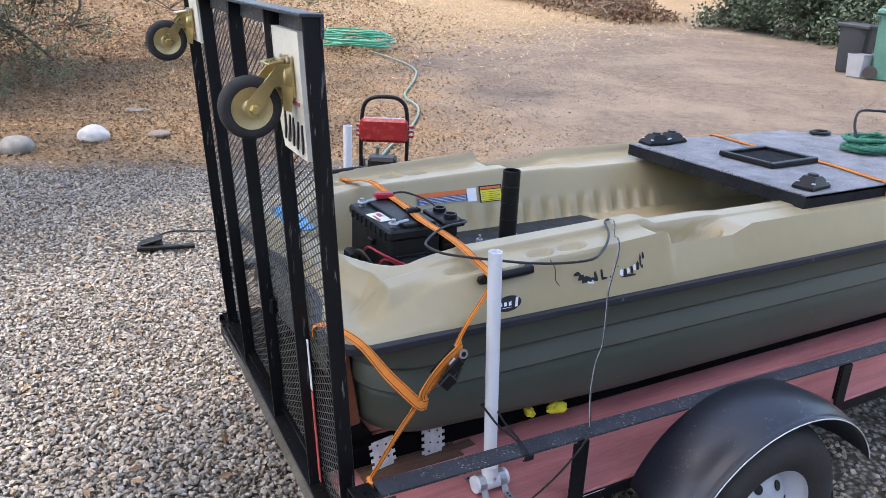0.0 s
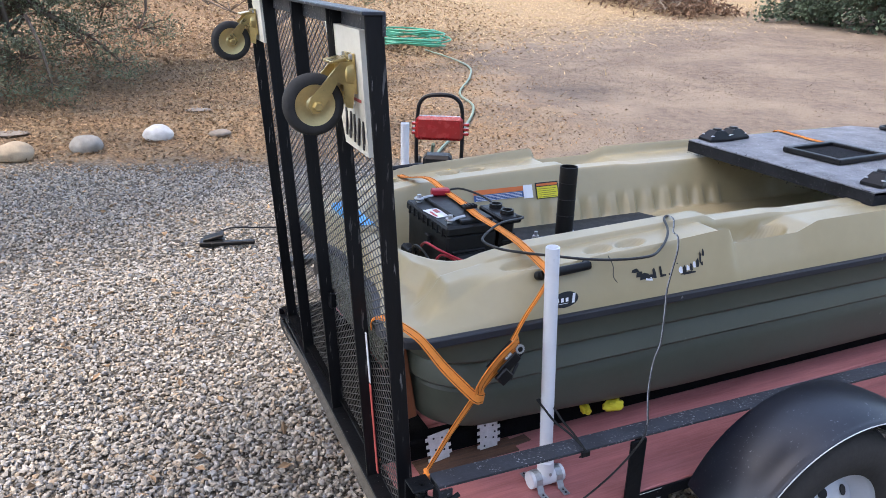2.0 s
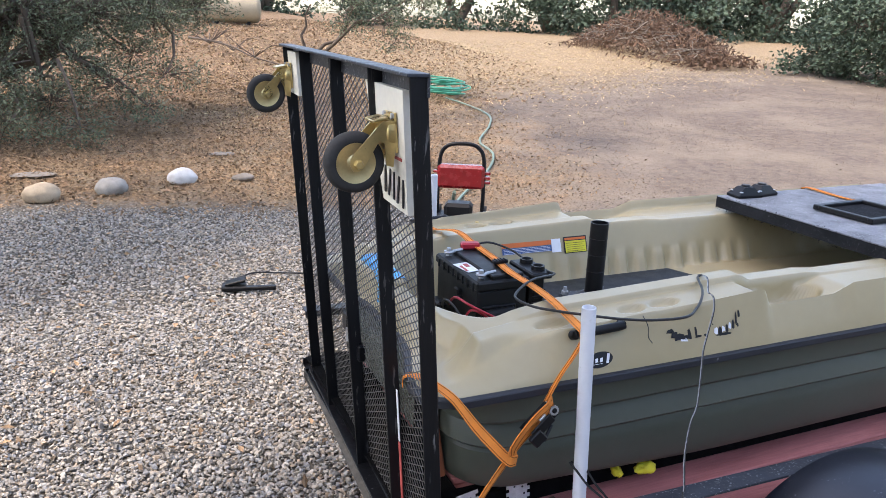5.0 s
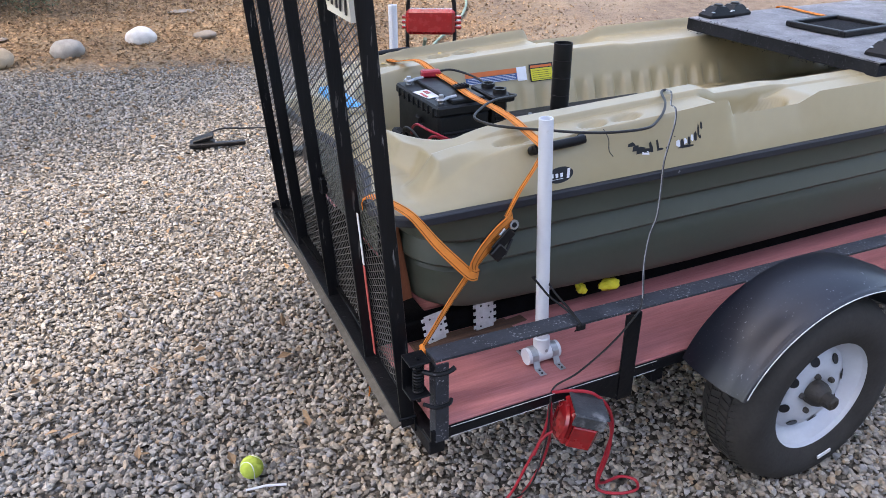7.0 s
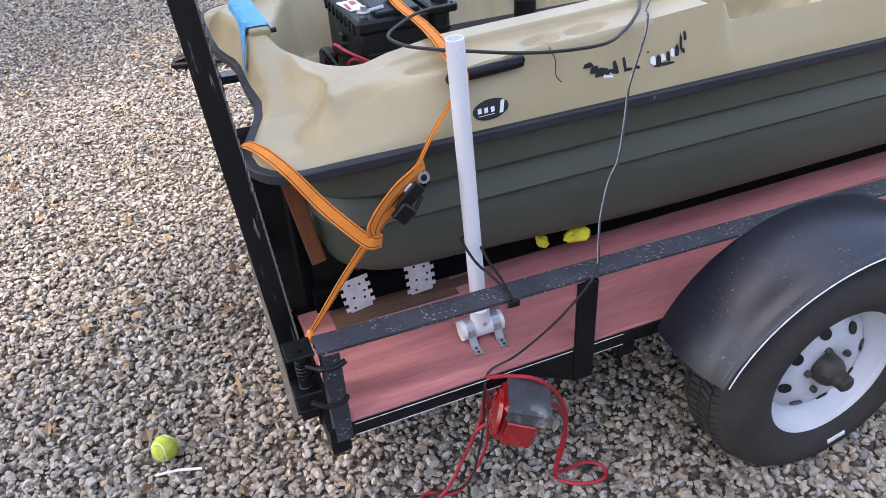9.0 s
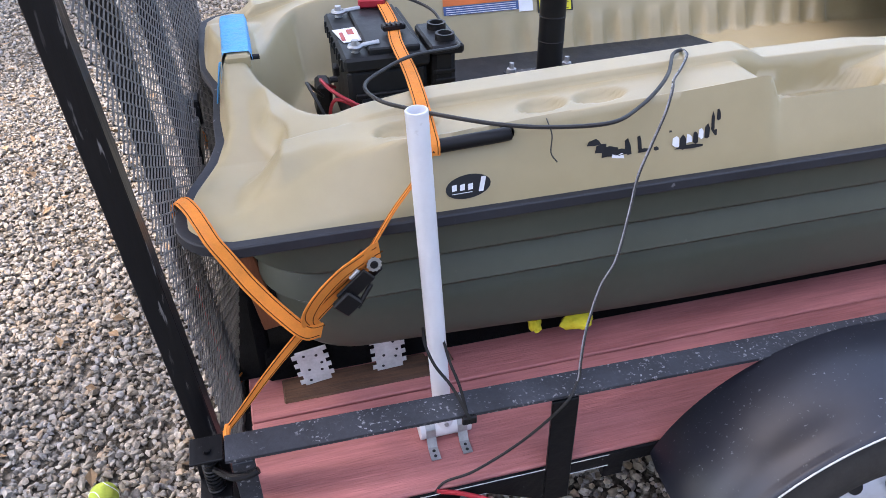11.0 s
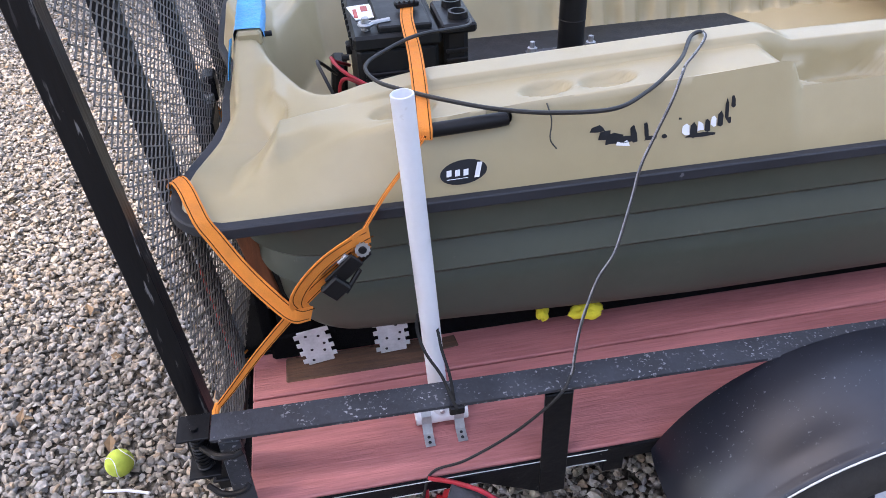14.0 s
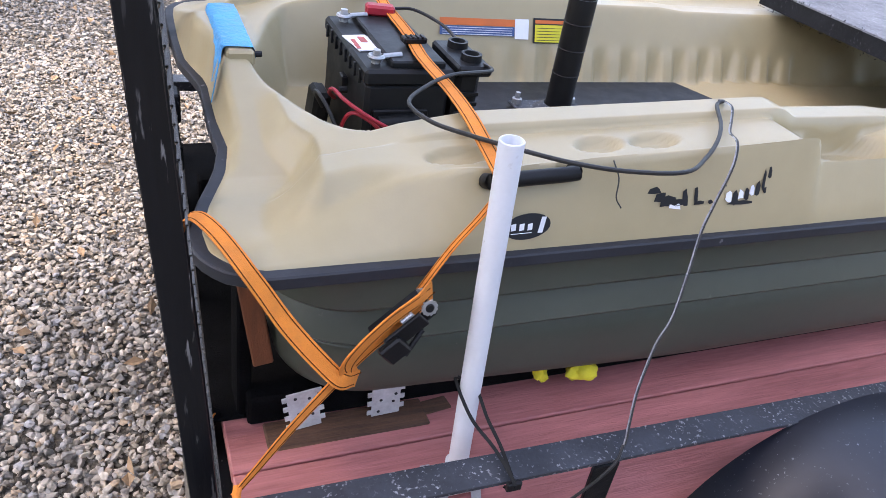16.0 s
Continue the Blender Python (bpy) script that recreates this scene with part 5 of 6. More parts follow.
def build_strap():
    t = thing("ratchet_strap", "orange ratchet strap tied over the boat to the trailer rail", "strap", (0.55, 1.37, 0.75))
    over = [(0.752, 2.56, 0.86), lift(0.752, 2.53, 0.006), lift(0.753, 2.44, 0.010), (0.764, 2.28, 0.976), (0.767, 2.15, 0.968), (0.764, 2.0, 0.964), (0.746, 1.865, 0.966), (0.735, 1.70, 0.974), (0.725, 1.59, 0.976), (0.717, 1.51, 0.970), (0.710, 1.45, 0.966), (0.706, 1.415, 0.962), (0.704, 1.404, 0.948)]
    webbing(over, (1, 0.12, 0), t)
    part("cam_buckle", Mesh().box((0.757, 1.945, 0.9705), (0.05, 0.022, 0.012), 0.003, Matrix.Rotation(radians(6), 3, "Z")), BLACK_PLASTIC, t, "black ladder-lock buckle")
    for k in range(4):
        part("buckle_rib", Mesh().box((0.742 + k * 0.010, 1.943, 0.977), (0.004, 0.018, 0.005), 0.001), BLACK_PLASTIC, t)
    webbing([(0.704, 1.402, 0.955), (0.672, 1.396, 0.912), (0.635, 1.392, 0.866), (0.592, 1.382, 0.806)], (0.35, -0.75, 0.55), t, w=0.014)
    webbing([(0.60, 1.372, 0.80), (0.565, 1.36, 0.775), (0.515, 1.346, 0.745), (0.475, 1.334, 0.712), (0.41, 1.313, 0.655), (0.355, 1.294, 0.60), (0.325, 1.283, 0.572)], (0.66, 0.1, -0.72), t, w_end=0.009)
    webbing([(0.606, 1.370, 0.815), (0.578, 1.345, 0.820), (0.538, 1.330, 0.806), (0.500, 1.324, 0.772), (0.482, 1.328, 0.735), (0.492, 1.338, 0.702)], (0.6, 0.35, -0.7), t)
    webbing([(0.50, 1.338, 0.70), (0.474, 1.326, 0.712), (0.442, 1.338, 0.746), (0.405, 1.362, 0.79), (0.376, 1.386, 0.832), (0.360, 1.402, 0.853), (0.346, 1.440, 0.861), (0.330, 1.490, 0.862), (0.313, 1.532, 0.858), (0.299, 1.548, 0.846), (0.2965, 1.550, 0.825)], [(0.6, 0.35, 0.72), (0.62, 0.35, 0.7), (0.65, 0.4, 0.65), (0.68, 0.5, 0.5), (0.72, 0.62, 0.3), (0.78, 0.6, 0.1), (0.88, 0.45, 0), (0.9, 0.42, 0), (0.75, 0.65, 0), (0.5, 0.85, 0), (0.3, 0.95, 0)], t)
    part("knot", Mesh().tube([(0.330, 1.262, 0.580), (0.328, 1.275, 0.577), (0.332, 1.29, 0.580)], 0.006, 8), ORANGE, t)
    c = Vector((0.560, 1.350, 0.784))
    ax = Vector((0.70, 0.28, 0.66))
    tilt = Matrix.Rotation(radians(-43), 3, "Y")
    for s in (-1, 1):
        o = Vector((0.5, -0.1, -0.5)) * 0.026 * s
        part("ratchet_side", Mesh().box(c + o, (0.085, 0.018, 0.003), 0.001, tilt), BLACK_STEEL, t, "black steel ratchet cheek")
    m4 = Matrix.Translation(c + ax * 0.040 + Vector((0.004, -0.004, -0.004))) @ Matrix.Rotation(radians(78), 4, "X")
    part("ratchet_spool", Mesh().lathe([(0.0, 0.023), (0.005, 0.023), (0.0065, 0.021), (0.0065, -0.02), (0.0, -0.02)], m4, 16), BLACK_STEEL, t)
    for s in (-1, 1):
        prof = Mesh()
        q = m4 @ Matrix.Translation((0, 0, 0.019 * s))
        ring_ = [q @ Vector(((0.0125 if k % 2 else 0.0105) * math.cos(k * math.pi / 12), (0.0125 if k % 2 else 0.0105) * math.sin(k * math.pi / 12), w)) for w in (-0.0015, 0.0015) for k in range(24)]
        part("ratchet_gear", prof.add(ring_, [tuple(range(24)), tuple(range(47, 23, -1))] + [(k, (k + 1) % 24, 24 + (k + 1) % 24, 24 + k) for k in range(24)]), GALV, t, "toothed steel ratchet wheel", 0)
    part("ratchet_handle", Mesh().box(c - ax * 0.034 + Vector((0.008, -0.016, -0.006)), (0.036, 0.013, 0.034), 0.007, tilt).box(c - ax * 0.006 + Vector((0.004, -0.018, 0.0)), (0.062, 0.006, 0.026), 0.002, tilt).tube([c + ax * 0.012 + Vector((0.016, -0.02, -0.014)), c - ax * 0.03 + Vector((0.02, -0.02, -0.018))], 0.004, 8), BLACK_PLASTIC, t, "black plastic ratchet handle")
    part("ratchet_pawl", Mesh().box(c + ax * 0.008 + Vector((0.002, -0.016, 0.002)), (0.02, 0.008, 0.03), 0.002, tilt), GALV, t)
    # a second strap on the far corner of the stern
    u = thing("ratchet_strap", "second ratchet strap hanging behind the stern of the boat", "strap", (0.31, 2.0, 0.75))
    part("ratchet_body", Mesh().box((0.318, 2.06, 0.79), (0.03, 0.05, 0.06), 0.004).box((0.315, 1.98, 0.74), (0.022, 0.12, 0.05), 0.004), BLACK_STEEL, u)
    part("ratchet_gear", Mesh().lathe([(0.0, 0.02), (0.014, 0.02), (0.014, -0.02), (0.0, -0.02)], Matrix.Translation((0.312, 2.03, 0.76)), 12), GALV, u)
    part("webbing", Mesh().band(curve([(0.318, 2.02, 0.755), (0.322, 2.035, 0.74), (0.326, 2.05, 0.72), (0.328, 2.06, 0.70)], 6), (0, 0.3, 1), 0.026, 0.003), ORANGE, u)

    v = thing("strap_tail", "frayed orange strap end hanging below the tailgate", "strap", (0.33, 1.60, 0.30))
    part("webbing", Mesh().band(curve([(0.335, 1.600, 0.40), (0.325, 1.604, 0.34), (0.320, 1.62, 0.27), (0.322, 1.645, 0.20)], 5), (0.5, 0.8, 0), [0.012] * 6 + [0.018] * 6 + [0.022] * 4, 0.003), ORANGE, v)


def build_posts():
    for y, x, lean, top, lab, grp in ((1.349, 0.688, -0.030, 1.052, "white pvc guide post strapped to the trailer deck", "guide posts"), (2.672, 0.83, 0.0, 1.09, "white pvc guide post behind the boat", "guide posts")):
        g = thing("guide_post", lab, "post", (x, y, DECK_Z), grp)
        b, tp = Vector((x + 0.012, y, DECK_Z + 0.02)), Vector((x + 0.012 + lean, y + 0.002, top))
        m = Matrix.Translation(b) @ (tp - b).to_track_quat("Z", "Y").to_matrix().to_4x4()
        L = (tp - b).length
        part("pipe", Mesh().lathe([(0.0168, 0.0), (0.0168, L - 0.001), (0.0160, L), (0.0142, L), (0.0138, L - 0.001), (0.0138, L - 0.12), (0.0, L - 0.12)], m, 36), PVC, g, "white plastic pipe")
        part("tee_fitting", Mesh().lathe([(0.0168, 0.0), (0.0215, 0.0), (0.0215, 0.052), (0.0168, 0.054)], m @ Matrix.Translation((0, 0, 0.004)), 28).tube([(x - 0.036, y, DECK_Z + 0.026), (x + 0.06, y, DECK_Z + 0.026)], 0.0225, 20), PVC, g, "white plastic tee fitting")
        part("end_cap", Mesh().tube([(x - 0.0366, y, DECK_Z + 0.026), (x - 0.034, y, DECK_Z + 0.026)], 0.017, 20), PVC, g)
        for dx in (-0.018, 0.042):
            mb = Mesh()
            c = [(x + dx, y - 0.062, DECK_Z + 0.003), (x + dx, y - 0.033, DECK_Z + 0.004), (x + dx, y - 0.0235, DECK_Z + 0.02)] + [(x + dx, y - 0.0235 * math.cos(a), DECK_Z + 0.026 + 0.0235 * math.sin(a)) for a in np.linspace(0.1, 3.04, 9)] + [(x + dx, y + 0.0235, DECK_Z + 0.02), (x + dx, y + 0.033, DECK_Z + 0.004), (x + dx, y + 0.062, DECK_Z + 0.003)]
            mb.band(c, (1, 0, 0), 0.018, 0.0015)
            part("pipe_strap", mb, GALV, g, "perforated galvanised strap", 20)
            for k in (-0.054, -0.042, 0.045, 0.056):
                part("hole", Mesh().lathe([(0.0, 0.001), (0.003, 0.001), (0.0032, 0.0)], Matrix.Translation((x + dx, y + k, DECK_Z + 0.0042)), 8), DARK_LABEL, g)
        if y < 2:
            part("set_screw", Mesh().lathe([(0.0, 0.003), (0.004, 0.003), (0.0045, 0.0)], Matrix.Translation((x + 0.012, y - 0.0218, DECK_Z + 0.045)) @ Matrix.Rotation(radians(90), 4, "X"), 8), GALV, g)
            for o in (0.0,):
                part("tie_band", Mesh().band(curve([(0.672 + o, 1.372, 0.636), (0.665 + o, 1.328, 0.638), (0.672 + o, 1.29, 0.622), (0.69 + o, 1.25, 0.607), (0.70 + o, 1.204, 0.594), (0.706 + o, 1.198, 0.575), (0.70 + o, 1.215, 0.56)], 5), (1, 0.2, 0.3), 0.005, 0.002), BLACK_WEB, g, "black tie wrapped round pipe and rail")
                part("tie_band", Mesh().band(curve([(0.678 + o, 1.375, 0.634), (0.698 + o, 1.345, 0.630), (0.70 + o, 1.30, 0.614), (0.704 + o, 1.255, 0.602), (0.702 + o, 1.206, 0.592)], 5), (1, 0.2, 0.3), 0.005, 0.002), BLACK_WEB, g)
            part("tie_buckle", Mesh().box((0.705, 1.200, 0.578), (0.024, 0.008, 0.016), 0.002), BLACK_PLASTIC, g)


def nail_plate(cx, cy, tilt):
    """A notched plate standing upright, nailed to the bunk's face, feet on the deck."""
    p = thing("nail_plate", "notched galvanised truss plate nailed upright to the bunk board", "metal plate", (cx, cy, DECK_Z), "truss plates under the hull")
    m = Matrix.Translation((cx, cy, DECK_Z + 0.053)) @ Matrix.Rotation(radians(90), 4, "X") @ Matrix.Rotation(radians(tilt), 4, "Z")
    mb = Mesh().box(m @ Vector((0, 0, 0)), (0.054, 0.0024, 0.09), 0.0003, Matrix.Rotation(radians(-tilt), 3, "Y"))
    part("plate", mb, PLATE, p, smooth=0)
    for sx in (-1, 1):
        for k in range(4):
            part("tab", Mesh().box(m @ Vector((sx * 0.0312, -0.034 + 0.0225 * k + (0.006 if sx > 0 else 0), 0)), (0.0086, 0.0024, 0.011), 0.0003, Matrix.Rotation(radians(-tilt), 3, "Y")), PLATE, p, smooth=0)
    for x, y in ((-0.012, 0.032), (0.012, 0.026), (-0.01, -0.006), (0.014, -0.014), (-0.014, -0.034), (0.018, 0.004)):
        part("nail_hole", Mesh().lathe([(0.0, 0.0008), (0.003, 0.0008), (0.0032, 0.0)], m @ Matrix.Translation((x, y, 0.0013)), 8), DARK_LABEL, p)


def build_trailer_light():
    t = thing("trailer_light", "red trailer tail light dangling from its wires, taped grey", "tail light", (0.68, 1.15, 0.28))
    m = Matrix.Translation((0.678, 1.155, 0.335)) @ Matrix.Rotation(radians(-24), 4, "Z") @ Matrix.Rotation(radians(16), 4, "Y")
    part("housing", Mesh().box(m @ Vector((0.012, 0.005, 0)), (0.085, 0.085, 0.098), 0.008, m.to_3x3()), RED_PLASTIC, t, "red plastic lamp housing")
    part("round_lens", Mesh().lathe([(0.0, 0.016), (0.03, 0.013), (0.046, 0.008), (0.05, 0.0)], m @ Matrix.Translation((-0.031, 0.0, 0.0)) @ Matrix.Rotation(radians(-90), 4, "Y"), 28), RED_PLASTIC, t, "round red lens")
    part("side_lens", Mesh().box(m @ Vector((0.014, -0.04, -0.012)), (0.06, 0.012, 0.062), 0.004, m.to_3x3()), RED_PLASTIC, t, "square red side lens")
    part("tape_patch", Mesh().box(m @ Vector((0.022, 0.008, 0.051)), (0.088, 0.094, 0.004), 0.001, m.to_3x3()).box(m @ Vector((0.018, -0.041, 0.036)), (0.08, 0.006, 0.03), 0.001, m.to_3x3()), TAPE, t, "dirty grey tape patch")
    w = thing("light_wiring", "red and black wires hanging to the gravel", "wire", (0.75, 1.2, 0.0))
    loop = [(0.655, 1.225, 0.385), (0.70, 1.20, 0.392), (0.745, 1.175, 0.385), (0.79, 1.165, 0.33), (0.815, 1.17, 0.25), (0.82, 1.19, 0.15), (0.815, 1.205, 0.06), (0.82, 1.20, 0.012), (0.86, 1.165, 0.012), (0.915, 1.155, 0.012), (0.935, 1.185, 0.012), (0.905, 1.215, 0.012), (0.85, 1.215, 0.013), (0.815, 1.20, 0.05), (0.82, 1.18, 0.16), (0.808, 1.168, 0.26), (0.77, 1.16, 0.32)]
    part("red_wire", Mesh().tube(curve(loop, 8), 0.0043, 8), RED_WIRE, w)
    for a, b in ((0.0, 0.0), (0.05, 0.02)):
        part("red_wire", Mesh().tube(curve([(0.65, 1.22, 0.36), (0.63 + a * 0.4, 1.21, 0.28), (0.60 + a, 1.230, 0.17), (0.565 + a, 1.245, 0.07), (0.530 + a, 1.262, 0.014), (0.47 + a, 1.27 + b, 0.012), (0.40 + a, 1.25, 0.012)], 8), 0.0038, 8), RED_WIRE, w)
    part("red_wire", Mesh().tube(curve([(0.66, 1.19, 0.30), (0.62, 1.20, 0.27), (0.60, 1.205, 0.22)], 8), 0.004, 8), RED_WIRE, w)


def build_loose():
    ball = thing("tennis_ball", "yellow-green tennis ball lying on the gravel", "ball", (-0.03, 1.675, 0))
    bm = bmesh.new()
    bmesh.ops.create_icosphere(bm, subdivisions=4, radius=0.033, matrix=Matrix.Translation((-0.03, 1.675, 0.037)))
    mb = Mesh().add([v.co for v in bm.verts], [[v.index for v in f.verts] for f in bm.faces])
    bm.free()
    part("felt", mb, BALL, ball, smooth=180)
    c = Vector((-0.03, 1.675, 0.037))
    seam = []
    for k in range(65):
        a = 2 * math.pi * k / 64
        v = Vector((math.cos(a) + 0.4 * math.cos(3 * a), math.sin(a) - 0.4 * math.sin(3 * a), 1.26 * math.sin(2 * a))).normalized()
        seam.append(c + v * 0.0328)
    part("seam", Mesh().tube(seam, 0.0011, 5), WHITE_LABEL, ball)
    single("white_stick", Mesh().tube([(-0.062, 1.615, 0.016), (-0.01, 1.605, 0.02), (0.045, 1.588, 0.017)], 0.0035, 7), PVC, "thin white plastic stick on the gravel", "stick")
    g = random.Random(3)
    for cx, cy, wd, seed in ((1.035, 1.512, 0.055, 1), (0.945, 1.526, 0.02, 2)):
        bm = bmesh.new()
        bmesh.ops.create_icosphere(bm, subdivisions=4, radius=1.0)
        for v in bm.verts:
            k = 1 + 0.35 * noise.noise(v.co * 1.6 + Vector((seed * 5, 0, 0))) + 0.16 * noise.noise(v.co * 4.5)
            v.co = Vector((cx + v.co.x * wd * 0.62 * k, cy + v.co.y * 0.02 * k, DECK_Z + 0.066 + v.co.z * k * 0.016))
        mb = Mesh().add([v.co for v in bm.verts], [[v.index for v in f.verts] for f in bm.faces])
        bm.free()
        single("yellow_rag", mb, YELLOW, "crumpled yellow rag stuffed under the hull", "rag", smooth=180)
    # Black boards added to darken the shaded gap between hull and deck.
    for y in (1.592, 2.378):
        k = single("bunk_board", Mesh().box((1.68, y, DECK_Z + 0.034), (2.58, 0.05, 0.064), 0.006), GAP_SHADE, "black bunk board added under the hull to darken its shaded gap", "bunk", "bunk boards under the hull")
    p = thing("wood_support", "reddish-brown timber upright wedged behind the stern", "timber", (0.385, 1.64, DECK_Z))
    # Black puts the dark of the stern gap into the upright's colour.
    part("board", Mesh().box((0.388, 1.635, 0.58), (0.025, 0.075, 0.38), 0.004), GAP_SHADE, p, "upright in black, darkening the gap behind the stern")
    part("edge_board", Mesh().box((0.398, 1.585, 0.645), (0.035, 0.012, 0.25), 0.003, Matrix.Rotation(radians(-9), 3, "Y")), material("red_brown_stain", (0.22, 0.075, 0.03), 0.6, vary=0.2, stretch=(8, 8, 1), bump=0.4), p)
    # The black mat also stands in for shade under the stern.
    single("rubber_mat", Mesh().box((0.425, 2.135, DECK_Z + 0.005), (0.19, 1.09, 0.008), 0.003), GAP_SHADE, "black rubber mat and painted shade on the deck under the stern", "mat")
    # patch of bare board in the deck, under the plates
    part("bare_board", Mesh().box((0.565, 1.536, DECK_Z - 0.002), (0.30, 0.068, 0.014), 0.003).box((0.735, 1.546, DECK_Z - 0.003), (0.07, 0.036, 0.012), 0.003, Matrix.Rotation(radians(7), 3, "Z")), BARE_WOOD, trailer, "split unpainted deck board")
    nail_plate(0.482, 1.540, 9)
    nail_plate(0.634, 1.540, 3)
    # carpet platform furniture
    for x, y, r in ((2.14, 1.60, 8), (2.13, 2.355, -4), (2.23, 2.365, 6)):
        c = thing("mount_foot", "black plastic wedge-shaped mounting foot screwed to the carpet", "mounting foot", (x, y, 1.0), "mounting feet on the platform")
        m = Matrix.Translation((x, y, 1.0)) @ Matrix.Rotation(radians(r), 4, "Z")
        b = [(-0.06, -0.038), (0.06, -0.038), (0.06, 0.038), (-0.06, 0.038)]
        tp = [(-0.022, -0.022), (0.022, -0.022), (0.022, 0.022), (-0.022, 0.022)]
        mb = Mesh().add([m @ Vector((u, v, 0)) for u, v in b] + [m @ Vector((u, v, 0.01)) for u, v in b] + [m @ Vector((u, v, 0.042)) for u, v in tp],
                        [(0, 1, 5, 4), (1, 2, 6, 5), (2, 3, 7, 6), (3, 0, 4, 7), (4, 5, 9, 8), (5, 6, 10, 9), (6, 7, 11, 10), (7, 4, 8, 11), (8, 9, 10, 11)])
        part("body", mb, BLACK_PLASTIC, c, smooth=0)
        part("cap", Mesh().lathe([(0.0, 0.008), (0.016, 0.008), (0.02, 0.0)], m @ Matrix.Translation((0, 0, 0.042)), 16), BLACK_PLASTIC, c)
        for u, v in ((-0.042, -0.028), (0.042, -0.028), (0.042, 0.028), (-0.042, 0.028)):
            part("screw", Mesh().lathe([(0.0, 0.004), (0.006, 0.003), (0.008, 0.0)], m @ Matrix.Translation((u, v, 0.022)), 8), GALV, c)
    f = thing("tray_frame", "black square plastic hatch frame lying on the carpet", "frame", (2.38, 1.97, 1.0))
    m = Matrix.Translation((2.375, 1.972, 1.004)) @ Matrix.Rotation(radians(3), 4, "Z")
    for u, v, a, b in ((0, -0.115, 0.29, 0.024), (0, 0.115, 0.29, 0.024), (-0.133, 0, 0.024, 0.21), (0.133, 0, 0.024, 0.21)):
        part("frame_side", Mesh().box(m @ Vector((u, v, 0.007)), (a, b, 0.02), 0.003, m.to_3x3()), BLACK_PLASTIC, f)
    part("inset", Mesh().box(m @ Vector((0, 0, 0.0)), (0.25, 0.21, 0.006), 0.001, m.to_3x3()), CARPET_SHADE, f)
    s = thing("ratchet_strap", "flat orange strap laid across the carpeted platform", "strap", (2.52, 1.97, 1.0))
    webbing([(2.56, 2.44, 0.985), (2.552, 2.405, 1.0035), (2.53, 2.2, 1.0035), (2.545, 2.0, 1.0035), (2.535, 1.8, 1.0035), (2.49, 1.6, 1.0035), (2.475, 1.53, 1.002), (2.473, 1.52, 0.96)], (1, 0.1, 0), s)
    r = thing("rope_coil", "coiled green and black rope lying on the carpet", "rope", (2.98, 1.92, 1.0))
    pts = []
    g = random.Random(11)
    for k in range(150):
        a = k * 0.42
        rr = 0.075 + 0.035 * math.sin(k * 0.37)
        pts.append((2.98 + rr * 1.35 * math.cos(a), 1.92 + rr * math.sin(a), 1.012 + 0.05 * k / 150 + g.uniform(-0.006, 0.006)))
    part("rope", Mesh().tube(pts, 0.0085, 6), GREEN_ROPE, r)
    part("tail", Mesh().tube(curve([(2.92, 1.95, 1.03), (2.93, 1.99, 1.10), (2.97, 2.01, 1.155), (3.05, 2.0, 1.16), (3.15, 1.95, 1.14), (3.22, 1.9, 1.02)], 8), 0.006, 6), BLACK_WIRE, r)
    part("ring", Mesh().tube([(3.10 + 0.05 * math.cos(a), 2.26 + 0.035 * math.sin(a), 1.01) for a in np.linspace(0, 6.283, 25)], 0.009, 6, False), BLACK_PLASTIC, thing("grommet_ring", "black plastic ring on the carpet", "ring", (3.10, 2.26, 1.0)))


build_battery()
build_tube()
build_cable()
build_strap()
build_posts()
build_trailer_light()
build_loose()


# ---------- drive and yard ----------
def build_pedal():
    p = thing("foot_pedal", "black foot pedal controller lying on the gravel with its cord", "foot pedal", (0.38, 4.70, -0.03))
    z = float(ground_z(0.38, 4.7)) + 0.012
    m = Matrix.Translation((0.38, 4.70, z)) @ Matrix.Rotation(radians(-12), 4, "Z")
    part("base", Mesh().box(m @ Vector((-0.03, 0, 0.018)), (0.15, 0.11, 0.03), 0.01, m.to_3x3()), BLACK_PLASTIC, p)
    part("treadle", Mesh().box(m @ Vector((-0.02, 0.01, 0.05)), (0.13, 0.085, 0.02), 0.008, m.to_3x3() @ Matrix.Rotation(radians(-14), 3, "Y")), BLACK_PLASTIC, p)
    part("arm", Mesh().box(m @ Vector((0.10, -0.045, 0.022)), (0.27, 0.04, 0.026), 0.008, m.to_3x3()), BLACK_PLASTIC, p)
    part("cord", Mesh().tube(curve([m @ Vector((-0.02, 0.04, 0.05)), m @ Vector((0.08, 0.14, 0.06)), m @ Vector((0.22, 0.22, 0.03)), m @ Vector((0.45, 0.20, 0.02)), m @ Vector((0.75, 0.0, 0.02))], 8), 0.006, 6), BLACK_WIRE, p)


def stone(x, y, sx, sy, sz, mat, seed, lab):
    bm = bmesh.new()
    bmesh.ops.create_icosphere(bm, subdivisions=4, radius=1.0)
    for v in bm.verts:
        n = noise.noise(v.co * 1.1 + Vector((seed * 7.3, 0, 0))) * 0.12 + noise.noise(v.co * 3 + Vector((0, seed * 3.1, 0))) * 0.05
        q = v.co * (1 + n)
        v.co = Vector((q.x * sx, q.y * sy, max(q.z, -0.55) * sz))
    mb = Mesh().add([v.co for v in bm.verts], [[v.index for v in f.verts] for f in bm.faces])
    bm.free()
    ob = single("boulder", mb, mat, lab, "stone", "stones along the drive", smooth=180)
    ob.location = (x, y, float(ground_z(x, y)) + sz * 0.5)


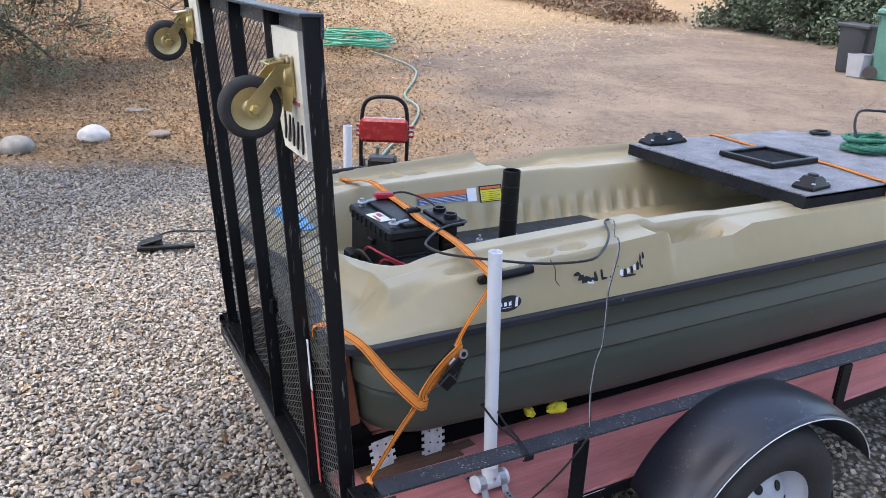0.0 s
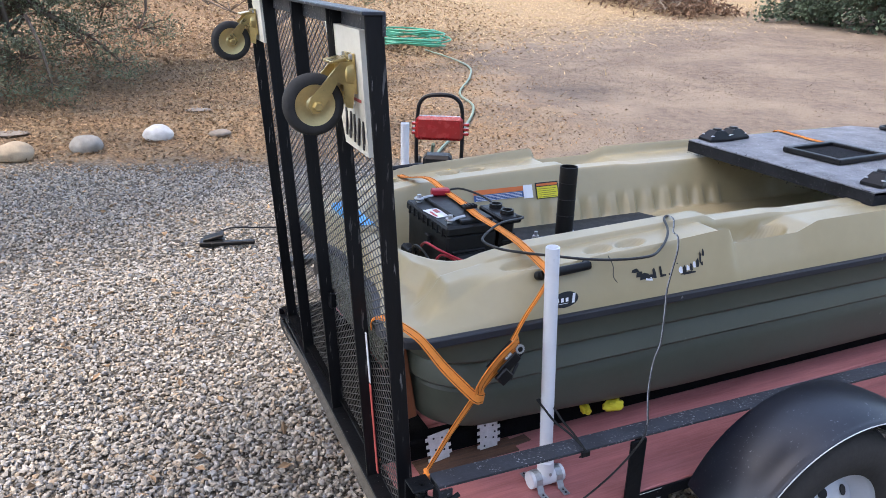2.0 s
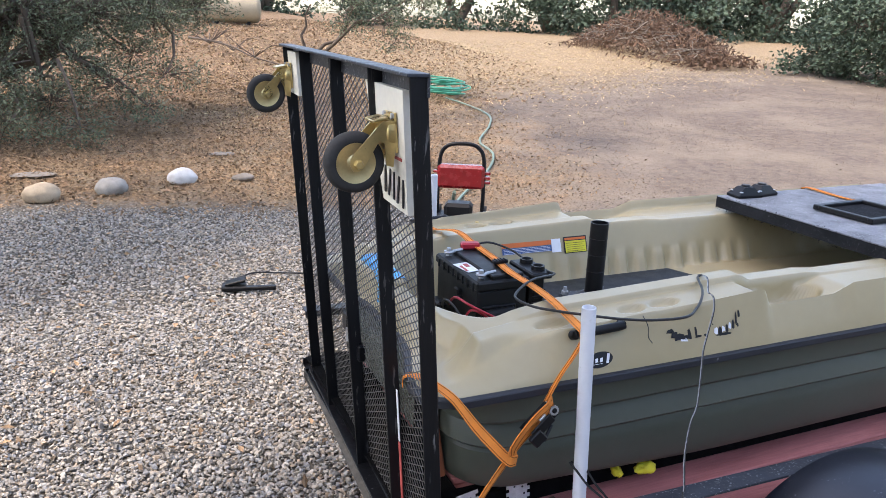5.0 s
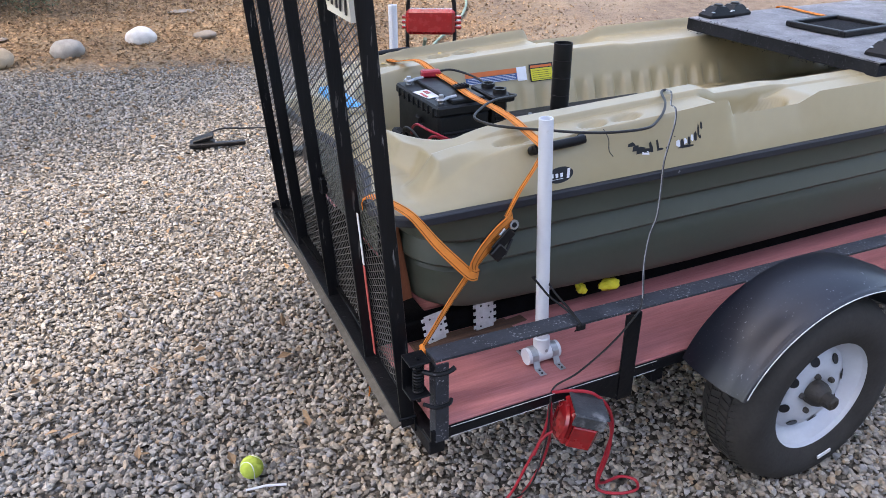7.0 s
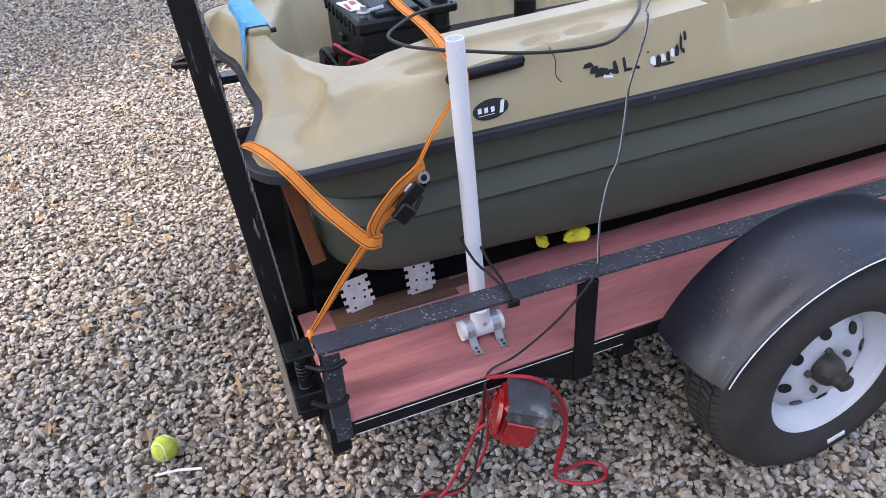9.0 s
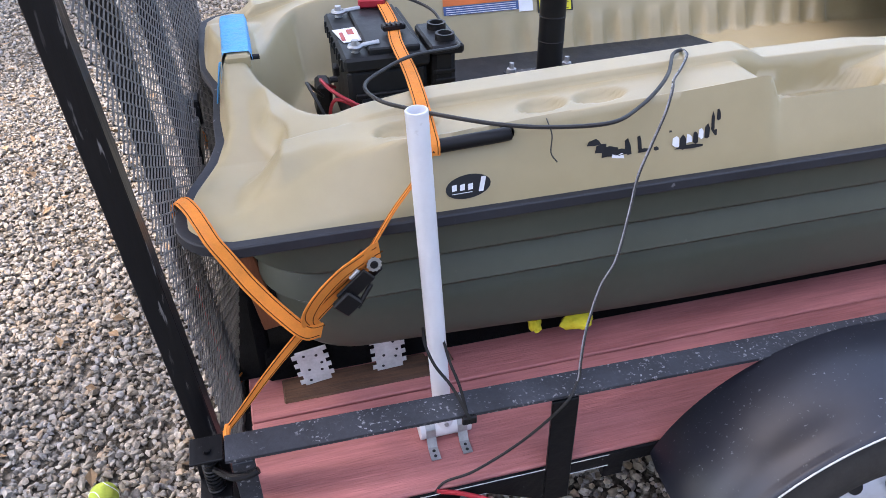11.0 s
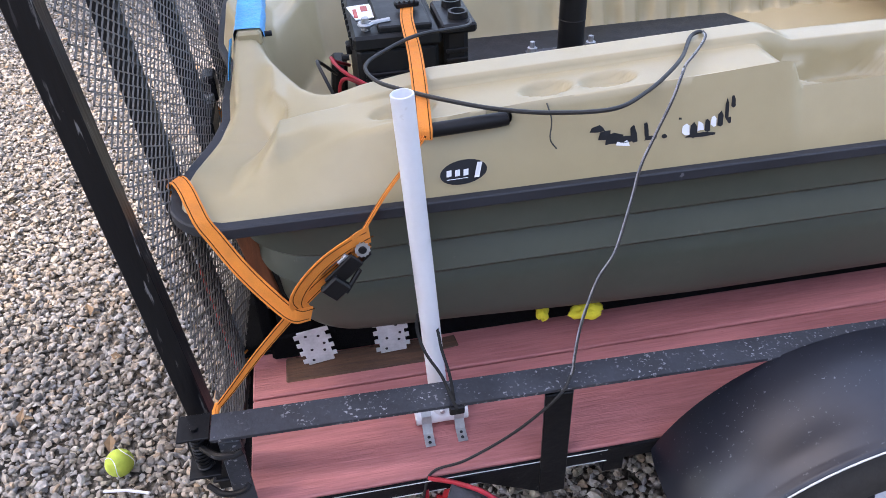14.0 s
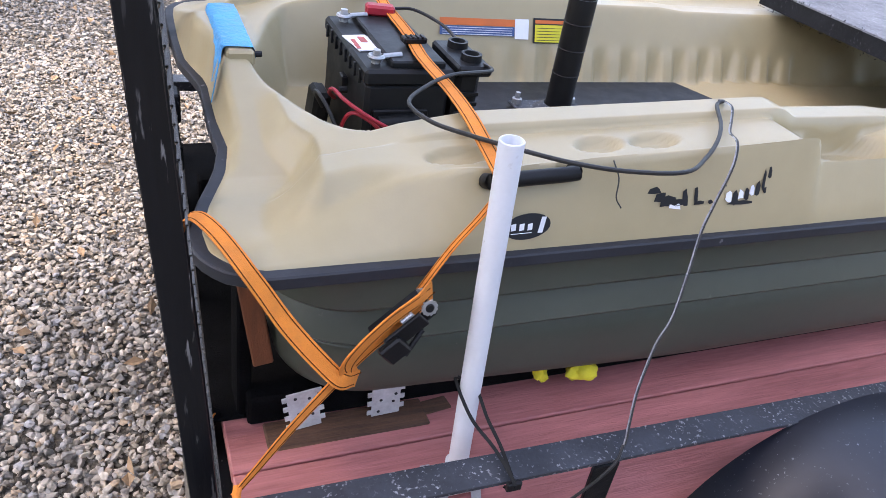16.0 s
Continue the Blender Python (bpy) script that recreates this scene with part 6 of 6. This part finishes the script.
def build_stones():
    stone(0.345, 8.0, 0.145, 0.11, 0.10, STONE_W, 1, "smooth pale rounded stone at the edge of the drive")
    stone(-0.32, 7.75, 0.15, 0.12, 0.10, STONE_G, 2, "grey-brown rounded stone at the edge of the drive")
    stone(-0.91, 7.62, 0.16, 0.12, 0.11, STONE_T, 3, "tan rounded stone at the edge of the drive")
    stone(0.95, 8.0, 0.12, 0.09, 0.045, STONE_D, 4, "low grey stone half sunk in the leaves")
    stone(-1.75, 7.6, 0.15, 0.12, 0.10, STONE_G, 5, "grey rounded stone at the edge of the drive")
    stone(-1.05, 8.6, 0.22, 0.14, 0.014, STONE_D, 6, "broad grey stone sunk in the leaf litter")
    stone(0.9, 9.2, 0.15, 0.11, 0.014, STONE_D, 7, "flat grey stone sunk in the leaf litter")


def build_reel():
    z = float(ground_z(2.42, 5.75))
    c = thing("hose_reel_cart", "small red hose reel on a black tubular cart", "hose reel", (2.42, 5.75, z))
    e = Vector((0.88, -0.47, 0))
    o = Vector((2.42, 5.74, z))
    at = lambda u, h, v=0.0: o + e * u + Vector((0.47, 0.88, 0)) * v + Vector((0, 0, h))
    part("handle", Mesh().tube(curve([at(-0.20, 0.02), at(-0.205, 0.3), at(-0.195, 0.58), at(-0.165, 0.68), at(-0.09, 0.725), at(0.05, 0.73), at(0.13, 0.70), at(0.175, 0.62), at(0.185, 0.4), at(0.18, 0.02)], 6), 0.017, 8), BLACK_STEEL, c, "black bent tube handle")
    rz = Matrix.Rotation(math.atan2(e.y, e.x), 3, "Z")
    part("panel", Mesh().box(at(-0.01, 0.455), (0.40, 0.11, 0.20), 0.03, rz), RED_PLASTIC, c, "red plastic reel body")
    for u in (-0.21, 0.205):
        for h in (0.41, 0.45, 0.49):
            part("lug", Mesh().box(at(u, h), (0.07, 0.05, 0.022), 0.006, rz), RED_PLASTIC, c)
    part("motor", Mesh().box(at(-0.02, 0.17), (0.24, 0.18, 0.12), 0.03, rz).box(at(-0.06, 0.08), (0.3, 0.2, 0.1), 0.02, rz), BLACK_PLASTIC, c, "black lower housing")
    for u in (-0.2, 0.2):
        part("wheel", Mesh().tube([at(u - 0.02, 0.09, 0.1), at(u + 0.02, 0.09, 0.1)], 0.09, 20), RUBBER, c)
    h = thing("garden_hose", "green garden hose heaped on dry ground beyond the boat", "hose", (5.4, 13.6, float(ground_z(5.4, 13.6))))
    g = random.Random(2)
    zc = float(ground_z(5.4, 13.6))
    for k in range(13):
        cx, cy, rx, ry, ph = 5.3 + g.uniform(-0.25, 0.35), 13.6 + g.uniform(-0.3, 0.3), g.uniform(0.45, 0.8), g.uniform(0.35, 0.6), g.uniform(0, 6)
        pts = [(cx + rx * math.cos(a + ph), cy + ry * math.sin(a + ph), zc + 0.03 + 0.02 * k + 0.1 * (0.5 + 0.5 * math.sin(a + 2 * ph))) for a in np.linspace(0, 6.283, 40)]
        part("loop", Mesh().tube(pts, 0.015, 6, False), HOSE, h)
    tr = [(5.5, 13.1, 0.03), (5.6, 12.2, 0.0), (5.45, 11.2, 0.0), (4.95, 10.2, 0.0), (4.3, 9.2, 0.0), (4.1, 8.4, 0.0), (3.6, 7.6, 0.0), (3.0, 6.9, 0.0), (2.6, 6.3, 0.02), (2.45, 5.95, 0.25)]
    part("trail", Mesh().tube(curve([(x, y, float(ground_z(x, y)) + 0.02 + q) for x, y, q in tr], 8), 0.016, 6), SUNLIT_HOSE, h, "length of hose, coloured paler as if sunlit")


def build_bins():
    def bin_(name, x, y, w, dpt, h, mat, lab, rz, lid=True, wheels=True):
        z = float(ground_z(x, y))
        t = thing(name, lab, "bin", (x, y, z))
        m = Matrix.Translation((x, y, z)) @ Matrix.Rotation(radians(rz), 4, "Z")
        mb = Mesh()
        prof = [(0.80, 0.0), (0.84, 0.06), (0.97, 0.88 * h), (1.0, 0.88 * h), (1.0, 0.92 * h), (0.97, 0.92 * h)]
        rows = []
        for k, hz in prof:
            ring = []
            for a in np.linspace(0, 2 * math.pi, 25)[:-1]:
                cs, sn = math.cos(a), math.sin(a)
                q = (abs(cs) ** 5 + abs(sn) ** 5) ** -0.2
                ring.append(m @ Vector((cs * q * w / 2 * k, sn * q * dpt / 2 * k, hz)))
            rows.append(ring)
        mb.sheet(rows, True)
        part("body", mb, mat, t)
        if lid:
            part("lid", Mesh().box(m @ Vector((0, 0, 0.95 * h)), (w * 1.06, dpt * 1.08, 0.06 * h + 0.02), 0.02, m.to_3x3() @ Matrix.Rotation(radians(4), 3, "X")), mat, t)
            part("handle", Mesh().tube([m @ Vector((-w * 0.4, dpt * 0.56, 0.9 * h)), m @ Vector((w * 0.4, dpt * 0.56, 0.9 * h))], 0.018, 8), mat, t)
            for s in (-1, 1) if wheels else ():
                part("wheel", Mesh().tube([m @ Vector((s * w * 0.42, dpt * 0.42, 0.11)), m @ Vector((s * w * 0.5, dpt * 0.42, 0.11))], 0.11, 16), RUBBER, t)
    bin_("wheelie_bin", 13.05, 7.95, 0.62, 0.72, 1.15, BIN_GREEN, "green plastic wheelie bin with closed lid", 30)
    bin_("wheelie_bin", 13.35, 7.2, 0.62, 0.72, 1.15, BIN_GREEN, "green plastic wheelie bin beside another", 26)
    bin_("dustbin", 13.15, 8.75, 0.55, 0.55, 0.85, BIN_DARK, "dark charcoal plastic dustbin", 10, True, False)
    bin_("bucket", 12.7, 8.32, 0.36, 0.36, 0.42, BIN_GREY, "grey plastic bucket on the ground", 0, False)


def limb(mb, a, b, r0, r1, g, bend=0.15, n=6):
    a, b = Vector(a), Vector(b)
    L = (b - a).length
    pts = [a.lerp(b, k / n) + Vector((g.uniform(-1, 1), g.uniform(-1, 1), g.uniform(-1, 1))) * L * bend * math.sin(math.pi * k / n) * 0.5 for k in range(n + 1)]
    mb.tube(pts, [r0 + (r1 - r0) * k / n for k in range(n + 1)], 8)
    return pts


def tree(name, base, limbs, clumps, leaf, leaf_len, leaf_w, seed, lab, trunk_r=0.16, twigs=True, cat="tree"):
    """A tree or shrub: trunk and limbs to the clumps, and leaves strewn round them in uneven bunches."""
    g = random.Random(seed)
    q = np.random.default_rng(seed)
    base = Vector(base)
    t = thing(name, lab, cat, base)
    mb = Mesh()
    ends = []
    for b in limbs:
        pts = limb(mb, base + Vector((g.uniform(-0.05, 0.05), g.uniform(-0.05, 0.05), -0.05)), b, trunk_r, trunk_r * 0.35, g)
        ends.append(pts)
    tw = Mesh()
    allc = []
    for c, rad, n in clumps:
        c = Vector(c)
        near = min((p for e in ends for p in e[2:]), key=lambda p: (p - c).length)
        limb(tw, near, c, trunk_r * 0.22, 0.012, g, 0.3)
        k = max(6, n // 55)
        d = q.normal(size=(k, 3))
        d /= np.linalg.norm(d, axis=1)[:, None]
        sub = np.array(c) + d * (q.uniform(0.25, 1.0, (k, 1)) ** 0.5) * np.array(rad)
        for p in sub:
            tw.tube([c.lerp(Vector(p), 0.15), c.lerp(Vector(p), 0.6) + Vector((0, 0, 0.03)), Vector(p)], [0.008, 0.006, 0.003], 5)
        idx = q.integers(0, k, n)
        allc.append(sub[idx] + q.normal(size=(n, 3)) * np.array(rad) * 0.2)
    part("trunk", mb, BARK, t, "rough grey-brown bark", 60)
    part("twig", tw, BARK, t, "", 60)["kind"] = "stuff"
    v, f = cards(np.concatenate(allc), leaf_len, leaf_w, seed, 0.8)
    part_ob = raw("crown", v, f, leaf, t)
    tagged(part_ob, "small dull green leaves", kind="stuff")


def build_yard():
    gz = lambda x, y: float(ground_z(x, y))
    # oak with boughs hanging low over the slope
    cl = []
    g = random.Random(8)
    for x, y, z, r, n in ((-1.9, 11.0, 1.75, 0.8, 2200), (-1.2, 11.3, 1.45, 0.75, 2300), (-0.4, 11.6, 1.5, 0.7, 2100), (0.4, 12.0, 1.45, 0.65, 1700), (1.1, 12.6, 1.6, 0.55, 1100), (-2.6, 10.8, 1.4, 0.8, 1800), (-1.7, 10.6, 0.95, 0.55, 800), (-0.6, 11.0, 0.95, 0.5, 700), (0.1, 11.6, 0.95, 0.45, 450), (-1.2, 10.4, 0.65, 0.35, 260), (-0.5, 12.2, 2.4, 1.0, 2200), (-2.2, 12.4, 2.6, 1.1, 2200), (0.7, 12.8, 2.3, 0.8, 1200), (-1.5, 12.5, 1.7, 1.0, 2500), (-3.0, 12.0, 1.5, 1.0, 2200), (-1.6, 10.2, 0.50, 0.6, 700), (-0.9, 10.4, 0.45, 0.55, 650), (-0.2, 10.8, 0.6, 0.5, 500), (-2.3, 10.0, 0.6, 0.6, 800), (-1.3, 9.7, 0.3, 0.45, 330), (-0.6, 9.8, 0.22, 0.4, 260), (0.2, 10.6, 0.35, 0.4, 220), (-2.0, 9.5, 0.35, 0.5, 400), (-2.6, 9.5, 0.9, 0.6, 800), (0.5, 11.4, 0.7, 0.5, 350)):
        cl.append(((x, y, z + 0.12), (r, r, r * 0.62), int(n * 2.4)))
    tree("oak_tree", (-2.6, 14.0, gz(-2.6, 14.0)), [(-2.2, 13.0, 2.8), (-0.6, 12.6, 2.4), (0.9, 12.9, 2.2), (-3.2, 12.4, 2.2), (-1.2, 11.6, 1.9)], cl, LEAF, 0.046, 0.021, 21, "evergreen oak with low boughs of small leaves over the leaf litter", 0.22)
    tree("oak_sapling", (3.75, 17.9, gz(3.75, 17.9)), [(4.1, 17.6, 1.9), (5.2, 16.8, 2.2), (6.2, 16.3, 2.3)], [((4.6, 16.6, 1.75), (0.6, 0.5, 0.5), 900), ((5.4, 16.3, 1.6), (0.6, 0.5, 0.55), 900), ((6.2, 16.1, 1.85), (0.6, 0.5, 0.4), 800), ((5.0, 16.4, 2.4), (0.9, 0.7, 0.5), 900), ((6.5, 16.1, 2.3), (0.8, 0.6, 0.4), 700), ((5.6, 16.1, 1.2), (0.4, 0.35, 0.28), 260)], LEAF, 0.06, 0.03, 22, "young leaning oak with thin sunlit foliage", 0.05)
    big = []
    for k in range(48):
        x, y = 18.6 + g.uniform(-1.9, 2.6), 13.4 + g.uniform(-2.6, 2.4)
        big.append(((x, y, gz(x, y) + g.uniform(0.1, 3.6)), (1.0, 1.0, 0.75), 1100))
    tree("evergreen_bush", (18.8, 13.6, gz(18.8, 13.6)), [(18.0, 12.6, 2.6), (18.2, 14.6, 2.8), (19.6, 13.2, 3.4), (17.4, 13.6, 1.8)], big, LEAF_FAR, 0.13, 0.075, 23, "large dense evergreen bush beside the dirt track", 0.16, cat="bush")
    # unseen oaks beside the drive, crowns placed to shade the trailer and far gravel
    for base, box, n, seed in (((-6.4, -0.6), (-4.4, 0.4, 0.2, 2.9), 52, 61), ((-6.8, 8.6), (-5.0, -0.6, 5.5, 8.2), 18, 62), ((-9.5, 11.5), (-7.0, 3.0, 9.2, 15.0), 30, 63)):
        q = random.Random(seed)
        c = []
        for k in range(n):
            x, y = q.uniform(box[0], box[1]), q.uniform(box[2], box[3])
            c.append(((x, y, q.uniform(5.6, 7.4)), (0.75, 0.7, 0.5), 420))
        bx, by = base
        cx, cy = (box[0] + box[1]) / 2, (box[2] + box[3]) / 2
        tree("oak_tree", (bx, by, gz(bx, by)), [(cx - 1.2, cy - 0.4, 6.0), (cx + 0.9, cy + 0.3, 6.3), (cx, cy - 0.6, 6.8), (bx + 0.4, by + 0.6, 7.0)], c, LEAF, 0.15, 0.09, seed, "tall unseen oak, its spreading crown placed to shade the drive", 0.26)
    # far woods
    g = random.Random(9)
    cols = [(x, y) for x, y in ((24, 33), (27.5, 31.5), (30.5, 29.5), (33, 27), (34.5, 24), (35, 20), (36, 16), (29, 36), (33, 33), (37, 29), (38, 24), (22, 37), (18, 40), (13, 42), (8, 43), (3, 41), (-2, 38), (-7, 34), (-11, 29), (38, 12), (38, 7))]
    for i, (x, y) in enumerate(cols):
        c = []
        for k in range(15):
            a = g.uniform(0, 6.28)
            rr = g.uniform(0, 2.6)
            c.append(((x + rr * math.cos(a), y + rr * math.sin(a), gz(x, y) + 0.2 + 5.4 * g.random() ** 1.5), (1.8, 1.8, 1.2), 330))
        tree("oak_tree", (x, y, gz(x, y)), [(x + 0.6, y, gz(x, y) + 5), (x - 1.2, y + 0.8, gz(x, y) + 4.4), (x + 1.3, y - 0.7, gz(x, y) + 4)], c, LEAF_FAR, 0.26, 0.16, 40 + i, "dark green oak in the distant woods", 0.25)
    # heap of dead brush
    t = thing("brush_pile", "heap of dead branches and rust-brown dry brush", "brush pile", (17.5, 22, gz(17.5, 22)))
    q = np.random.default_rng(31)
    rg = random.Random(31)
    mb = Mesh()
    for k in range(330):
        u = rg.uniform(-1, 1)
        cx, cy = 17.3 + 1.0 * u + rg.uniform(-1.0, 1.0), 22.4 + 4.4 * u + rg.uniform(-0.6, 0.6)
        top = (1.5 - 1.05 * abs(u) ** 1.6) * rg.uniform(0.3, 1.0)
        z = gz(cx, cy)
        a = rg.uniform(0, 6.28)
        L = rg.uniform(0.5, 1.5)
        p = Vector((cx, cy, z + top * 0.75))
        d = Vector((math.cos(a), math.sin(a), rg.uniform(-0.25, 0.5))) * L / 2
        mb.tube([p - d, p + Vector((rg.uniform(-0.15, 0.15), rg.uniform(-0.15, 0.15), rg.uniform(0, 0.2))), p + d], [0.013, 0.010, 0.004], 5)
    part("branch", mb, TWIG, t, "grey dead branches", 0)["kind"] = "stuff"
    n = 9000
    u = q.uniform(-1.15, 1.15, n)
    x, y = 17.3 + 1.0 * u + q.normal(0, 0.65, n), 22.4 + 4.4 * u + q.normal(0, 0.4, n)
    top = np.clip(1.6 - 1.1 * np.abs(u) ** 1.6, 0.12, 2) * np.exp(-((x - 17.3 - u) / 1.3) ** 2)
    v, f = cards(np.stack([x, y, ground_z(x, y) + top * q.uniform(0.05, 1.0, n) ** 0.6], 1), 0.2, 0.05, 32, 0.9)
    tagged(raw("dry_leaves", v, f, RUST_TWIG, t), "rust-brown dead leaves", kind="stuff")
    # fallen branch on the slope
    b = thing("fallen_branch", "bare dead branch lying on the leaf-strewn slope", "branch", (3, 20, gz(3, 20)))
    mb = Mesh()
    rg = random.Random(4)
    P = [(1.9, 22.3), (2.3, 21.2), (2.75, 20.2), (3.1, 19.2), (3.9, 18.2)]
    mb.tube(curve([(x, y, gz(x, y) + 0.12 + 0.12 * math.sin(i)) for i, (x, y) in enumerate(P)], 6), [0.034 - 0.0008 * k for k in range(25)], 7)
    for k in range(16):
        i = rg.randrange(1, 4)
        x, y = P[i]
        a = rg.uniform(0, 6.28)
        L = rg.uniform(0.4, 1.1)
        mb.tube([(x, y, gz(x, y) + 0.15), (x + 0.5 * L * math.cos(a), y + 0.5 * L * math.sin(a), gz(x, y) + 0.2 + 0.25 * L), (x + L * math.cos(a), y + L * math.sin(a), gz(x, y) + 0.15 + rg.uniform(0, 0.5))], [0.016, 0.011, 0.005], 5)
    part("limb", mb, BARK, b, "", 60)
    # pale tank lying among the trees
    z = gz(3.9, 26.5)
    tk = thing("storage_tank", "pale weathered cylindrical tank lying on the hillside", "tank", (3.9, 26.5, z))
    mt = Matrix.Translation((3.7, 26.5, z + 0.5)) @ Matrix.Rotation(radians(80), 4, "Z") @ Matrix.Rotation(radians(90), 4, "X")
    part("shell", Mesh().lathe([(0.0, 0.95), (0.3, 0.92), (0.42, 0.84), (0.45, 0.75), (0.45, -0.75), (0.42, -0.84), (0.3, -0.92), (0.0, -0.95)], mt, 32), material("pale_tank_paint", (0.36, 0.29, 0.19), 0.6, vary=0.12, scale=3), tk, smooth=40)
    for s in (-0.5, 0.5):
        part("cradle", Mesh().box(mt @ Vector((0, -0.45, s)), (0.1, 0.5, 0.1), 0.01), BLACK_STEEL, tk)


build_pedal()
build_stones()
build_reel()
build_bins()
build_yard()


# ---------- unseen wall on the camera's side of the drive, added to block low sky ---
def build_sky_blocker():
    mb = Mesh().box((1.0, -4.6, 1.7), (22, 0.2, 3.6), 0.01)
    tagged(part("wall_south", mb, material("grey_stucco", (0.25, 0.242, 0.23), 0.9, vary=0.08, scale=2, bump=0.8, bump_scale=60)), "plain grey stucco wall, unseen, added to block low sky", "wall", kind="structure")


build_sky_blocker()


def build_planks():
    n, w = 6, (FAR - NEAR - 0.012) / 6
    mb = Mesh().box((0, 0, 0), (NOSE - TAIL - 0.03, w - 0.004, 0.03), 0.003)
    me = data_of("plank", mb, RED_DECK, 20)
    for k in range(n):
        ob = new("plank", me)
        ob.parent = trailer
        ob.matrix_parent_inverse = trailer.matrix_world.inverted()
        ob.matrix_basis = Matrix.Translation(((TAIL + NOSE) / 2 + 0.012, NEAR + 0.006 + w * (k + 0.5), DECK_Z - 0.015 + 0.0015 * math.sin(k * 2.3)))


build_planks()
